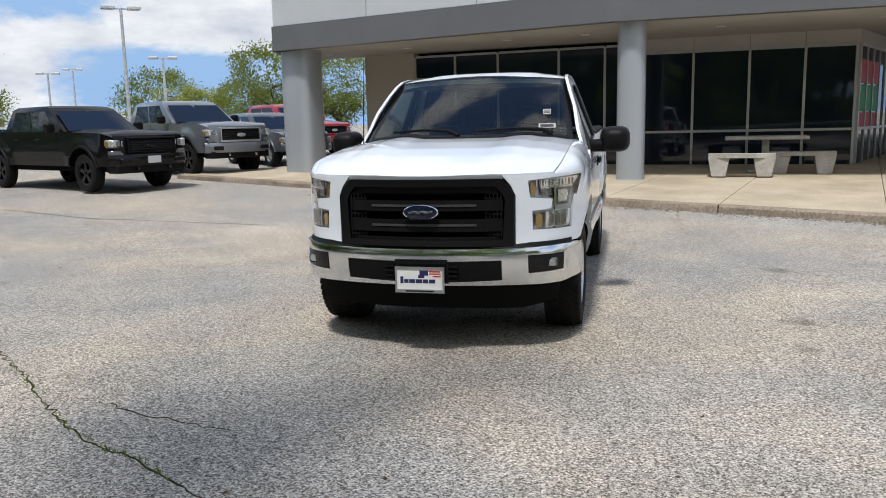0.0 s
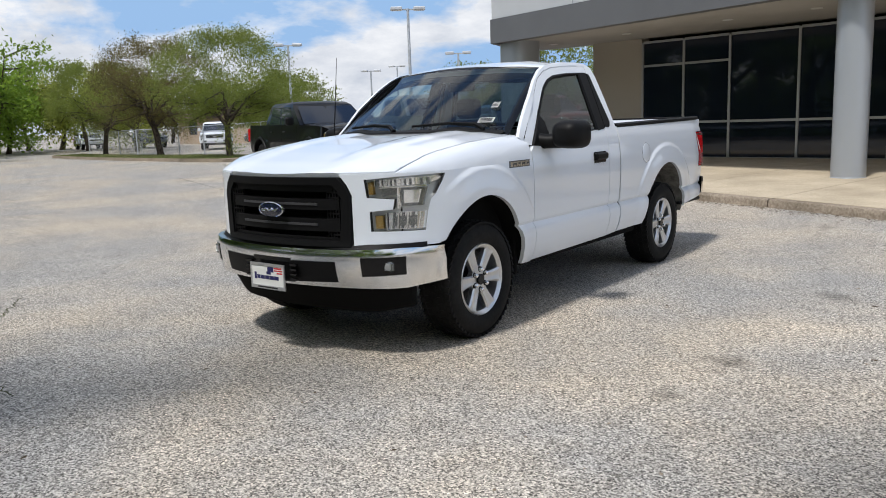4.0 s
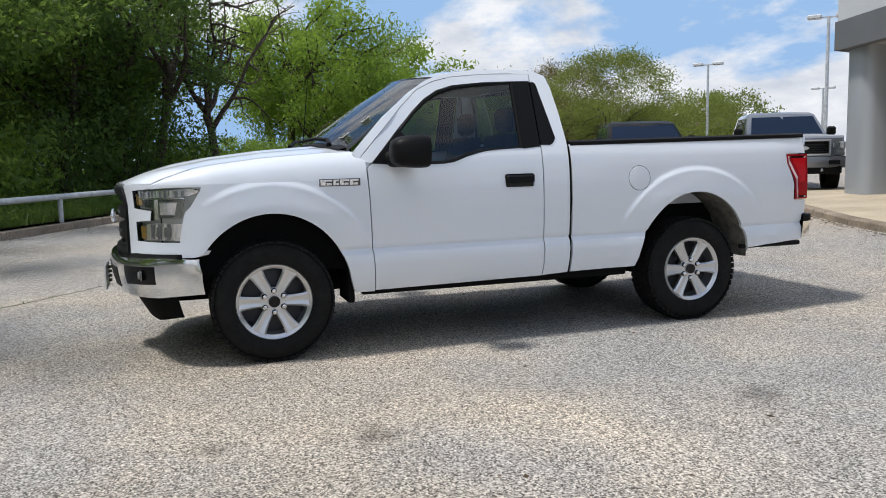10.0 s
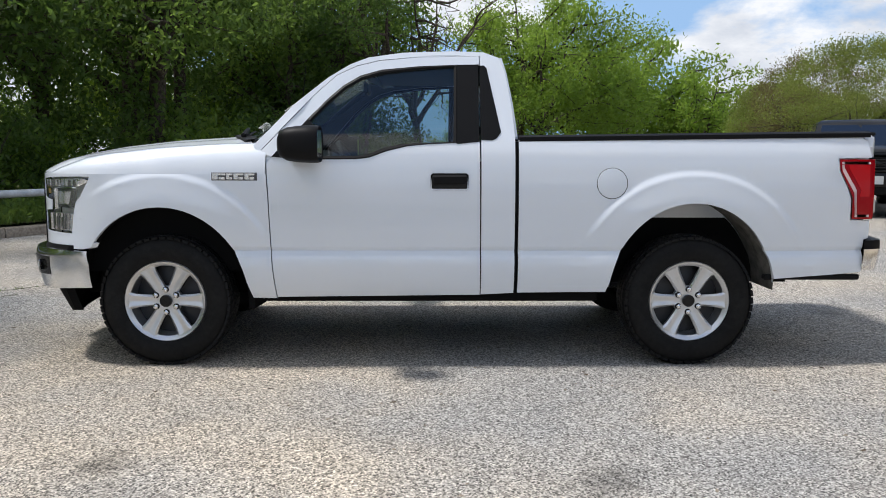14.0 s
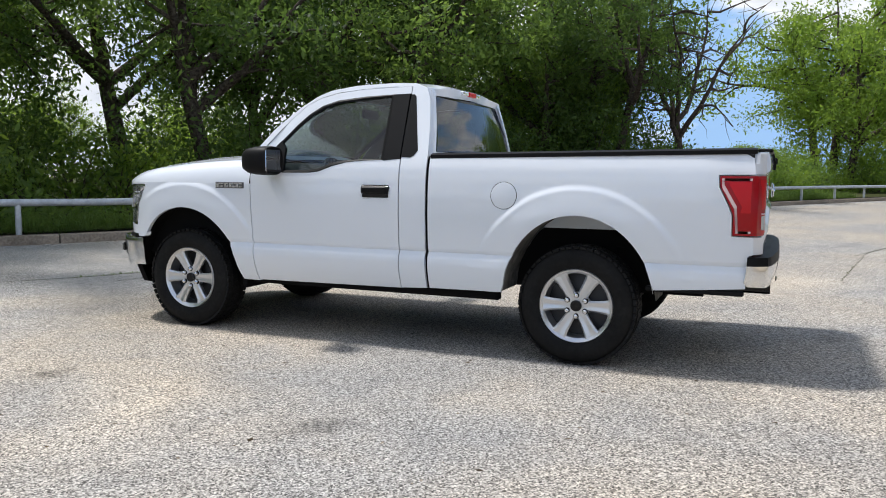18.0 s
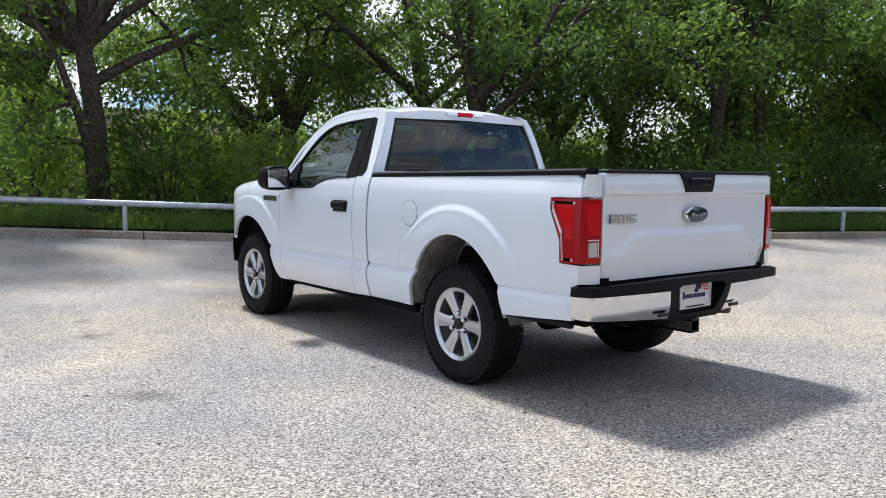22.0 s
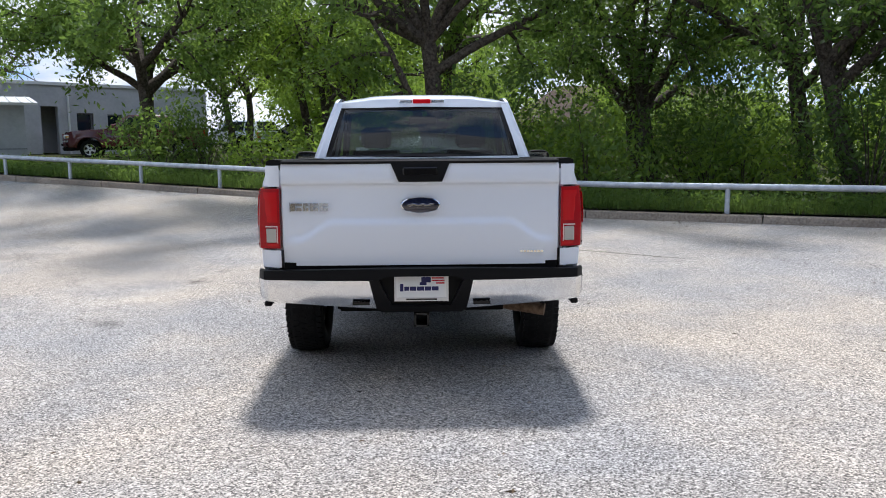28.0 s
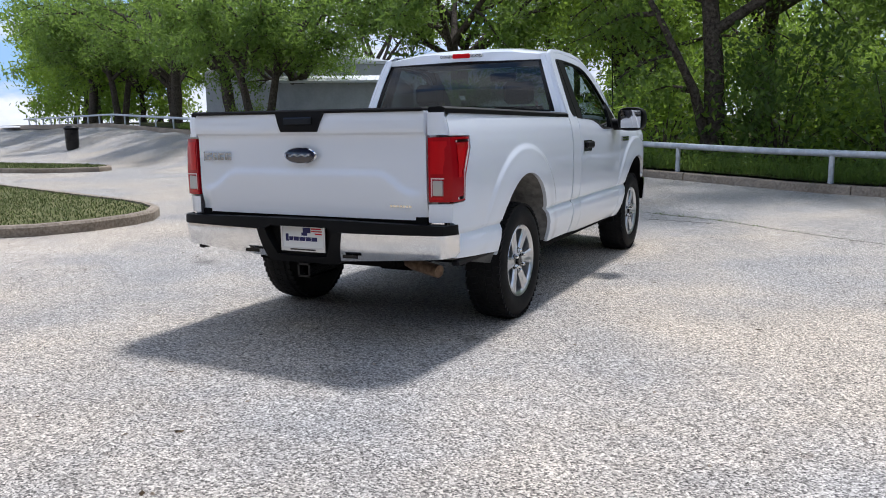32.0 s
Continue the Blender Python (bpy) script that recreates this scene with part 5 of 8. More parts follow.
        for p, q in (((2.42, 1.205), (2.575, 1.205)), ((2.42, 1.195), (2.422, 1.165)), ((2.423, 1.165), (2.495, 1.04)), ((2.495, 1.04), (2.505, 0.90)), ((2.505, 0.897), (2.575, 0.897))):
            d = 0.007
            loft(bm, [[Vector((sx * (side_x(2.45, z) + 0.0055), y + e, z + (d if abs(p[0] - q[0]) > 0.05 else 0) * s)) for e, s in ((-d, 1), (d, 1), (d, -1), (-d, -1))] for y, z in (p, q)], caps=False)
        part("lamp_bar", bm, M["redbright"], tlo, "pale light bar round the lamp edge")
        part("lamp_lens", panel([(2.452, 1.192), (2.578, 1.192), (2.578, 1.01), (2.522, 1.01), (2.53, 1.045), (2.462, 1.162)], lambda y, z: Vector((side_x(2.45, z) + 0.0052, y, z)), 0.03, (-0.004 * sx, 0, 0), mir), M["red"], tlo, "bright red lens")
        part("reverse_lamp", boxes((sx * 0.838, sx * 0.898, 2.634, 2.652, 0.912, 0.995), bevel=0.003), M["lampback"], tlo, "clear reversing lamp")
        rear_y = lambda x: interp(x, ((0.818, 2.655), (0.88, 2.645), (0.925, 2.615)))
        part("lamp_lens", panel([(0.830, 1.03), (0.915, 1.03), (0.915, 1.205), (0.830, 1.205)], lambda x, z: Vector((x, rear_y(x) + 0.003, z)), 0.03, (0, -0.006, 0), mir), M["red"], tlo, "bright red lens")
        part("lamp_lens", panel([(0.826, 0.890), (0.912, 0.890), (0.912, 0.905), (0.826, 0.905)], lambda x, z: Vector((x, rear_y(x) + 0.003, z)), 0.03, (0, -0.006, 0), mir), M["red"], tlo)
        for x0, x1, z0, z1 in ((0.832, 0.902, 1.003, 1.009), (0.832, 0.837, 0.908, 1.003)):
            part("lamp_bar", boxes((sx * x0, sx * x1, 2.635, 2.655, z0, z1)), M["redbright"], tlo, "pale light bar round the lamp edge")
        # fender badge: chrome blocks on a dark plate
        block_badge(Matrix.Translation((sx * (side_x(-1.12, 1.12) + 0.001), -1.118, 1.122)) @ Matrix.Rotation(radians(90 * sx), 4, "Z") @ Matrix.Rotation(radians(90), 4, "X"), root, 0.262, 0.046, True)

    # ---- centre pieces ----
    front_edge = [(x, nose(x) + 0.006) for x in (0.795, 0.75, 0.68, 0.6, 0.5, 0.375, 0.25, 0.125, 0.0)]
    half = [(0.846, -1.02), (0.846, -1.3), (0.845, -1.6), (0.843, -1.9), (0.840, -2.0), (0.831, -2.09), (0.817, -2.16)] + front_edge
    hood = half + [(-x, y) for x, y in half[-2::-1]]
    part("hood", panel(hood, lambda x, y: Vector((x, y, hood_z(x, y))), 0.035, (0, 0.012, -0.03)), W, root, angle=40)
    # roof
    roof = [(0.70, -0.36), (0.725, -0.15), (0.73, 0.15), (0.715, 0.36), (0.68, 0.42), (0, 0.47), (-0.68, 0.42), (-0.715, 0.36), (-0.73, 0.15), (-0.725, -0.15), (-0.70, -0.36), (-0.4, -0.44), (0, -0.47), (0.4, -0.44)]
    rz = lambda x, y: Vector((x, y, interp(y, ((-0.47, 1.835), (-0.3, 1.872), (-0.05, 1.892), (0.2, 1.895), (0.38, 1.875), (0.47, 1.84))) - 0.055 * (abs(x) / 0.73) ** 3 + 0.006 * (smooth(0.30, 0.26, abs(abs(x) - 0.2)) if y > -0.25 else 0)))
    part("roof", panel(roof, rz, 0.06, (0, 0, -0.05)), W, root, angle=40)
    # windscreen, rear window
    def sheet(base, top, bulge, n=9, k=6):
        rows = []
        for i in range(k + 1):
            t = i / k
            row = []
            for j in range(n):
                u = -1 + 2 * j / (n - 1)
                b, c = Vector(base(u)), Vector(top(u))
                p = b.lerp(c, t)
                p.y += bulge * 4 * t * (1 - t)
                row.append(p)
            rows.append(row)
        return rows
    ws = sheet(lambda u: (0.80 * u, -1.245 + 0.215 * u * u, 1.335), lambda u: (0.70 * u, -0.485 + 0.125 * u * u, 1.838 - 0.03 * u * u), -0.02)
    bm = bmesh.new()
    loft(bm, ws, closed=False)
    wso = part("windscreen", bm, M["glass"], root, "clear laminated windscreen")
    bm = bmesh.new()
    edge = [ws[0][j] for j in range(9)] + [ws[i][8] for i in range(1, 7)] + [ws[6][j] for j in range(7, -1, -1)] + [ws[i][0] for i in range(5, 0, -1)]
    mid = sum(edge, Vector()) / len(edge)
    loft(bm, [[p + (p - mid).normalized() * k + Vector((0, dy, dz)) for p in edge + edge[:1]] for k, dy, dz in ((0.035, 0, -0.012), (0.0, -0.004, 0.003), (-0.035, -0.002, 0.002))], closed=False)
    part("windscreen_frit", bm, M["gloss"], wso, "black windscreen border")
    rw = sheet(lambda u: (0.80 * u, 0.545 - 0.03 * u * u, 1.375), lambda u: (0.675 * u, 0.455 - 0.03 * u * u, 1.775), 0.012)
    bm = bmesh.new()
    loft(bm, rw, closed=False)
    rwo = part("rear_window", bm, M["tint"], root, "tinted rear window")
    bm = bmesh.new()
    edge = [rw[0][j] for j in range(9)] + [rw[i][8] for i in range(1, 7)] + [rw[6][j] for j in range(7, -1, -1)] + [rw[i][0] for i in range(5, 0, -1)]
    mid = sum(edge, Vector()) / len(edge)
    loft(bm, [[p + (p - mid).normalized() * k + Vector((0, dy, 0)) for p in edge + edge[:1]] for k, dy in ((0.02, -0.01), (0.0, 0.004), (-0.03, 0.002))], closed=False)
    part("rear_window_seal", bm, M["gloss"], rwo)
    # back wall of the cab: white frame round the rear window
    bm = bmesh.new()
    frame_out = [Vector((0.845 * (-1 + 2 * j / 8), 0.525, 1.33)) for j in range(9)] + [Vector((0.845 - 0.125 * i / 6, 0.52 - 0.075 * i / 6, 1.36 + 0.45 * i / 6)) for i in range(1, 7)] + [Vector((0.71 * (-1 + 2 * j / 8), 0.455, 1.845 - 0.03 * abs(-1 + 2 * j / 8) ** 2)) for j in range(7, -1, -1)] + [Vector((-(0.845 - 0.125 * i / 6), 0.52 - 0.075 * i / 6, 1.36 + 0.45 * i / 6)) for i in range(5, 0, -1)]
    loft(bm, [[p + (p - mid).normalized() * 0.012 for p in edge + edge[:1]], frame_out + frame_out[:1]], closed=False)
    box(bm, -0.86, 0.86, 0.42, 0.51, 0.48, 1.32)
    part("cab_back", bm, W, root)
    for s in (-1, 1):
        bm = bmesh.new()
        loft(bm, [[Vector((s * (side_x(y, z) * f), y + dy, z)) for f, dy in ((0.985, -0.04), (1.0, -0.02), (0.955, 0.012), (0.90, 0.012))] for y, z in ((0.515, 1.34), (0.49, 1.55), (0.455, 1.74), (0.43, 1.825))], closed=False)
        part("cab_corner_post", bm, W, root)
    # high stop lamp
    part("stop_lamp", boxes((-0.075, 0.075, 0.44, 0.485, 1.812, 1.848), bevel=0.006), M["red"], root, "red high stop lamp")
    for s in (-1, 1):
        part("cargo_lamp", boxes((s * 0.08, s * 0.19, 0.44, 0.482, 1.815, 1.845), bevel=0.006), M["clear"], root)
    # grille
    gr = lambda u, v, d=0.0: Vector((u, nose(u) + d - 0.02 * (1.1 - v) * smooth(0.6, 0.3, abs(u)), v))
    oct_ = [(-0.565, 0.70), (0.565, 0.70), (0.572, 1.005), (0.54, 1.07), (0.49, 1.118), (-0.49, 1.118), (-0.54, 1.07), (-0.572, 1.005)]
    inn = [(-0.50, 0.735), (0.50, 0.735), (0.515, 0.99), (0.49, 1.035), (0.455, 1.072), (-0.455, 1.072), (-0.49, 1.035), (-0.515, 0.99)]
    grille = part("grille", panel(oct_, lambda u, v: gr(u, v, 0.10), 0.06, (0, 0, 0)), M["under"], root, "black plastic grille")
    bm = bmesh.new()
    dense = lambda ring: [((a[0] * (1 - t) + b[0] * t), (a[1] * (1 - t) + b[1] * t)) for a, b in zip(ring, ring[1:] + ring[:1]) for t in (0, 0.2, 0.4, 0.6, 0.8)]
    o_, i_ = dense(oct_), dense(inn)
    loft(bm, [[gr(u, v, d) for u, v in r + r[:1]] for r, d in ((o_, 0.08), (o_, -0.012), (i_, -0.005), (i_, 0.09))], closed=False)
    part("grille_surround", bm, K, grille)
    for z0, z1, dd in ((1.03, 1.07, 0.02), (0.92, 0.985, 0.012), (0.79, 0.865, 0.012), (0.735, 0.755, 0.02)):
        bm = panel([(-0.50, z0), (0.50, z0), (0.50, z1), (-0.50, z1)], lambda u, v: gr(u, v, dd), 0.08, (0, 0.07, 0))
        part("grille_bar", bm, K, grille)
    for z in (0.955, 0.832):
        bm = panel([(-0.34, z - 0.007), (0.34, z - 0.007), (0.34, z + 0.007), (-0.34, z + 0.007)], lambda u, v: gr(u, v, 0.006), 0.08, (0, 0.01, 0))
        part("grille_strip", bm, M["badge"], grille, "thin silver strip")
    for s in (-1, 1):
        for k in range(9):
            z = 0.765 + k * 0.032
            part("mesh_rib", boxes((s * 0.385, s * 0.495, nose(0.44) + 0.02, nose(0.44) + 0.05, z, z + 0.01)), K, grille)
        for k in range(5):
            u = 0.39 + 0.024 * k
            part("mesh_rib", boxes((s * u, s * (u + 0.008), nose(0.44) + 0.018, nose(0.44) + 0.05, 0.755, 1.05)), K, grille)

    def emblem(m, parent):
        bm = bmesh.new()
        el = lambda k, h: [m @ Vector((0.115 * k * math.cos(a), 0.048 * k * math.sin(a), h)) for a in (2 * math.pi * j / 40 for j in range(40))]
        loft(bm, [el(1, 0), el(1, 0.012), el(0.92, 0.017), el(0.89, 0.010)], caps=False)
        e = part("emblem_ring", bm, C, parent, "chrome oval emblem ring")
        bm = bmesh.new()
        loft(bm, [el(0.94, 0.004), el(0.94, 0.012), el(0.5, 0.015), el(0.1, 0.016)])
        part("emblem_field", bm, M["blue"], e, "dark blue emblem field")
        # a plain swash in place of the maker's script
        bm = bmesh.new()
        tube(bm, [m @ Vector((0.075 * t, 0.005 * math.sin(t * 9), 0.0175)) for t in (-1, -0.8, -0.6, -0.4, -0.2, 0, 0.2, 0.4, 0.6, 0.8, 1)], 0.008, 6)
        part("emblem_mark", bm, C, e)

    emblem(Matrix.Translation((0, nose(0) - 0.022, 0.918)) @ Matrix.Rotation(radians(90), 4, "X"), root)

    # front bumper: chrome bar with dark cut-outs, black air dam
    bz = lambda u, v, d=0.0: Vector((u, -2.545 + 0.24 * u * u + 0.42 * abs(u) ** 9 + (0.9 if v < 0.655 else 9.0) * (v - 0.655) ** 2 + d, v))
    prof = [(0.0, 0.455), (0.3, 0.455), (0.6, 0.455), (0.85, 0.45), (0.955, 0.47), (0.96, 0.60), (0.955, 0.685), (0.85, 0.695), (0.6, 0.69), (0.3, 0.688), (0.0, 0.688)]
    out = prof + [(-a_, b_) for a_, b_ in prof[-2:0:-1]]
    fb = part("front_bumper", panel(out, lambda u, v: bz(u, v), 0.025, (0, 0.05, 0)), C, root, "chromed steel front bumper", angle=40)
    for pts, nm, mt in (([(-0.50, 0.49), (-0.17, 0.478), (-0.17, 0.612), (-0.50, 0.618)], "bumper_insert", K), ([(0.17, 0.478), (0.50, 0.49), (0.50, 0.618), (0.17, 0.612)], "bumper_insert", K), ([(-0.17, 0.47), (0.17, 0.47), (0.17, 0.625), (-0.17, 0.625)], "plate_bracket", M["gloss"]), ([(0.66, 0.53), (0.86, 0.535), (0.865, 0.645), (0.66, 0.645)], "fog_lamp_bezel", M["gloss"]), ([(-0.66, 0.53), (-0.86, 0.535), (-0.865, 0.645), (-0.66, 0.645)], "fog_lamp_bezel", M["gloss"])):
        part(nm, panel(pts, lambda u, v: bz(u, v, -0.004), 0.05, (0, 0.03, 0)), mt, fb)
    for s in (-1, 1):
        for k in range(4):
            part("bumper_slot", boxes((s * 0.175, s * 0.235, -2.556, -2.535, 0.49 + 0.03 * k, 0.502 + 0.03 * k)), M["gloss"], fb)
        c = bz(s * 0.785, 0.59, 0.002)
        fl = part("fog_lamp", boxes((-0.05, 0.05, -0.032, 0.032, -0.01, 0.004), bevel=0.01, m=Matrix.Translation(c) @ Matrix.Rotation(radians(12 * s), 4, "Z") @ Matrix.Rotation(radians(90), 4, "X")), M["lampdark"], fb, "small fog lamp in a black bezel")
        part("fog_lens", boxes((-0.034, 0.034, -0.02, 0.02, 0.0, 0.008), bevel=0.008, m=Matrix.Translation(c) @ Matrix.Rotation(radians(12 * s), 4, "Z") @ Matrix.Rotation(radians(90), 4, "X")), M["lampback"], fl)
    # top filler under the grille and air dam
    part("bumper_cover", panel([(-0.90, 0.68), (0.90, 0.68), (0.90, 0.715), (-0.90, 0.715)], lambda u, v: bz(u, v, 0.045), 0.06, (0, 0.05, 0)), K, root)
    part("air_dam", panel([(-0.80, 0.31), (-0.6, 0.268), (0.6, 0.268), (0.80, 0.31), (0.84, 0.46), (-0.84, 0.46)], lambda u, v: bz(u, 0.46, 0.075 + 0.55 * (0.46 - v)) + Vector((0, 0, v - 0.46)), 0.06, (0, 0.05, 0)), M["under"], root, "black plastic air dam")

    def number_plate(m):
        p = part("plate", boxes((-0.152, 0.152, -0.076, 0.076, 0, 0.004), bevel=0.0015, m=m), M["paper"], root, "white dealer plate")
        fr = bmesh.new()
        for d in ((-0.158, 0.158, 0.068, 0.082, 0, 0.009), (-0.158, 0.158, -0.082, -0.06, 0, 0.009), (-0.158, -0.146, -0.06, 0.068, 0, 0.009), (0.146, 0.158, -0.06, 0.068, 0, 0.009)):
            box(fr, *d)
        fr.transform(m)
        part("plate_frame", fr, M["alloy"], p, "silver plate frame")
        for x0, x1, z0, z1 in ((-0.125, -0.105, -0.024, 0.02), (-0.10, -0.072, -0.02, 0.004), (-0.068, -0.03, -0.02, 0.004), (-0.026, 0.016, -0.02, 0.004), (0.02, 0.056, -0.02, 0.004), (0.06, 0.1, -0.02, 0.004)):
            part("plate_bar", boxes((x0, x1, z0, z1, 0.004, 0.0053), m=m), M["ink"], p)
        part("plate_flag", boxes((0.0, 0.055, 0.028, 0.06, 0.004, 0.0055), (-0.01, 0.03, 0.012, 0.03, 0.004, 0.0052), m=m), M["ink"], p)
        part("plate_flag_bars", boxes((0.06, 0.13, 0.05, 0.058, 0.004, 0.0055), (0.06, 0.135, 0.036, 0.043, 0.004, 0.0055), (0.085, 0.135, 0.02, 0.028, 0.004, 0.0055), m=m), M["inkred"], p)
        part("plate_bars", boxes((-0.09, 0.09, -0.075, -0.066, 0.009, 0.0105), m=m), M["inkblack"], p)

    number_plate(Matrix.Translation((0, -2.575, 0.503)) @ Matrix.Rotation(radians(90), 4, "X"))
    number_plate(Matrix.Translation((0, 2.69, 0.648)) @ Matrix.Rotation(radians(180), 4, "Z") @ Matrix.Rotation(radians(90), 4, "X"))

    # tailgate
    def gate(x, z):
        ax = abs(x)
        y = 2.660 + 0.026 * smooth(1.235, 1.262, z) - 0.015 * smooth(1.30, 1.385, z)
        line = 1.015 - 0.105 * smooth(0.50, 0.72, ax)
        y += 0.022 * smooth(line + 0.04, line, z) * smooth(0.80, 0.70, ax) - 0.022 * smooth(line, 0.80, z)
        y -= 0.012 * (ax / 0.8) ** 2
        return Vector((x, y, z))
    tg = part("tailgate", panel([(-0.802, 0.775), (0.802, 0.775), (0.802, 1.36), (0.79, 1.378), (-0.79, 1.378), (-0.802, 1.36)], gate, 0.0125, (0, -0.05, 0)), W, root, angle=30)
    # added dark filler: hides the lit bed and stands for shade under the tailgate
    part("tailgate_sill", boxes((-0.80, 0.80, 2.595, 2.645, 0.70, 0.792)), M["under"], root)
    part("tailgate_cap", boxes((-0.80, 0.80, 2.60, 2.685, 1.366, 1.388), bevel=0.008), K, tg, "black plastic cap strip")
    part("tailgate_inner", boxes((-0.79, 0.79, 2.585, 2.62, 0.80, 1.37)), W, tg)
    bm = panel([(-0.125, 1.262), (0.125, 1.262), (0.172, 1.375), (-0.172, 1.375)], lambda x, z: gate(x, z) + Vector((0, 0.014, 0)), 0.05, (0, -0.03, 0))
    th = part("tailgate_handle", bm, K, tg, "black plastic tailgate handle")
    part("handle_pocket", boxes((-0.10, 0.10, 2.68, 2.708, 1.30, 1.345), bevel=0.006), M["gloss"], tg)
    emblem(Matrix.Translation((0, 2.676, 1.128)) @ Matrix.Rotation(radians(180), 4, "Z") @ Matrix.Rotation(radians(90), 4, "X"), root)
    block_badge(Matrix.Translation((0.64, 2.6565, 1.118)) @ Matrix.Rotation(radians(180), 4, "Z") @ Matrix.Rotation(radians(90), 4, "X"), tg, 0.235, 0.056, False)
    part("tailgate_script", boxes(*[(-0.715 + 0.02 * k, -0.70 + 0.02 * k, 2.64, 2.664, 0.845, 0.857) for k in range(7)]), C, tg)

    # bed
    bed = bmesh.new()
    box(bed, -0.60, 0.60, 0.53, 2.60, 0.86, 0.89)
    for s in (-1, 1):
        box(bed, s * 0.80, s * 0.84, 0.53, 2.59, 1.0, 1.33)
        for y0, y1 in ((0.53, 1.04), (2.07, 2.59)):
            box(bed, s * 0.60, s * 0.84, y0, y1, 0.86, 0.89)
            box(bed, s * 0.80, s * 0.84, y0, y1, 0.89, 1.0)
        box(bed, s * 0.60, s * 0.80, 1.04, 2.07, 1.0, 1.12, bevel=0.03)
        box(bed, s * 0.59, s * 0.61, 1.04, 2.07, 0.86, 1.02)
    box(bed, -0.80, 0.80, 0.53, 0.56, 0.86, 1.335)
    part("bed_box", bed, W, root, "white painted load bed")
    part("bed_front_cap", boxes((-0.82, 0.82, 0.52, 0.575, 1.33, 1.352), bevel=0.006), K, root)
    for k in range(9):
        part("bed_rib", boxes((-0.58 + 0.13 * k, -0.52 + 0.13 * k, 0.57, 2.58, 0.889, 0.903), bevel=0.005), W, root)

    # rear bumper
    rb_ = lambda u, v, d=0.0: Vector((u, 2.742 - 1.3 * (v - 0.705) ** 2 - 0.07 * abs(u) ** 3 - 0.075 * smooth(0.90, 0.968, abs(u)) + d, v))
    rb = part("rear_bumper", boxes((-0.30, 0.30, 2.56, 2.68, 0.53, 0.75), (-0.80, 0.80, 2.56, 2.655, 0.60, 0.745)), K, root, "chromed rear bumper with a black step pad")
    part("step_pad", panel([(-0.955, 0.70), (-0.86, 0.70), (-0.31, 0.70), (-0.25, 0.695), (-0.20, 0.72), (0.20, 0.72), (0.25, 0.695), (0.31, 0.70), (0.86, 0.70), (0.955, 0.70), (0.952, 0.752), (0.86, 0.754), (0.3, 0.765), (-0.3, 0.765), (-0.86, 0.754), (-0.952, 0.752)], lambda u, v: rb_(u, v, 0.006), 0.04, (0, -0.05, 0)), K, rb)
    part("step_top", panel([(-0.90, 2.60), (0.90, 2.60), (0.90, 2.64), (0.6, 2.715), (0.3, 2.732), (-0.3, 2.732), (-0.6, 2.715), (-0.90, 2.64)], lambda x, y: Vector((x, y, 0.752 + 0.012 * smooth(0.35, 0.25, abs(x)))), 0.1, (0, 0, -0.02)), K, rb)
    for s in (-1, 1):
        part("bumper_wing", panel([(0.30, 0.695), (0.60, 0.697), (0.86, 0.70), (0.96, 0.70), (0.957, 0.60), (0.94, 0.575), (0.86, 0.565), (0.60, 0.548), (0.262, 0.525)], lambda u, v: rb_(u, v), 0.02, (0, -0.04, 0), s < 0), C, rb, "chrome bumper wing", angle=40)
        part("bumper_frame", panel([(0.262, 0.52), (0.30, 0.695), (0.245, 0.70), (0.175, 0.545), (0.0, 0.54), (0.0, 0.50), (0.23, 0.50)], lambda u, v: rb_(u, v, 0.004), 0.05, (0, -0.07, 0), s < 0), K, rb)
        part("bumper_slot", boxes((s * 0.30, s * 0.40, 2.728, 2.736, 0.552, 0.572)), M["gloss"], rb)
    # hitch receiver, exhaust, frame, axle, tank
    part("hitch_receiver", boxes((-0.045, -0.032, 2.42, 2.70, 0.415, 0.495), (0.032, 0.045, 2.42, 2.70, 0.415, 0.495), (-0.045, 0.045, 2.42, 2.70, 0.485, 0.497), (-0.045, 0.045, 2.42, 2.70, 0.413, 0.425)), M["gloss"], root, "square hitch receiver")
    part("chassis", boxes((0.40, 0.48, -2.1, 2.5, 0.47, 0.60), (-0.48, -0.40, -2.1, 2.5, 0.47, 0.60), (-0.5, 0.5, 2.38, 2.46, 0.46, 0.56), (-0.46, 0.46, -2.2, -0.9, 0.36, 0.62), (-0.78, -0.46, -0.6, 0.6, 0.42, 0.62), (0.46, 0.80, -0.2, 0.9, 0.40, 0.62)), M["under"], root, "dark chassis frame")
    bm = bmesh.new()
    tube(bm, [(-0.72, AXR, HUB), (0.72, AXR, HUB)], 0.05, 12)
    tube(bm, [(-0.1, AXR, HUB), (0.12, AXR, HUB)], 0.13, 14)
    part("rear_axle", bm, M["under"], root)
    bm = bmesh.new()
    tube(bm, [(-0.72, AXF, HUB), (0.72, AXF, HUB)], 0.04, 12)
    part("front_axle", bm, M["under"], root)
    for s in (-1, 1):
        bm = bmesh.new()
        tube(bm, [(s * 0.55, AXR + 0.15, 0.36), (s * 0.58, AXR + 0.22, 0.75)], 0.035, 10)
        part("shock_absorber", bm, M["under"], root)
        part("leaf_spring", boxes((s * 0.5 - 0.035, s * 0.5 + 0.035, 0.9, 2.3, 0.44, 0.47)), M["under"], root)
    bm = bmesh.new()
    tube(bm, [(-0.30, 0.8, 0.42), (-0.30, 1.3, 0.46), (-0.38, 1.75, 0.50), (-0.42, 2.12, 0.50), (-0.46, 2.30, 0.49), (-0.56, 2.37, 0.475), (-0.76, 2.43, 0.452)], 0.038, 14)
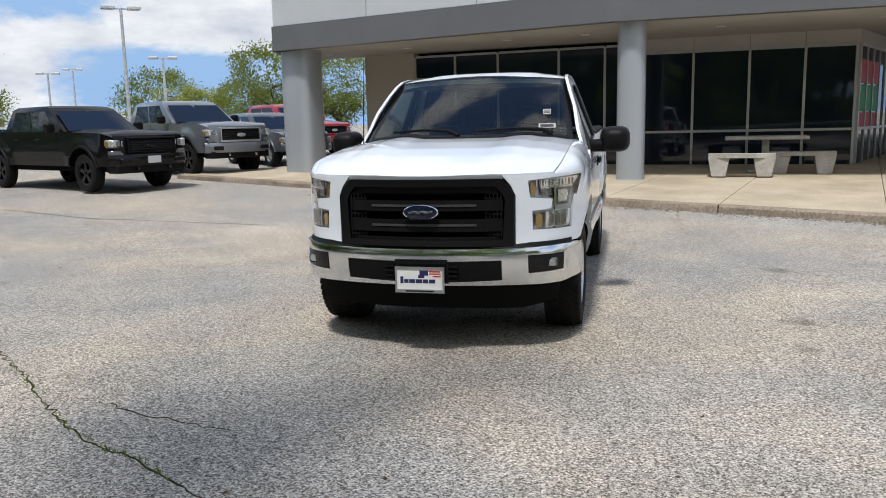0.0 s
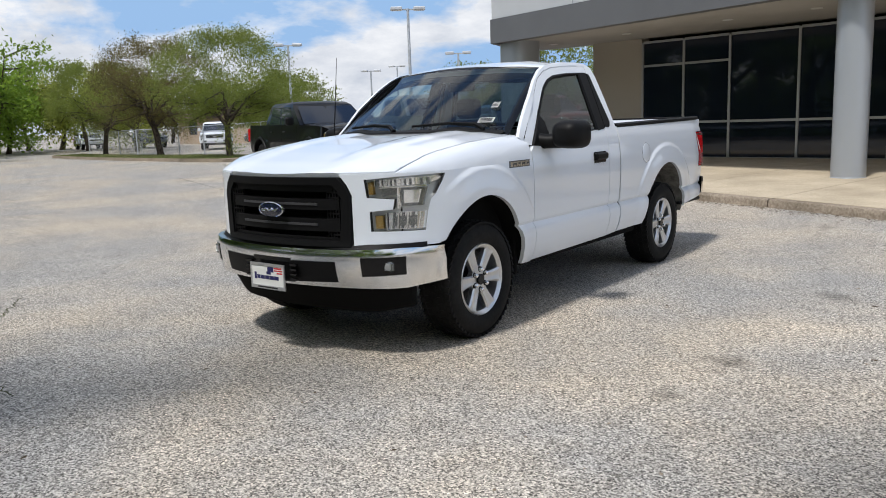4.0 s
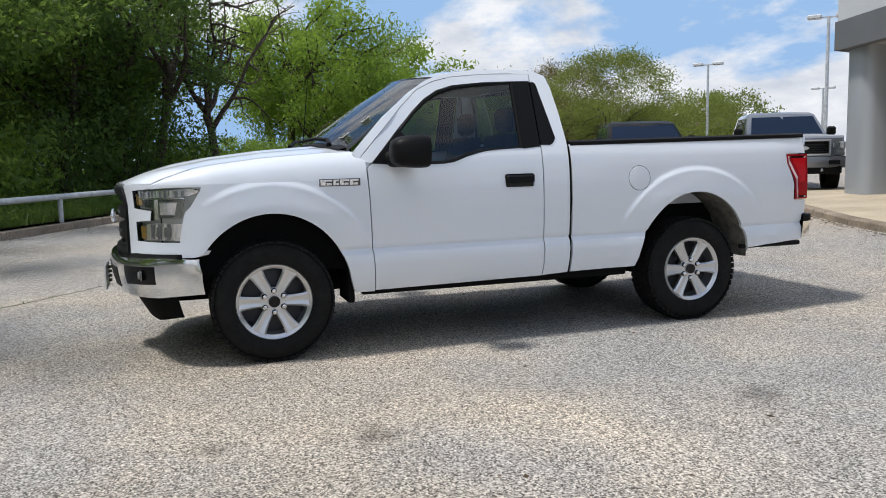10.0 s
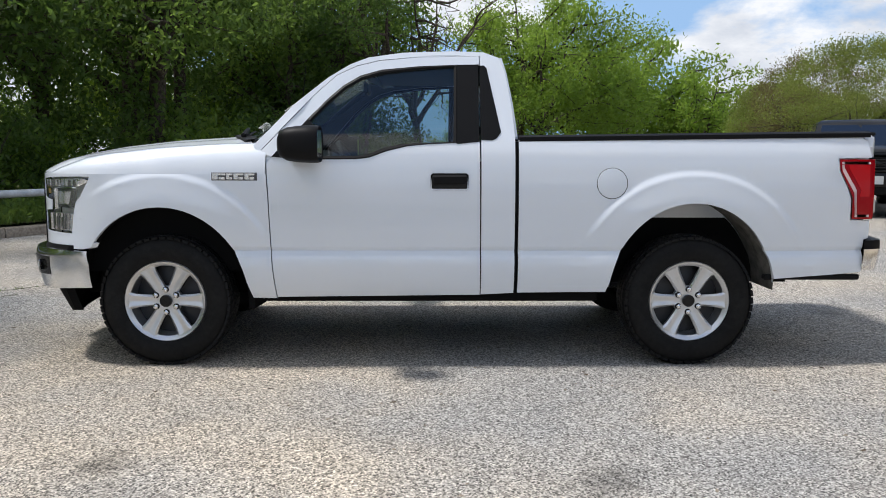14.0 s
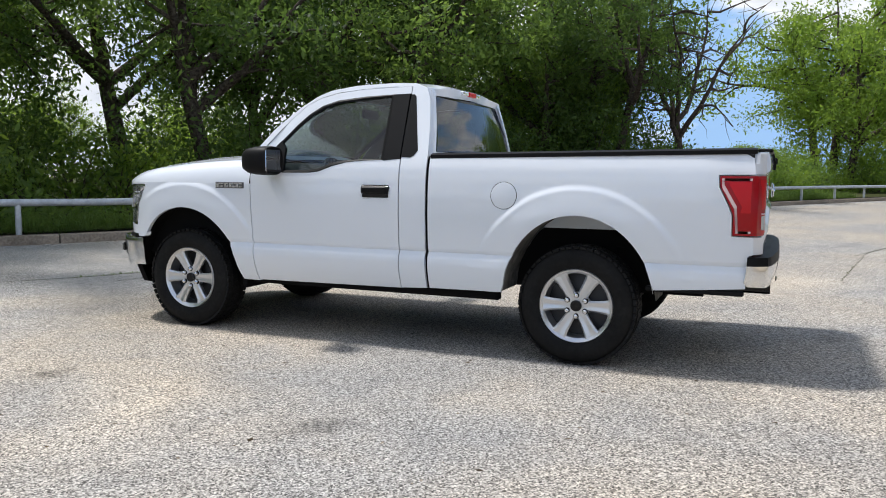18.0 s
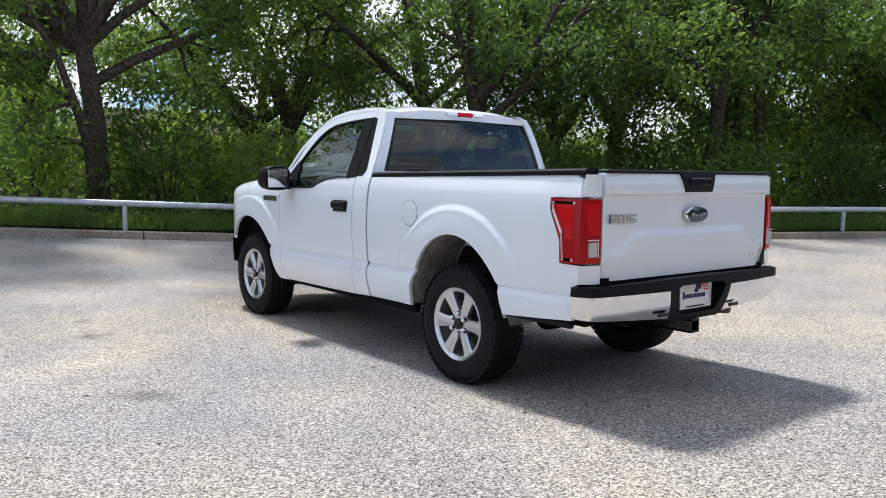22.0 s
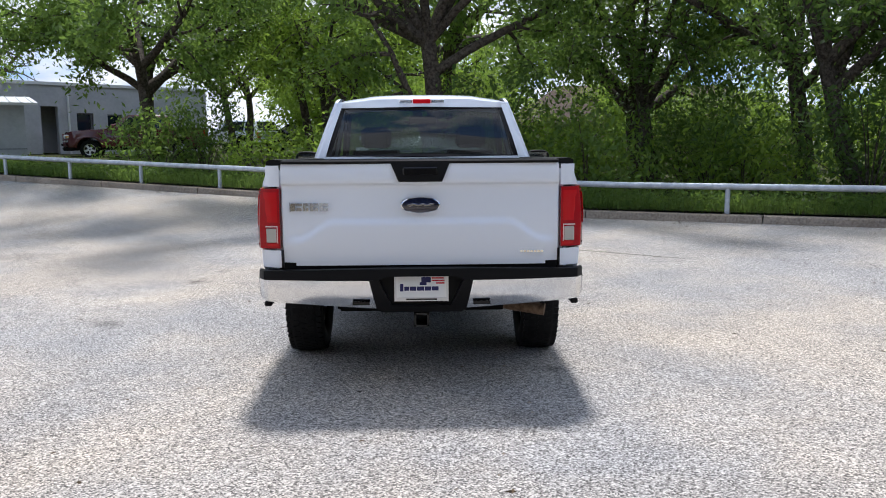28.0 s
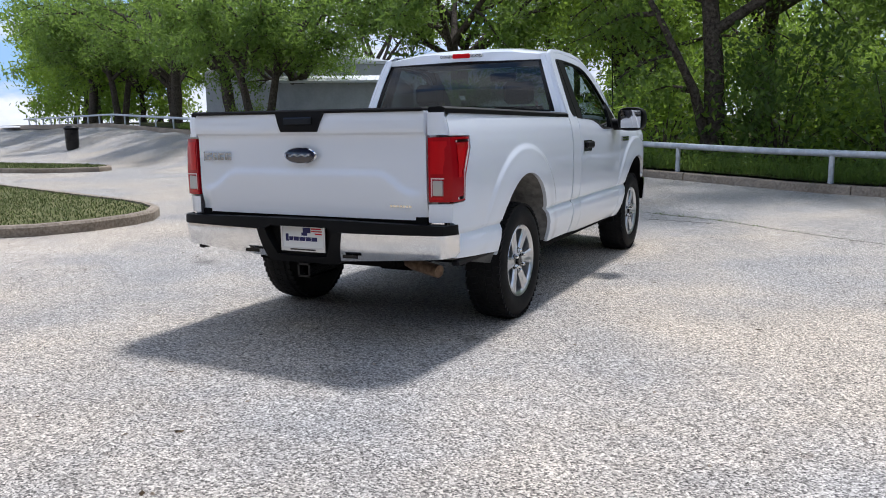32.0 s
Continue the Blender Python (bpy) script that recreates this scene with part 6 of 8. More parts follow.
    part("exhaust_pipe", bm, M["rust"], root, "rusty tan exhaust pipe")
    # dark core that shows in the shut lines
    part("floor_core", boxes((-0.90, 0.90, -0.98, 0.40, 0.46, 0.66)), M["under"], root)
    part("engine_core", boxes((-0.80, 0.80, -2.2, -1.05, 0.55, 1.02)), M["under"], root)
    part("bulkhead_core", boxes((-0.83, 0.83, -1.04, -0.97, 0.6, 1.22)), M["under"], root)
    for s in (-1, 1):
        part("door_core", boxes((s * 0.86, s * 0.915, -0.96, 0.515, 0.62, 1.20)), M["under"], root)
        part("pillar_core", boxes((s * 0.85, s * 0.90, 0.42, 0.62, 0.5, 1.30)), M["under"], root)

    # ---- cab interior ----
    cab = part("cab_interior", boxes((-0.84, 0.84, -0.95, 0.38, 0.60, 0.68), (-0.70, 0.70, -0.33, 0.40, 1.80, 1.815)), M["dash"], root)
    part("headliner", boxes((-0.69, 0.69, -0.36, 0.41, 1.782, 1.80)), M["linen"], cab)
    bm = bmesh.new()
    loft(bm, [[Vector((x, y, z)) for y, z in ((-1.15, 1.20), (-1.10, 1.30), (-0.80, 1.285), (-0.66, 1.22), (-0.66, 0.95), (-1.0, 0.9))] for x in (-0.82, -0.4, 0.4, 0.82)])
    part("dashboard", bm, M["dash"], cab, "dark grey dashboard")
    bm = bmesh.new()
    ringm = Matrix.Translation((0.38, -0.50, 1.16)) @ Matrix.Rotation(radians(-64), 4, "X")
    pts = [ringm @ Vector((0.185 * math.cos(a), 0.185 * math.sin(a), 0)) for a in (2 * math.pi * k / 28 for k in range(29))]
    tube(bm, pts, 0.016, 8)
    for a in (0, math.pi, -math.pi / 2):
        tube(bm, [ringm @ Vector((0, 0, -0.02)), ringm @ Vector((0.18 * math.cos(a), 0.18 * math.sin(a), 0))], 0.018, 6)
    tube(bm, [ringm @ Vector((0, 0, -0.25)), ringm @ Vector((0, 0, 0.0))], [0.04, 0.06], 10)
    part("steering_wheel", bm, M["dash"], cab, "black steering wheel")
    for x in (-0.42, 0.40):
        bm = bmesh.new()
        loft(bm, [[Vector((x + s_ * w, y + d, z)) for s_, d in ((-1, 0), (-0.9, -0.06), (0.9, -0.06), (1, 0), (0.9, 0.08), (-0.9, 0.08))] for y, z, w in ((0.10, 0.85, 0.25), (0.16, 1.05, 0.26), (0.22, 1.28, 0.25), (0.25, 1.42, 0.20))])
        so = part("seat_back", bm, M["seat"], cab, "dark grey cloth seat back")
        part("seat_cushion", boxes((x - 0.26, x + 0.26, -0.42, 0.12, 0.76, 0.92), bevel=0.05), M["seat"], cab)
        part("head_restraint", boxes((x - 0.13, x + 0.13, 0.22, 0.31, 1.44, 1.62), bevel=0.035), M["seat"], cab)
    part("centre_console", boxes((-0.15, 0.13, -0.40, 0.20, 0.76, 1.12), bevel=0.04), M["seat"], cab)
    part("rear_view_mirror", boxes((-0.13, 0.13, -0.44, -0.41, 1.66, 1.735), bevel=0.012), K, cab)
    # stickers on the windscreen, wipers, aerial
    n_ = (ws[1][6] - ws[0][6]).normalized()
    up = (ws[3][7] - ws[2][7]).normalized()
    acr = Vector((1, 0.05, 0)).normalized()
    base = ws[1][7].lerp(ws[1][8], 0.2) + Vector((0, -0.012, 0.01))
    for o, w, h in ((base, 0.13, 0.06), (base + up * 0.19 + acr * 0.0, 0.06, 0.07)):
        bm = bmesh.new()
        bm.faces.new([bm.verts.new(o + acr * a_ + up * b_) for a_, b_ in ((-w / 2, -h / 2), (w / 2, -h / 2), (w / 2, h / 2), (-w / 2, h / 2))])
        bmesh.ops.solidify(bm, geom=bm.faces[:], thickness=0.001)
        st = part("price_sticker", bm, M["paper"], wso, "white paper sticker")
        bm = bmesh.new()
        for k in range(3):
            p = o + up * (h * (0.25 - 0.25 * k)) + Vector((0, -0.003, 0.002))
            bm.faces.new([bm.verts.new(p + acr * a_ + up * b_) for a_, b_ in ((-w * 0.4, -0.004), (w * 0.4, -0.004), (w * 0.4, 0.004), (-w * 0.4, 0.004))])
        part("sticker_bars", bm, M["inkblack"], wso)
    for x0, x1 in ((0.68, 0.12), (-0.02, -0.58)):
        bm = bmesh.new()
        wy = lambda x, up: -1.245 + 0.215 * (x / 0.80) ** 2 - 0.035 + up * 1.45
        tube(bm, [(x0, wy(x0, 0.0), 1.362), (x0 - 0.08, wy(x0 - 0.08, 0.03), 1.398), ((x0 + x1) / 2, wy((x0 + x1) / 2, 0.045), 1.41), (x1, wy(x1, 0.028), 1.395)], [0.018, 0.015, 0.012, 0.009], 6)
        part("wiper", bm, K, root, "black wiper arm")
    bm = bmesh.new()
    rows = []
    for x in [-0.80 + 0.1 * k for k in range(17)]:
        yb = -1.245 + 0.215 * (x / 0.80) ** 2
        rows.append([Vector((x, yb - 0.06, hood_z(x, yb - 0.06) + 0.003)), Vector((x, yb - 0.05, hood_z(x, yb - 0.05) + 0.012)), Vector((x, yb + 0.02, hood_z(x, yb) + 0.022)), Vector((x, yb + 0.03, hood_z(x, yb) - 0.02))])
    loft(bm, rows, closed=False)
    part("cowl", bm, K, root, "black plastic cowl under the windscreen")
    bm = bmesh.new()
    tube(bm, [(-0.86, -1.06, 1.29), (-0.86, -0.98, 1.97)], [0.006, 0.002], 6)
    part("aerial", bm, K, root, "thin black whip aerial")
    return root


def wheel(parent, x, y, sx):
    """Tyre with tread blocks, six-spoke alloy rim, nuts and cap."""
    m = Matrix.Translation((x, y, HUB)) @ Matrix.Rotation(radians(90 * sx), 4, "Y")
    bm = bmesh.new()
    R, r, w = 0.387, 0.232, 0.132
    prof = [(r, -w + 0.03), (r + 0.02, -w + 0.012), (0.30, -w), (0.345, -w + 0.008), (0.372, -w + 0.03), (R - 0.002, -w + 0.05), (R, -0.05), (R, 0.05), (R - 0.002, w - 0.05), (0.372, w - 0.03), (0.345, w - 0.008), (0.30, w), (r + 0.02, w - 0.012), (r, w - 0.03)]
    lathe(bm, prof, 64, m, close=True)
    t = part("tyre", bm, M["rubber"], parent, "dusty black all-terrain tyre")
    bm = bmesh.new()
    for k in range(52):
        a = 2 * math.pi * k / 52
        for j, h in enumerate((-0.098, -0.05, 0.0, 0.05, 0.098)):
            rot = m @ Matrix.Rotation(a + (0.06 if j % 2 else 0), 4, "Z") @ Matrix.Translation((R + (0.0 if abs(h) < 0.09 else -0.007), 0, h)) @ Matrix.Rotation(0.25 * (1 if j % 2 else -1), 4, "X")
            box(bm, -0.012, 0.003, -0.019, 0.019, -0.0195, 0.0195, m=rot)
    part("tread", bm, M["rubber"], t)
    bm = bmesh.new()
    lathe(bm, [(0.238, 0.082), (0.243, 0.108), (0.236, 0.117), (0.222, 0.110), (0.211, 0.098), (0.208, 0.05), (0.200, -0.09)], 64, m, cap=False)
    rim = part("rim", bm, M["alloy"], parent, "silver six-spoke alloy rim")
    bm = bmesh.new()
    lathe(bm, [(0.21, 0.0), (0.16, 0.012), (0.0, 0.012)], 40, m)
    part("brake_disc", bm, M["alloydark"], rim)
    for k in range(6):
        a = 2 * math.pi * (k + 0.5) / 6
        q = m @ Matrix.Rotation(a, 4, "Z")
        bm = bmesh.new()
        rows = []
        for rad, wd, top, bot in ((0.05, 0.032, 0.094, 0.05), (0.085, 0.034, 0.096, 0.052), (0.13, 0.037, 0.100, 0.058), (0.17, 0.041, 0.104, 0.062), (0.20, 0.047, 0.107, 0.066), (0.215, 0.060, 0.109, 0.07), (0.228, 0.075, 0.110, 0.07)):
            g_ = 0.005 * smooth(0.05, 0.11, rad)
            rows.append([q @ Vector((rad, e * wd, h)) for e, h in ((-0.9, bot), (0.9, bot), (1, top - 0.010), (0.72, top), (0.5, top), (0.22, top - g_), (-0.22, top - g_), (-0.5, top), (-0.72, top), (-1, top - 0.010))])
        loft(bm, rows)
        part("spoke", bm, M["alloy"], rim)
    bm = bmesh.new()
    lathe(bm, [(0.088, 0.05), (0.088, 0.086), (0.080, 0.094), (0.045, 0.092), (0.0, 0.092)], 40, m)
    part("hub", bm, M["alloy"], rim)
    bm = bmesh.new()
    lathe(bm, [(0.036, 0.09), (0.036, 0.106), (0.03, 0.110), (0.0, 0.110)], 28, m)
    part("hub_cap", bm, M["gloss"], rim, "black centre cap")
    for k in range(6):
        a = 2 * math.pi * k / 6
        bm = bmesh.new()
        lathe(bm, [(0.0145, 0.09), (0.0145, 0.114), (0.007, 0.120), (0.0, 0.120)], 8, m @ Matrix.Translation((0.068 * math.cos(a), 0.068 * math.sin(a), 0.002)))
        part("wheel_nut", bm, M["chrome"], rim)
        # black ring round the nut, painted shade of its recess in the hub
        bm = bmesh.new()
        lathe(bm, [(0.0185, 0.088), (0.0185, 0.0965), (0.012, 0.0965)], 16, m @ Matrix.Translation((0.068 * math.cos(a), 0.068 * math.sin(a), 0.0)))
        part("nut_seat", bm, M["gloss"], rim)


truck = pickup()
for sx in (-1, 1):
    for yy in (AXF, AXR):
        wheel(truck, sx * 0.815, yy, sx)

# ---- parked vehicles ----
def vehicle(name, label, category, paint, m, wb=3.7, hw=0.98, wr=0.40, front=0.95, rear=1.15, lift=0.0, belt=1.27, roof=1.90, hood=1.16, cab=2.75, box_back=True, plate=False, rim="gloss", trim="blackplastic", group="parked vehicles"):
    """A parked pickup (box_back) or wagon: sides with arches, hood, cab, glass, lamps, bumpers, wheels."""
    root = thing(name, (0, 0, 0), label, category, group)
    P, K, G = M[paint], M[trim], M["shopglass"]
    yf, yr, af, ar = -wb / 2 - front, wb / 2 + rear, -wb / 2, wb / 2
    z0 = wr + 0.10 + lift
    cowl = af + 0.62
    tail = cowl + cab if box_back else yr - 0.06
    zw = wr

    def X(y, z):
        x = hw * interp(z, ((z0 - 0.1, 0.93), (z0 + 0.12, 0.985), (belt - 0.35, 1.0), (belt, 0.965), (belt + 0.08, 0.93)))
        for c in (af, ar):
            r = math.hypot(y - c, z - zw - 0.02)
            x += 0.03 * smooth(wr + 0.32, wr + 0.26, r)
        x -= 0.13 * smooth(yf + 0.34, yf, y) ** 2 + 0.06 * smooth(yr - 0.25, yr, y)
        return x

    def top(y):
        zt = interp(y, ((yf, hood - 0.10), (yf + 0.06, hood - 0.03), (yf + 0.25, hood + 0.01), (yf + 0.5, hood + 0.02), (cowl, belt), (tail, belt + 0.02), (yr, belt + 0.03)))
        return zt

    ra = wr + 0.11
    ys = [yf + (yr - yf) * i / 24 for i in range(25)]
    out = [(y, top(y)) for y in ys]
    out += [(yr, z0 + 0.12), (yr - 0.15, z0)]
    out += arch(ar, zw + 0.02, ra, ra, z0, 14)[::-1]
    out += arch(af, zw + 0.02, ra, ra, z0, 14)[::-1]
    out += [(yf + 0.12, z0), (yf, z0 + 0.16)]
    for mir in (False, True):
        sx = -1 if mir else 1
        body = part("body_side", panel(out, lambda y, z: Vector((X(y, z), y, z)), 0.09, (-0.05, 0, 0), mir), P, root, angle=30)
        for yy, ww in ((cowl + 0.30, 0.012), (cowl + 1.35, 0.012), (cowl + min(cab - 0.25, 2.35), 0.012)):
            bm = bmesh.new()
            loft(bm, [[Vector((sx * (X(yy, z) + dx), yy + dy, z)) for dx, dy in ((0.002, -ww / 2), (0.002, ww / 2), (-0.02, ww / 2), (-0.02, -ww / 2))] for z in (z0 + 0.03, (z0 + belt) / 2, belt - 0.01)])
            part("door_gap", bm, M["under"], body)
        for yy in (cowl + 1.18, cowl + 2.15):
            part("door_handle", boxes((sx * (X(yy, belt - 0.16) - 0.01), sx * (X(yy, belt - 0.16) + 0.025), yy - 0.1, yy + 0.1, belt - 0.18, belt - 0.145), bevel=0.008), K, body)
        for c in (af, ar):
            bm = bmesh.new()
            pts = arch(c, zw + 0.02, ra + 0.01, ra + 0.01, z0 - 0.02, 14)
            loft(bm, [[Vector((sx * (X(y, z) + dx), y, z)) for y, z in pts] for dx in (-0.03, -0.32)], closed=False)
            part("wheel_liner", bm, M["under"], root)
            mm = Matrix.Translation((sx * (hw - 0.14), c, zw)) @ Matrix.Rotation(radians(90 * sx), 4, "Y")
            bm = bmesh.new()
            lathe(bm, [(wr * 0.6, -0.13), (wr * 0.86, -0.135), (wr * 0.96, -0.11), (wr, -0.06), (wr, 0.06), (wr * 0.96, 0.11), (wr * 0.86, 0.135), (wr * 0.6, 0.12)], 36, mm, close=True)
            ty = part("tyre", bm, M["rubber"], root)
            bm = bmesh.new()
            lathe(bm, [(wr * 0.61, 0.115), (wr * 0.55, 0.10), (wr * 0.53, 0.0)], 36, mm, cap=False)
            for k in range(5):
                q = mm @ Matrix.Rotation(2 * math.pi * k / 5, 4, "Z")
                loft(bm, [[q @ Vector((rad, e * w, h)) for e, h in ((-1, 0.04), (1, 0.04), (1, 0.095), (-1, 0.095))] for rad, w in ((0.03, 0.045), (wr * 0.3, 0.035), (wr * 0.56, 0.05))])
            part("rim", bm, M[rim], root)
            bm = bmesh.new()
            lathe(bm, [(wr * 0.53, 0.02), (0, 0.02)], 24, mm)
            part("brake_disc", bm, M["alloydark"], root)
        part("door_mirror", boxes((sx * (hw + 0.02), sx * (hw + 0.22), cowl + 0.30, cowl + 0.48, belt + 0.0, belt + 0.21), bevel=0.04), P if rim == "alloy" else K, root)
        # lamps: an upper lamp over a slim lower one, black arch mouldings
        h_ = part("headlight", boxes((sx * (hw - 0.42), sx * (hw - 0.055), yf - 0.045, yf + 0.22, hood - 0.30, hood - 0.13), bevel=0.02), M["lampback"], root)
        for x0, x1, mt in ((0.40, 0.30, "clear"), (0.28, 0.19, "lampdark"), (0.17, 0.10, "clear")):
            part("lamp_bowl", boxes((sx * (hw - x0), sx * (hw - x1), yf - 0.055, yf - 0.03, hood - 0.275, hood - 0.155), bevel=0.008), M[mt], h_)
        part("turn_signal", boxes((sx * (hw - 0.085), sx * (hw - 0.045), yf + 0.02, yf + 0.20, hood - 0.27, hood - 0.17), bevel=0.01), M["amber"], h_)
        if box_back:
            part("lower_lamp", boxes((sx * (hw - 0.38), sx * (hw - 0.075), yf - 0.05, yf + 0.12, hood - 0.46, hood - 0.36), bevel=0.015), M["lampdark"], root)
            part("fog_lamp_bezel", boxes((sx * (hw - 0.44), sx * (hw - 0.20), yf - 0.185, yf - 0.10, z0 + 0.06, z0 + 0.16), bevel=0.012), M["gloss"], root)
            part("tow_hook", boxes((sx * 0.36, sx * 0.42, yf - 0.20, yf - 0.10, z0 - 0.09, z0 - 0.03), bevel=0.01), M["chrome"] if paint == "silverpaint" else M["gloss"], root)
        for c in (af, ar):
            bm = bmesh.new()
            rings = []
            for k, dx in ((0.012, 0.0), (0.006, 0.028), (0.050, 0.030), (0.062, 0.0)):
                pts = arch(c, zw + 0.02, ra + k - 0.012, ra + k - 0.012, z0 - 0.02, 16)
                rings.append([Vector((sx * (X(y, z) + dx), y, z)) for y, z in pts])
            loft(bm, rings, closed=False)
            part("arch_moulding", bm, P if rim == "alloy" else K, root)
        part("tail_lamp", boxes((sx * (hw - 0.17), sx * (hw - 0.02), yr - 0.16, yr + 0.012, belt - 0.42, belt - 0.06), bevel=0.01), M["red"], root)
    # front face, hood, bed or tail
    bm = bmesh.new()
    loft(bm, [[Vector((x, yf - 0.10 * (1 - (abs(x) / hw) ** 2) + dy, z)) for x in [-hw * 0.86 + hw * 1.72 * i / 8 for i in range(9)]] for z, dy in ((z0 + 0.10, 0.03), (z0 + 0.3, 0.0), (hood - 0.12, 0.0), (hood - 0.05, 0.03), (hood - 0.01, 0.10))], closed=False)
    part("front_face", bm, P, root)
    gob = part("grille", boxes((-hw * 0.56, hw * 0.56, yf - 0.13, yf + 0.02, z0 + 0.28, hood - 0.11), bevel=0.04), K, root)
    for k in range(4):
        z = z0 + 0.34 + k * (hood - z0 - 0.5) / 4
        part("grille_bar", boxes((-hw * 0.58, hw * 0.58, yf - 0.145, yf - 0.12, z, z + 0.025)), M["gloss"], gob)
    if box_back:
        for x0, x1, za, zb_ in ((-0.60, 0.60, hood - 0.125, hood - 0.085), (-0.60, 0.60, z0 + 0.26, z0 + 0.31), (-0.60, -0.555, z0 + 0.31, hood - 0.125), (0.555, 0.60, z0 + 0.31, hood - 0.125)):
            part("grille_surround", boxes((hw * x0, hw * x1, yf - 0.15, yf - 0.02, za, zb_), bevel=0.012), M["alloy"] if paint == "silverpaint" else P, gob)
        bm = bmesh.new()
        loft(bm, [[Vector((0.13 * math.cos(a) * k, yf - 0.15 - h, (z0 + hood) / 2 + 0.08 + 0.05 * math.sin(a) * k)) for a in (2 * math.pi * j / 24 for j in range(24))] for k, h in ((1, 0), (0.9, 0.012), (0.4, 0.015))])
        part("emblem", bm, M["alloy"] if paint != "blackpaint" else M["gloss"], gob)
        part("valance", boxes((-hw * 0.86, hw * 0.86, yf - 0.10, yf + 0.30, z0 - 0.15, z0 + 0.03), bevel=0.03), K, root, "black lower valance")
    bm = bmesh.new()
    loft(bm, [[Vector((x * hw, yf - 0.18 + 0.22 * abs(x) ** 4 + dy, z)) for x in [-0.97 + 1.94 * i / 16 for i in range(17)]] for z, dy in ((z0 - 0.02, 0.10), (z0, 0.02), (z0 + 0.10, 0.0), (z0 + 0.20, 0.0), (z0 + 0.245, 0.03), (z0 + 0.25, 0.16))], closed=False)
    part("front_bumper", bm, P if paint != "blackpaint" else M["gloss"], root, angle=40)
    if plate:
        part("plate", boxes((-0.155, 0.155, yf - 0.20, yf - 0.185, z0 + 0.05, z0 + 0.20)), M["greypanel"], root)
    bm = bmesh.new()
    hs = [yf + 0.02 + (cowl + 0.1 - yf) * i / 8 for i in range(9)]
    loft(bm, [[Vector((x * (X(y, top(y)) + 0.004), y, top(y) + 0.035 * (1 - x * x) + 0.015 * smooth(0.6, 0.5, abs(x)))) for x in (-1, -0.8, -0.6, -0.45, 0, 0.45, 0.6, 0.8, 1)] for y in hs], closed=False)
    part("hood", bm, P, root, angle=40)
    rw = hw * 0.79
    r0, r1 = cowl + 0.85, tail - (0.22 if box_back else 0.35)
    bw = X((cowl + tail) / 2, belt)
    ring = lambda z, y0, y1, w, c: [Vector(p) for p in ((w, y0 + c, z), (w, y1 - c, z), (w - c, y1, z), (-w + c, y1, z), (-w, y1 - c, z), (-w, y0 + c, z), (-w * 0.6, y0 + c * 0.2, z), (0, y0 - c * 0.3, z), (w * 0.6, y0 + c * 0.2, z))]
    bm = bmesh.new()
    loft(bm, [ring(belt - 0.03, cowl, tail, bw, 0.05), ring(roof - 0.09, r0 - 0.08, r1 + 0.04, rw + 0.03, 0.10), ring(roof - 0.02, r0 + 0.06, r1 - 0.05, rw - 0.05, 0.12), ring(roof, r0 + 0.25, r1 - 0.2, rw - 0.25, 0.1)])
    cab_ = part("cab", bm, P, root, angle=35)
    zb, zt = belt + 0.03, roof - 0.13
    f = lambda z: (z - belt + 0.03) / (roof - 0.09 - belt + 0.03)
    for sx in (-1, 1):
        cuts = [0.16, 0.50, 0.53, 0.86] if box_back else [0.12, 0.40, 0.43, 0.68, 0.71, 0.93]
        for a_, b_ in zip(cuts[::2], cuts[1::2]):
            def pt(u, z):
                t = f(z)
                ya, yb = cowl + (r0 - 0.08 - cowl) * t, tail + (r1 + 0.04 - tail) * t
                return Vector((sx * (bw + (rw + 0.03 - bw) * t + 0.006), ya + (yb - ya) * u, z))
            bm = bmesh.new()
            loft(bm, [[p, q, q + Vector((-0.02 * sx, 0, 0)), p + Vector((-0.02 * sx, 0, 0))] for p, q in ((pt(a_, zb), pt(b_, zb)), (pt(a_, zt), pt(b_, zt)))])
            part("side_window", bm, G, cab_)
    for nm, yb, yt in (("windscreen", cowl, r0 - 0.08), ("rear_window", tail, r1 + 0.04)):
        sgn = -1 if nm == "windscreen" else 1
        bm = bmesh.new()
        rows = []
        for z in (zb, (zb + zt) / 2, zt):
            t = f(z)
            w = (bw + (rw + 0.03 - bw) * t) * 0.90
            yy = yb + (yt - yb) * t
            rows.append([Vector((x * w, yy + sgn * (0.012 + (0.015 if sgn < 0 else 0) * (1 - x * x)), z)) for x in (-1, -0.6, 0, 0.6, 1)])
        loft(bm, rows, closed=False)
        part(nm, bm, G, cab_)
    if box_back:
        part("bed_floor", boxes((-hw * 0.9, hw * 0.9, tail, yr - 0.03, belt - 0.45, belt - 0.40)), M["under"], root)
        part("tailgate", boxes((-hw * 0.86, hw * 0.86, yr - 0.08, yr, z0 + 0.2, belt + 0.03), bevel=0.01), P, root)
    else:
        part("tail_door", boxes((-hw * 0.86, hw * 0.86, yr - 0.06, yr, z0 + 0.1, belt), bevel=0.02), P, root)
    part("rear_bumper", boxes((-hw * 0.92, hw * 0.92, yr - 0.12, yr + 0.10, z0 + 0.02, z0 + 0.2), bevel=0.03), M["greypanel"] if box_back else P, root)
    part("underbody", boxes((-hw * 0.8, hw * 0.8, yf + 0.15, yr - 0.1, z0 - 0.12, z0 + 0.3)), M["under"], root)
    root.matrix_basis = m
    return root


def at_(x, y, deg, dz=0.0):
    return Matrix.Translation((x, y, ground_z(x, y) + dz)) @ Matrix.Rotation(radians(deg), 4, "Z")


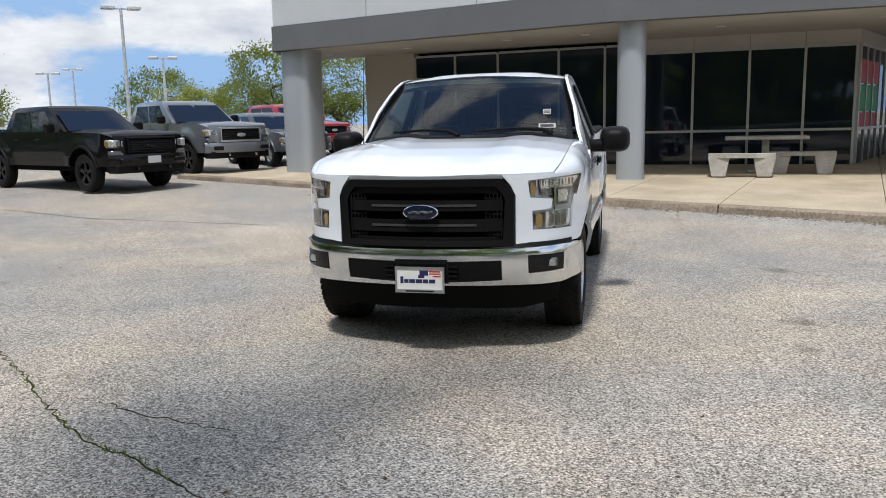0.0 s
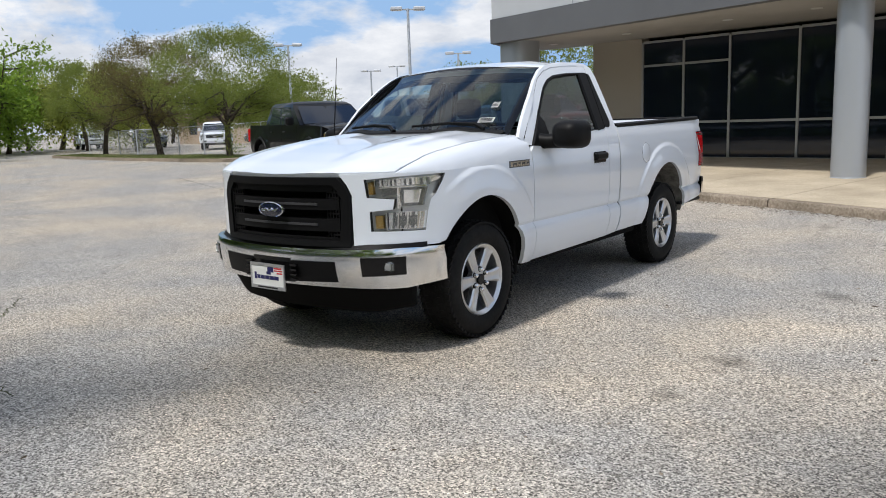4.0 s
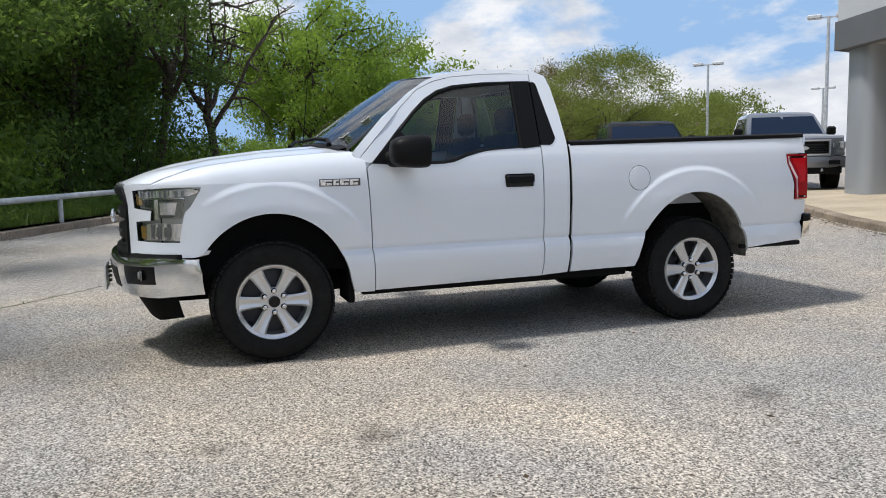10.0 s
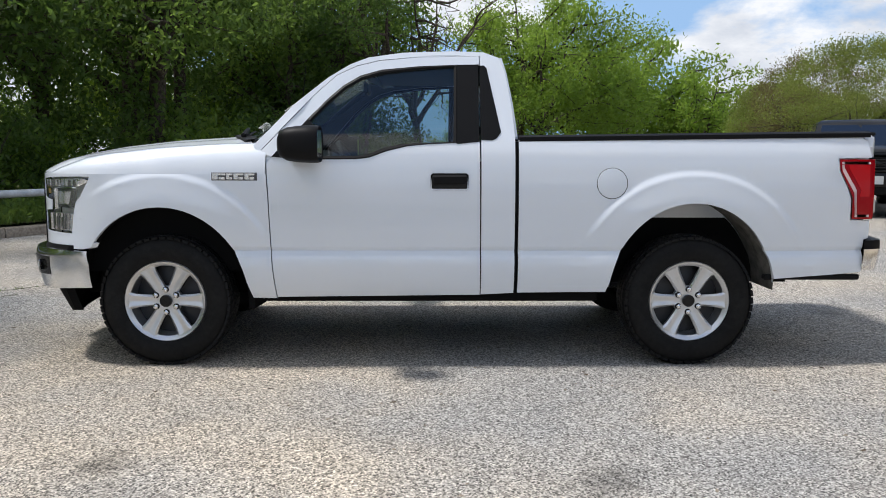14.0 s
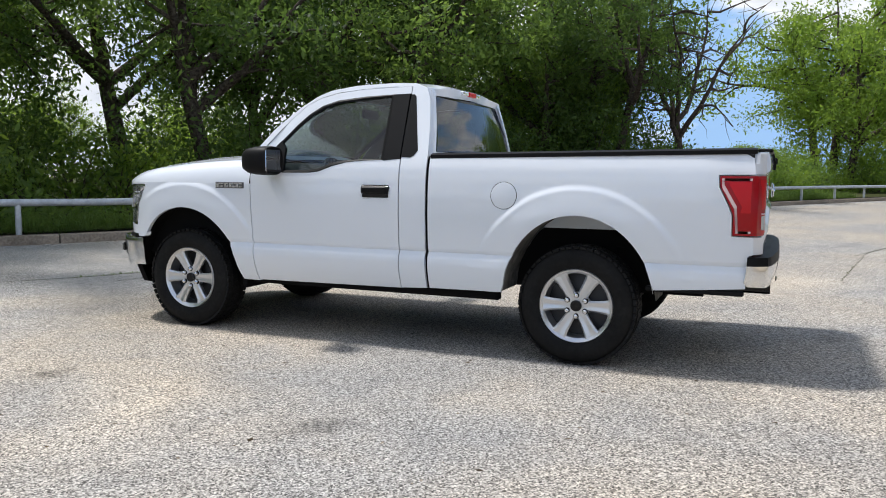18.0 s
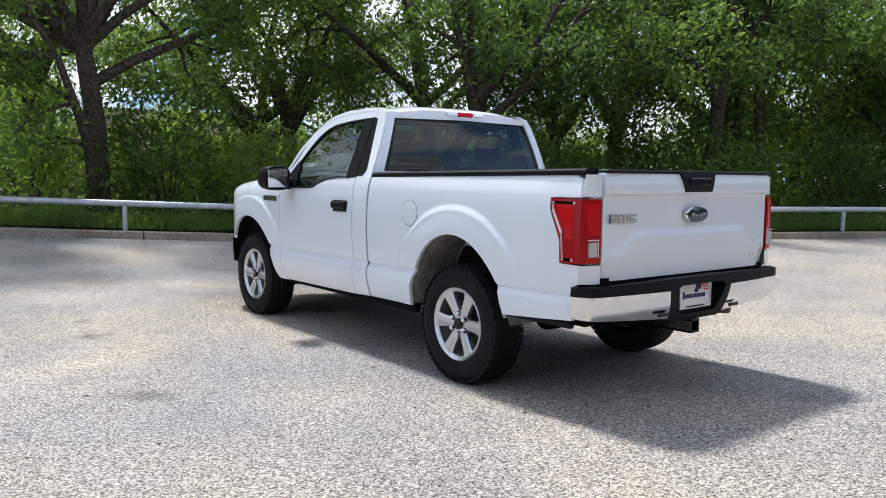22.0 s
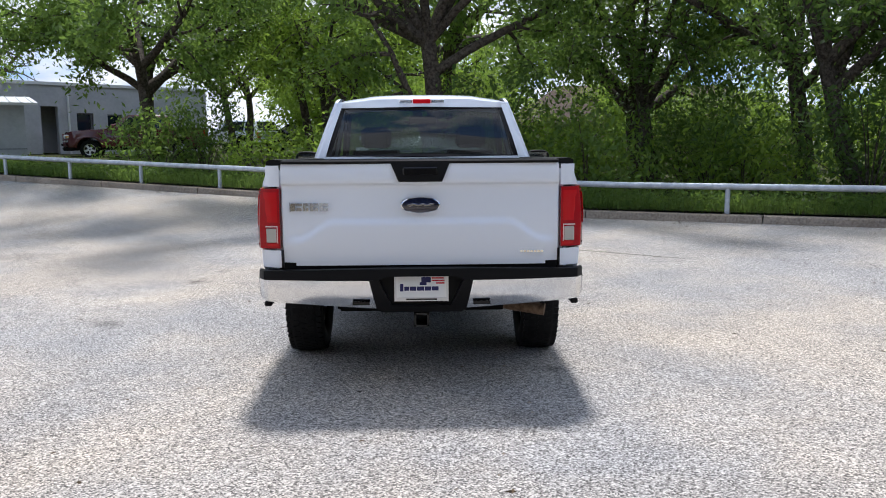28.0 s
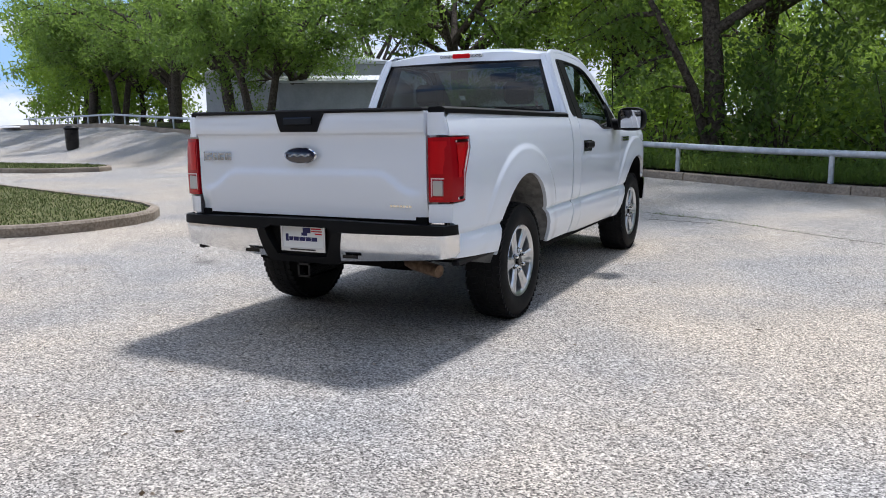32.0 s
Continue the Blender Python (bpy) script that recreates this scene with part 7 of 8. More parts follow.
vehicle("pickup_black", "black crew cab pickup truck with black wheels on the asphalt", "pickup truck", "blackpaint", at_(-11.55, 9.15, 68), plate=True, wr=0.42, lift=0.04, belt=1.30, roof=1.90, hood=1.25).name = "pickup_truck"
vehicle("pickup_silver", "silver lifted crew cab pickup truck with big black wheels", "pickup truck", "silverpaint", at_(-11.05, 13.05, 59), wr=0.44, lift=0.08, belt=1.38, roof=2.0, hood=1.33).name = "pickup_truck"
vehicle("suv", "dark grey sport utility vehicle beside the showroom column", "car", "greypaint", at_(-9.9, 16.3, 53), wb=2.6, hw=0.88, wr=0.34, front=0.8, rear=0.85, belt=1.05, roof=1.62, hood=0.98, box_back=False, rim="alloy")
vehicle("pickup_red", "red crew cab pickup truck parked beyond the showroom pier", "pickup truck", "redpaint", at_(-11.8, 21.5, 60), wr=0.38, rim="alloy").name = "pickup_truck"
vehicle("pickup_maroon", "maroon pickup truck parked behind the verge trees", "pickup truck", "marroon", at_(12.8, -28.5, 105, 0.1), rim="alloy")
vehicle("suv", "white sport utility vehicle far behind the verge", "car", "paint", at_(10.6, -37.5, 60, 0.2), wb=2.8, box_back=False, rim="alloy", roof=1.75, belt=1.1, hood=1.05)
vehicle("suv", "black sport utility vehicle far behind the verge", "car", "blackpaint", at_(7.2, -37.0, 75, 0.2), wb=2.8, box_back=False, rim="alloy", roof=1.75, belt=1.1, hood=1.05)
vehicle("pickup_white", "white crew cab pickup truck beyond the chain-link fence", "pickup truck", "paint", at_(-42.5, 29.4, 50), rim="alloy").name = "pickup_truck"
vehicle("van", "dark blue minivan beyond the chain-link fence", "car", "greypaint", at_(-40.5, 33.5, -60), wb=2.9, box_back=False, rim="alloy", roof=1.75, belt=1.1, hood=1.0)
vehicle("suv", "white boxy car beyond the chain-link fence", "car", "paint", at_(-33.0, 30.0, 15), wb=2.6, box_back=False, rim="alloy", roof=1.68, belt=1.05, hood=1.0)
vehicle("car", "white sedan far off under the trees", "car", "paint", at_(-61.9, 30.9, 70), wb=2.7, box_back=False, rim="alloy", roof=1.45, belt=0.98, hood=0.9)
vehicle("car", "dark grey sedan far off under the trees", "car", "greypaint", at_(-57.0, 33.5, 70), wb=2.7, box_back=False, rim="alloy", roof=1.45, belt=0.98, hood=0.9)

# ---- trees, brush and grass ----
def quads(name, corners, mat):
    """A mesh of loose quads from an (n, 4, 3) array."""
    n = len(corners)
    me = bpy.data.meshes.new(name)
    me.vertices.add(n * 4)
    me.vertices.foreach_set("co", np.ascontiguousarray(corners, dtype=np.float32).ravel())
    me.loops.add(n * 4)
    me.loops.foreach_set("vertex_index", np.arange(n * 4, dtype=np.int32))
    me.polygons.add(n)
    me.polygons.foreach_set("loop_start", np.arange(0, n * 4, 4, dtype=np.int32))
    me.update(calc_edges=True)
    me.materials.append(mat)
    return me


def leaves(rng, centres, spread, per, size, droop=0.35):
    """Rhombic leaves scattered round the cluster centres."""
    c = np.repeat(np.asarray(centres, float), per, 0)
    sp = np.repeat(np.asarray(spread, float), per)[:, None]
    off = rng.normal(size=(len(c), 3)) * sp * (0.62, 0.62, 0.48)
    p = c + off
    u = rng.normal(size=(len(c), 3))
    u[:, 2] -= droop
    u /= np.linalg.norm(u, axis=1)[:, None]
    r = rng.normal(size=(len(c), 3)) + (0, 0, 1.2)
    v = np.cross(u, r)
    v /= np.linalg.norm(v, axis=1)[:, None] + 1e-9
    s = size * rng.uniform(0.6, 1.35, (len(c), 1))
    return np.stack([p - u * s, p + v * s * 0.42, p + u * s, p - v * s * 0.42], 1)


def limb_path(rng, start, way, length, n, lift, wander):
    pts, d = [Vector(start)], Vector(way).normalized()
    for _ in range(n):
        d = (d + Vector(rng.normal(size=3)) * wander + Vector((0, 0, lift))).normalized()
        pts.append(pts[-1] + d * length / n)
    return pts


def make_tree(label, seed, fork=3.0, r=0.26, limbs=5, reach=5.0, top=10.0, out=0.9, subs=6, per=110, size=0.085, spread=0.55, leaf="mid", trunks=1, low=0, bare=False, ways=None, dome=None, category="tree"):
    """dome: (clumps, radius, foot, top) of a rounded crown; ways: limbs of their own (x, y, z, length, joint of the trunk where it starts, thickness)."""
    rng = np.random.default_rng(seed)
    root = thing("tree", (0, 0, 0), label, category)
    wood = bmesh.new()
    tips, wide = [], []
    for k in range(trunks):
        lean = Vector((rng.normal() * 0.12, rng.normal() * 0.12, 1)) if trunks == 1 else Vector((math.cos(k * 2.4) * 0.22, math.sin(k * 2.4) * 0.22, 1))
        base = Vector((0, 0, -0.15)) if trunks == 1 else Vector((math.cos(k * 2.4) * 0.25, math.sin(k * 2.4) * 0.25, -0.15))
        tr = limb_path(rng, base, lean, fork, 5, 0.06, 0.05)
        tube(wood, tr, [r * 1.35] + [r * (1 - 0.06 * i) for i in range(1, 6)], 10)
        for j in range(len(ways) if ways else limbs):
            if ways:
                wx, wy, wz, L, joint, fat = ways[j]
                a = math.atan2(wy, wx)
                path = limb_path(rng, tr[joint], (wx, wy, wz), L, 7, 0.03, 0.13)
            else:
                a, fat = 2 * math.pi * (j + rng.uniform(-0.3, 0.3)) / limbs + k, 0.62
                st = tr[-1] if j % 2 == 0 else tr[-2]
                L = reach * rng.uniform(0.75, 1.2)
                path = limb_path(rng, st, (math.cos(a) * out, math.sin(a) * out, 1.0), max(L, (top - fork) * 0.8), 7, 0.05, 0.16)
            rad = [r * fat * (1 - i / 7.6) for i in range(8)]
            tube(wood, path, rad, 7)
            for i in range(subs):
                q = path[2 + i * 5 // subs] if i < subs - 1 else path[-2]
                b = a + rng.uniform(-1.5, 1.5)
                sp = limb_path(rng, q, (math.cos(b), math.sin(b), rng.uniform(-0.25, 0.6)), rng.uniform(1.0, 2.4), 4, -0.03, 0.2)
                tube(wood, sp, [0.055, 0.04, 0.03, 0.02, 0.008], 5)
                if bare:
                    for m_ in (1, 2, 3, 4):
                        tw = limb_path(rng, sp[m_], Vector(rng.normal(size=3)) + Vector((0, 0, 0.8)), 0.9, 3, 0.0, 0.25)
                        tube(wood, tw, [0.018, 0.012, 0.008, 0.004], 4)
                tips += [sp[2], sp[3], sp[4]]
                wide += [spread * 0.8, spread, spread]
            tips += [path[-1], path[-2]]
            wide += [spread, spread]
    for _ in range(low):
        a, d = rng.uniform(0, 6.283), rng.uniform(0.4, 1.0) ** 0.5 * reach * 0.62
        tips.append(Vector((math.cos(a) * d, math.sin(a) * d, rng.uniform(0.5, fork + 1.5))))
        wide.append(spread * 1.1)
    if dome:
        n, rad, z0, z1 = dome
        for k in range(n):
            a, h = rng.uniform(0, 6.283), rng.uniform() ** 0.8
            w = rad * math.sqrt(max(0.0, 1 - (max(0.0, h - 0.25) / 0.78) ** 2.2)) * rng.uniform(0.45, 1.0) ** 0.5 * (1 + 0.10 * math.sin(3 * a) + 0.07 * math.sin(5 * a + 1))
            z = z0 + (z1 - z0) * h + 0.5 * (1 - h) * (1 - w / rad)
            tips.append(Vector((math.cos(a) * w, math.sin(a) * w, z)))
            wide.append(spread)
    part("trunk", wood, M["bark"], root, "dark furrowed trunk and limbs", angle=60)
    if not bare:
        ob = new("crown", quads("crown", leaves(rng, [tuple(t) for t in tips], wide, per, size), LEAF[leaf]))
        ob.parent = root
        tagged(ob, "loose crown of small leaves")
    return root


def make_bush(label, seed, h=1.8, w=1.3, n=26, per=62, size=0.07, leaf="mid"):
    rng = np.random.default_rng(seed)
    root = thing("bush", (0, 0, 0), label, "bush")
    wood = bmesh.new()
    cs = []
    for k in range(n):
        a, e = rng.uniform(0, 6.283), rng.uniform(0.05, 1.0)
        d = w * math.sqrt(rng.uniform(0.02, 1)) * (1 - 0.35 * e)
        p = Vector((math.cos(a) * d, math.sin(a) * d, h * e))
        cs.append(p)
        if k % 2 == 0:
            tube(wood, [(0, 0, -0.1), (p.x * 0.4, p.y * 0.4, p.z * 0.55), p], [0.022, 0.014, 0.004], 5)
    part("stem", wood, M["bark"], root)
    ob = new("foliage", quads("foliage", leaves(rng, [tuple(c) for c in cs], [0.42] * n, per, size), LEAF[leaf]))
    ob.parent = root
    return root


def plant(proto, s=None, d=None, xy=None, turn=0.0, scale=1.0, sink=0.0, tall=1.0, z=0.10):
    p = fence_pt(s, d) if xy is None else Vector((xy[0], xy[1], ground_z(*xy)))
    m = Matrix.LocRotScale((p.x, p.y, p.z + z - sink), Euler((0, 0, turn)), (scale, scale, scale * tall))
    return copy_thing(proto, m)


WOODS = "large trees behind the pipe fence"
P1 = make_tree("tall dark-limbed shade tree with loose green leaves", 11, fork=3.4, r=0.30, limbs=5, reach=5.5, top=10.5, out=1.15, subs=7, per=92, leaf="mid", size=0.092)
P2 = make_tree("broad shade tree with heavy low boughs over the verge", 12, fork=2.6, r=0.27, limbs=6, reach=5.2, top=9.5, out=1.5, subs=7, per=86, leaf="mid", size=0.092)
P3 = make_tree("vine-hung tree leafy almost down to the ground", 13, fork=3.2, r=0.22, limbs=5, reach=4.2, top=9.5, out=0.9, subs=6, per=85, leaf="dark", low=34)
P4 = make_tree("leaning multi-stemmed tree with bright green leaves", 14, fork=3.6, r=0.17, limbs=4, reach=4.2, top=9.0, out=0.9, subs=5, per=100, leaf="bright", trunks=2)
P5 = make_tree("sunlit bushy tree, bright green down to the ground", 15, fork=2.2, r=0.16, limbs=6, reach=3.4, top=7.5, out=0.95, subs=5, per=52, leaf="bright", low=60, size=0.125)
P5N = make_tree("sunlit bushy tree, bright green down to the ground", 15, fork=2.2, r=0.16, limbs=6, reach=3.4, top=7.5, out=0.95, subs=5, per=150, leaf="bright", low=60, size=0.068)
P6 = make_tree("rounded live oak with an umbrella crown on a clear trunk", 16, fork=1.9, r=0.15, limbs=7, reach=1.7, top=3.6, out=1.1, subs=4, per=190, size=0.042, spread=0.36, leaf="olive", dome=(150, 3.1, 2.35, 5.1))
PF = make_tree("rounded far-off tree with a dense green crown", 26, fork=1.6, r=0.16, limbs=6, reach=1.7, top=3.6, out=1.1, subs=3, per=60, size=0.09, spread=0.45, leaf="olive", dome=(90, 2.8, 1.9, 5.0))
P7 = make_tree("rounded tree with bronze new leaves on a clear trunk", 17, fork=1.9, r=0.16, limbs=7, reach=1.7, top=3.8, out=1.0, subs=4, per=170, size=0.042, spread=0.38, leaf="brown", dome=(130, 2.8, 2.2, 5.2))
P8 = make_tree("bare grey tree without leaves", 18, fork=3.0, r=0.17, limbs=5, reach=4.6, top=8.5, out=0.7, subs=7, bare=True)
P9 = make_tree("pale yellow-green tree far off", 19, fork=2.2, r=0.16, limbs=6, reach=3.0, top=6.5, out=1.0, subs=5, per=60, size=0.12, leaf="yellow", low=20)
BIG = make_tree("old shade tree with a thick dark trunk and spreading limbs", 31, fork=3.7, r=0.25, subs=10, per=100, leaf="mid", size=0.08, spread=0.52, ways=[
    (1.0, 0.10, 0.48, 9.0, 5, 0.6), (0.9, 0.40, 0.75, 8.6, 5, 0.62), (0.30, -0.35, 1.0, 7.4, 5, 0.6), (-0.6, 0.15, 0.95, 8.0, 5, 0.62), (-0.95, 0.15, 0.62, 7.2, 4, 0.5), (0.15, 0.42, 1.0, 7.4, 5, 0.5), (0.62, 0.48, 0.80, 8.2, 5, 0.5), (1.0, 0.42, 0.62, 8.6, 5, 0.5), (-0.85, 0.36, 0.75, 7.6, 5, 0.45), (-0.3, 0.45, 0.9, 6.4, 5, 0.5), (-0.35, -0.6, 1.0, 6.4, 5, 0.5), (0.12, -0.06, 1.0, 6.5, 0, 0.55)])
FORKED = make_tree("dark-limbed tree with one long bough reaching sideways", 34, fork=3.3, r=0.26, subs=7, per=115, leaf="mid", size=0.08, spread=0.5, ways=[
    (1.0, 0.25, 0.62, 6.6, 5, 0.62), (0.18, 0.05, 1.0, 7.0, 5, 0.66), (-0.7, 0.35, 0.8, 5.6, 5, 0.55), (-0.15, 0.85, 0.8, 5.0, 4, 0.5), (0.45, -0.65, 0.9, 6.0, 5, 0.5), (-0.4, -0.3, 1.0, 6.2, 5, 0.5)])
TALL = make_tree("tall straight dark-trunked tree with a heavy side limb", 35, fork=5.2, r=0.24, subs=7, per=110, leaf="mid", size=0.08, spread=0.5, low=8, ways=[
    (0.9, 0.25, 0.75, 4.6, 3, 0.6), (-0.8, 0.2, 0.7, 4.6, 4, 0.5), (0.1, 0.8, 0.7, 4.4, 4, 0.45), (0.3, -0.2, 1.0, 6.0, 5, 0.7), (-0.35, -0.2, 1.0, 5.6, 5, 0.6), (0.0, -0.8, 0.9, 5.0, 5, 0.5)])
PD = make_tree("dense leafy shade tree on dark leaning stems", 33, fork=3.2, r=0.2, limbs=5, reach=4.6, top=9.0, out=1.1, subs=7, per=115, leaf="mid", trunks=2, size=0.09)
PU = make_tree("tall dark-trunked tree hung with creepers", 32, fork=5.0, r=0.21, limbs=5, reach=4.6, top=12.5, out=0.7, subs=6, per=75, leaf="dark", low=10)
B1 = make_bush("dense green roadside bush", 21, leaf="mid")
B2 = make_bush("dark leafy undergrowth bush", 22, h=2.3, w=1.5, n=34, leaf="dark")
B3 = make_bush("bright green sprawling bush", 23, h=1.4, w=1.4, n=26, leaf="bright")

rnd = random.Random(5)
# (prototype, s along the fence, d across it, scale)
for proto, s, d, sc in (
    (P1, 6.9, -10.0, 1.25), (P2, 0.5, -10.6, 1.10), (P3, -7.4, -5.6, 0.90), (P1, -14.2, -8.3, 1.30), (PU, -13.6, -5.4, 1.00), (P3, -0.6, -6.9, 0.95), (P3, -5.4, -3.9, 1.0),
    (P3, -17.5, -5.6, 0.95), (P2, -20.5, -7.5, 1.00),
    (P8, -21.6, -2.2, 1.00), (PU, -19.4, -3.2, 0.80), (P3, -20.4, -4.8, 1.1), (P3, -21.3, -7.8, 1.1), (P3, -9.2, -6.2, 1.1), (P3, -12.4, -7.2, 1.1), (P5, -21.0, -6.5, 0.90), (P5, -28.5, -7.0, 0.40), (P4, -26.0, -10.0, 1.54), (P5, -33.5, -6.0, 0.38), (P5, -38.0, -7.5, 0.42),
    (P5N, -43.5, -5.0, 1.61), (P4, -47.0, -8.0, 1.68), (P5N, -50.0, -5.0, 1.75), (P5N, -57.0, -6.0, 1.82), (P5, -65.0, -5.0, 1.82), (P5, -75.0, -3.0, 1.82), (P9, -85.0, 0.0, 1.30),
    (PD, 14.2, -4.1, 1.05), (PD, 24.2, -1.4, 0.95), (P2, 25.5, -3.6, 0.85), (P1, 29.0, -2.4, 0.9), (P2, 33.0, -4.0, 1.10), (P1, 38.5, -3.0, 1.10), (P2, 44.0, -5.0, 1.15), (P1, 52.0, -2.0, 1.15), (P2, 60.0, -6.0, 1.10),
    (P8, 43.8, -20.6, 1.50), (P4, 9.5, -19.0, 0.62), (P4, 12.2, -10.4, 1.05), (P4, 9.6, -7.4, 0.80), (P5, 15.6, -16.0, 0.78), (P5, 19.5, -21.5, 1.20), (PD, 49.0, -3.0, 1.2), (P5, 58.0, -4.0, 1.50), (P5, 70.0, -6.0, 1.70), (P5, 82.0, -8.0, 1.80), (P5, 47.0, -12.0, 1.50), (P5, 12.0, -26.0, 0.62), (P2, 18.0, -40.0, 1.20), (P2, 30.0, -38.0, 1.20),
    (P5, -17.3, -9.0, 1.00), (P4, -21.4, -15.9, 0.68), (P5, -21.9, -13.0, 0.68), (P5, -69.6, 3.2, 1.20), (P9, -79.6, 4.7, 1.10), (P5, -62.5, 2.2, 1.30), (P4, 17.6, -12.6, 1.00), (P5, 13.5, -24.0, 0.74), (P5, 16.5, -30.0, 1.30), (P5, 22.0, -36.0, 1.40), (P5, 52.0, -5.5, 1.30), (P5, 62.0, -10.0, 1.60), (P5, -16.0, -27.0, 0.68), (P4, -9.0, -28.0, 0.62), (P5, -6.5, -30.0, 0.74), (P5, 0.0, -31.0, 0.68), (P4, 4.5, -29.0, 0.62), (P5, 7.5, -33.0, 0.74), (P5, -24.0, -25.0, 0.62), (P5, -1.5, -17.0, 0.50), (P5, -8.5, -16.0, 0.50), (P5, -12.0, -20.0, 0.74), (P5, -4.0, -22.0, 0.74), (P5, 3.0, -24.0, 0.74), (P5, -20.0, -19.0, 0.74), (P5, -30.0, -17.0, 0.74),
):
    t = plant(proto, s, d, turn=rnd.uniform(0, 6.28), scale=sc)
    t["group"] = WOODS
for proto, s, d in ((BIG, 3.85, -2.55), (FORKED, -4.35, -7.0), (TALL, -10.9, -4.2)):
    t = plant(proto, s, d)
    t["group"] = WOODS
# trees standing in the lot beyond the showroom
for proto, xy, sc in (
    (P6, (-23.0, 15.2), 0.98), (P7, (-32.4, 18.2), 1.12), (P9, (-47.0, 26.0), 0.95), (P6, (-41.5, 20.4), 1.05), (PF, (-33.0, 27.5), 0.8), (PF, (-42.1, 60.0), 1.35), (PF, (-30.8, 55.0), 1.0), (P9, (-36.0, 56.0), 1.0), (PF, (-24.0, 47.0), 1.35), (P9, (-57.0, 28.0), 1.2),
    (PF, (-67.0, 31.0), 1.5), (PF, (-50.0, 40.0), 1.2), (PF, (-44.0, 38.5), 1.1), (PF, (-19.0, 47.0), 1.2), (P9, (-60.0, 45.0), 1.2), (PF, (-55.0, 31.0), 1.2), (PF, (-75.0, 48.0), 1.4)):
    t = plant(proto, xy=xy, turn=rnd.uniform(0, 6.28), scale=sc, z=0)
    t["group"] = "trees in the car park"
# undergrowth
for k in range(64):
    s = -60 + 66 * (k / 63) + rnd.uniform(-0.8, 0.8)
    pr = (B2, B1, B3, B1)[k % 4] if s > -24 else (B3, B1)[k % 2]
    t = plant(pr, s, -2.6 - rnd.uniform(0, 3.4), turn=rnd.uniform(0, 6.28), scale=rnd.uniform(0.75, 1.35))
    t["group"] = "undergrowth behind the fence"
for s, d, pr, sc in ((12.6, -2.6, B1, 1.15), (11.6, -3.4, B2, 0.9), (9.3, -3.0, B3, 0.95), (7.6, -3.6, B3, 0.9), (13.4, -2.9, B1, 1.0), (24.6, -1.2, B3, 0.8), (-18.2, -0.9, B3, 0.6), (-2.0, -7.0, B1, 1.3), (2.0, -7.5, B3, 1.2), (-6.0, -9.0, B3, 1.4), (-12, -9.5, B1, 1.5), (5.0, -12, B3, 1.4)):
    t = plant(pr, s, d, turn=rnd.uniform(0, 6.28), scale=sc)
    t["group"] = "undergrowth behind the fence"
for p in (P1, P2, P3, P4, P5, P5N, P6, P7, P8, P9, PF, BIG, FORKED, TALL, PU, PD, B1, B2, B3):
    for o in (p, *p.children_recursive):
        bpy.data.objects.remove(o)


def grass(name, n, place, label, size=(0.05, 0.22), mat=None, width=0.008):
    """Blades of grass and weeds as loose narrow quads."""
    rng = np.random.default_rng(len(name) + n)
    pts = np.array([place(rng) for _ in range(n)])
    h = rng.uniform(*size, (n, 1))
    a = rng.uniform(0, 6.283, n)
    side = np.stack([np.cos(a), np.sin(a), 0 * a], 1) * width * rng.uniform(0.7, 1.6, (n, 1))
    lean = rng.normal(size=(n, 3)) * (0.35, 0.35, 0) * h
    tip = pts + lean + np.concatenate([np.zeros((n, 2)), h], 1)
    ob = new(name, quads(name, np.stack([pts - side, pts + side, tip + side * 0.3, tip - side * 0.3], 1), mat or LEAF["blade"]))
    return tagged(ob, label, "grass", kind="stuff")


def verge_spot(rng):
    s, d = rng.uniform(-32, 30), -0.05 - rng.exponential(0.9)
    return tuple(fence_pt(s, d, 0.14))


grass("island_grass", 26000, spot1, "short mown grass with clover on the island", (0.02, 0.05), M["lawn"], 0.006)
grass("far_island_grass", 9000, spot2, "short mown grass on the farther island", (0.03, 0.07), M["lawn"], 0.012)
grass("tree_bed_grass", 9000, spot3, "short grass under the car park trees", (0.03, 0.07), M["lawn"], 0.012)
grass("verge_grass", 42000, verge_spot, "tall uncut grass and weeds under the pipe fence", (0.06, 0.30))


def weeds(name, n, label):
    """Broad-leaved ground cover and creepers heaped along the fence, as loose leaves."""
    rng = np.random.default_rng(77)
    cs = []
    for _ in range(n):
        s, d = rng.uniform(-30, 30), -0.12 - abs(rng.normal()) * 1.5
        tall = 0.18 + 0.30 * (0.5 + 0.5 * noise.noise((s * 0.55, d * 0.6, 4.0))) * min(1.0, -d)
        cs.append(tuple(fence_pt(s, d, 0.14 + tall * rng.uniform(0.2, 1.0))))
    ob = new(name, quads(name, leaves(rng, cs, [0.13] * n, 7, 0.045), LEAF["mid"]))
    return tagged(ob, label, "weeds", kind="stuff")


weeds("verge_weeds", 6500, "leafy green creepers and weeds heaped behind the pipe fence")


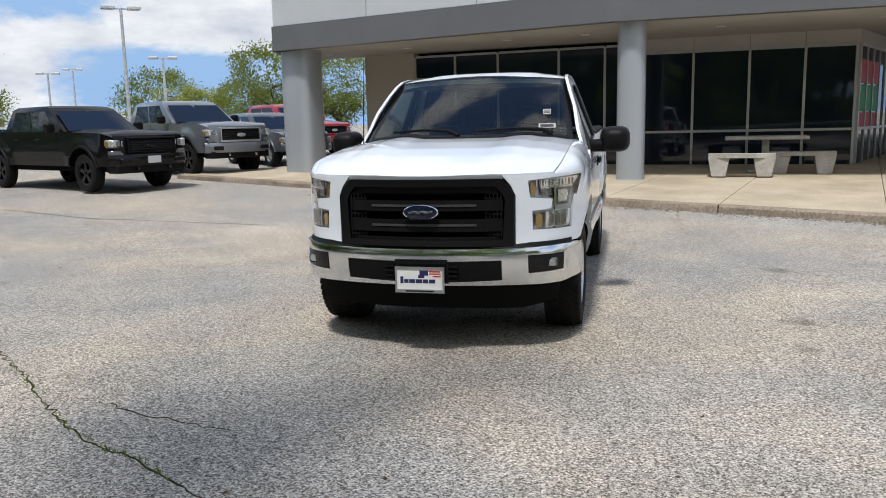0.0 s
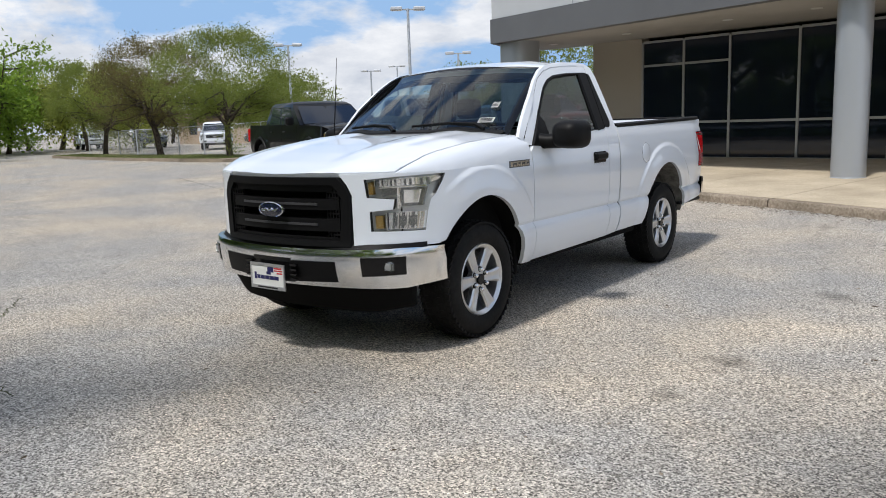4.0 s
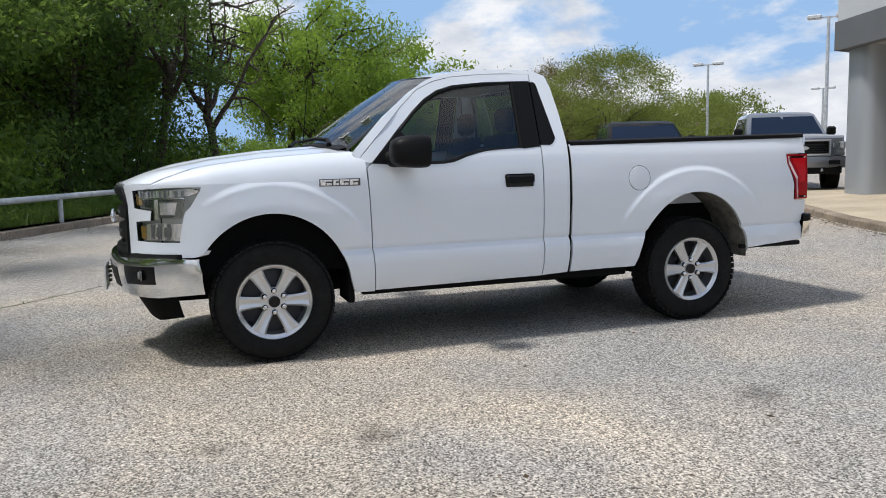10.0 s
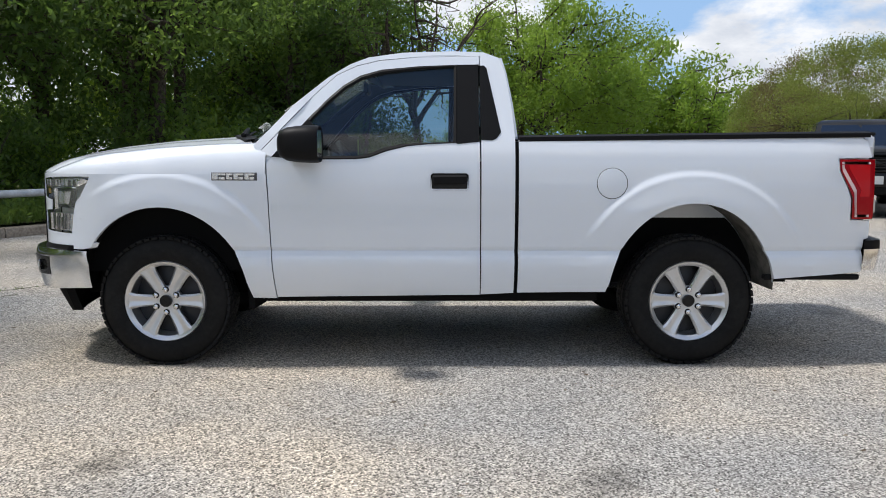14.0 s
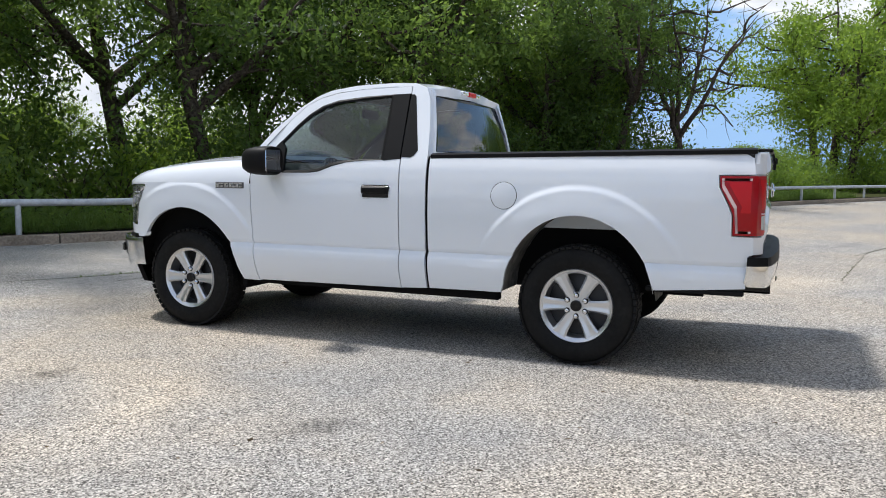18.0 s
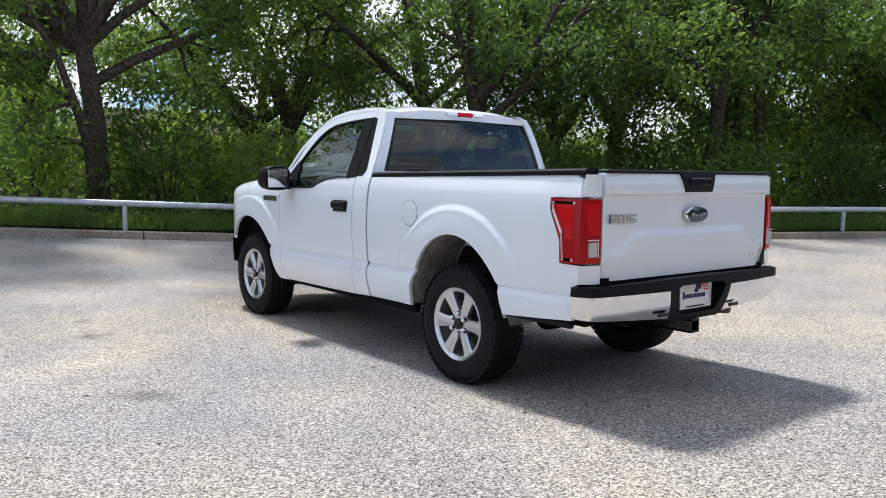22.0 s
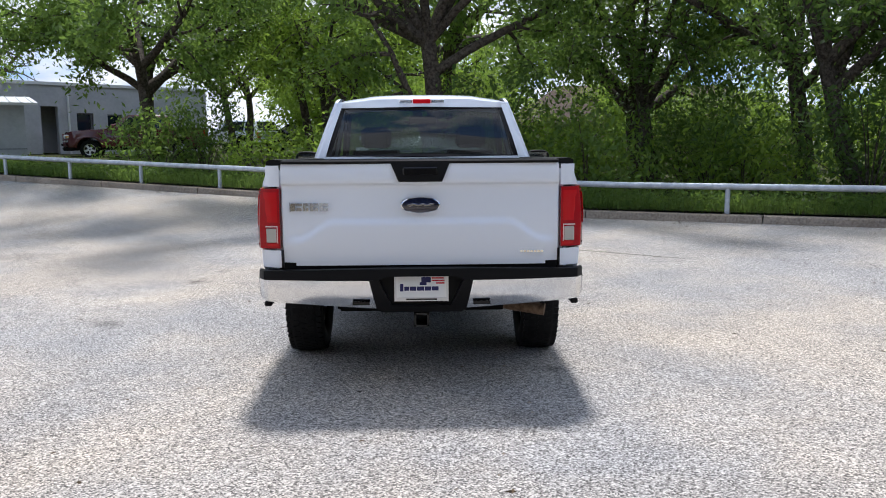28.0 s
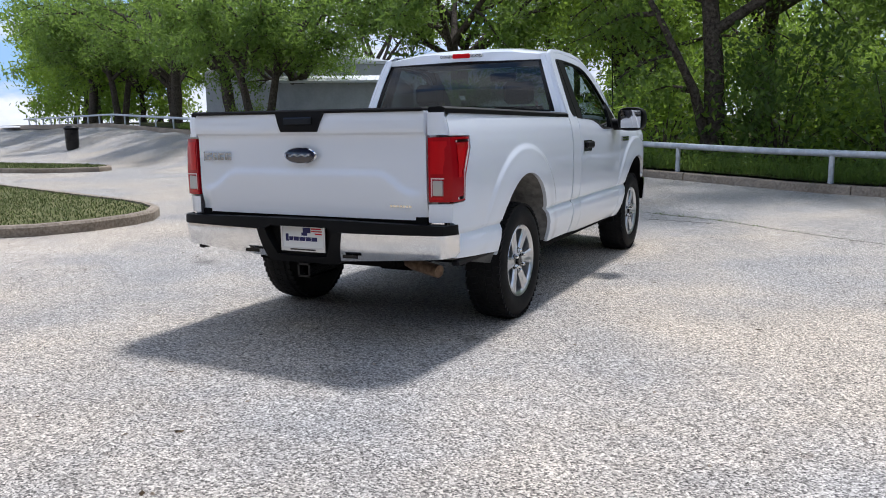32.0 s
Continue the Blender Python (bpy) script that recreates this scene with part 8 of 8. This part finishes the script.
# ---- cracks in the surface with weeds, loose grit and fallen leaves ----
def crack(pts, width, seed):
    rng = random.Random(seed)
    bm = bmesh.new()
    rows = []
    for a, b in zip(pts, pts[1:]):
        a, b = Vector(a), Vector(b)
        n = max(2, int((b - a).length / 0.05))
        d = (b - a).normalized()
        nn = Vector((-d.y, d.x))
        for k in range(n):
            p = a.lerp(b, k / n) + nn * rng.gauss(0, 0.012)
            w = width * rng.uniform(0.3, 1.0)
            rows.append([Vector((q.x, q.y, ground_z(q.x, q.y) + h)) for q, h in ((p - nn * w, -0.002), (p - nn * w * 0.4, 0.003), (p + nn * w * 0.4, 0.003), (p + nn * w, -0.002))])
    loft(bm, rows, closed=False)
    tagged(part("crack", bm, M["soil"], label="dark soil-filled crack in the surface"), category="crack", kind="structure")


CRACKS = [[(-3.3, -2.6), (-2.44, -3.24), (-1.51, -3.98), (-1.12, -4.23), (-0.85, -4.32), (-0.58, -4.49), (0.1, -4.9)], [(-1.45, -3.7), (-1.12, -3.83), (-0.57, -3.93)], [(-15.3, 7.36), (-11.0, 5.45), (-6.95, 3.77)], [(-10.1, 5.0), (-7.5, 4.0), (-3.9, 3.4)]]
for k, pts in enumerate(CRACKS):
    crack(pts, 0.010 if k < 2 else 0.008, k)


def crack_spot(rng):
    pts = CRACKS[0]
    k = rng.integers(1, len(pts) - 2)
    a, b = Vector(pts[k]), Vector(pts[k + 1])
    p = a.lerp(b, rng.uniform() ** 1.0) + Vector(rng.normal(size=2)) * 0.012
    return (p.x, p.y, ground_z(p.x, p.y))


grass("crack_weeds", 110, crack_spot, "small weeds growing out of the crack", (0.008, 0.03), width=0.004)


def litter(name, n, place, size, mat, label, flat=0.35):
    """Loose bits lying on the ground, as small tilted flakes with thickness."""
    rng = np.random.default_rng(n)
    verts, faces = [], []
    for _ in range(n):
        x, y = place(rng)
        s_, a = size * rng.uniform(0.5, 1.6), rng.uniform(0, 6.283)
        z = ground_z(x, y)
        o = len(verts)
        for k in range(4):
            r_ = s_ * rng.uniform(0.6, 1.2) * (1.6 if k % 2 else 0.8)
            verts.append((x + r_ * math.cos(a + k * 1.571), y + r_ * math.sin(a + k * 1.571), z))
        verts.append((x, y, z + s_ * flat))
        faces += [(o, o + 1, o + 4), (o + 1, o + 2, o + 4), (o + 2, o + 3, o + 4), (o + 3, o, o + 4)]
    me = bpy.data.meshes.new(name)
    me.from_pydata(verts, [], faces)
    me.materials.append(mat)
    return tagged(new(name, me), label, "debris", kind="stuff")


def lot_spot(rng):
    return rng.uniform(-7, 9), rng.uniform(-6.5, 7.5)


def edge_spot(rng):
    if rng.uniform() < 0.5:
        p = fence_pt(rng.uniform(-30, 30), 0.38 + rng.exponential(0.25))
        return p.x, p.y
    k = rng.integers(1, len(KERB) - 1)
    a, b = Vector(KERB[k]), Vector(KERB[k + 1] if k + 1 < len(KERB) else KERB[k])
    p = a.lerp(b, rng.uniform()) - Vector((0.05, 0.97)) * (0.03 + rng.exponential(0.12))
    return p.x, p.y


litter("loose_grit", 1500, lot_spot, 0.007, M["kerb"], "loose grit scattered on the surface", 0.7)
litter("leaf_bits", 420, lot_spot, 0.012, M["barkbit"], "dry leaf and bark bits on the surface", 0.25)
litter("leaf_litter", 2600, edge_spot, 0.014, M["barkbit"], "dry leaf litter gathered along the kerbs", 0.3)
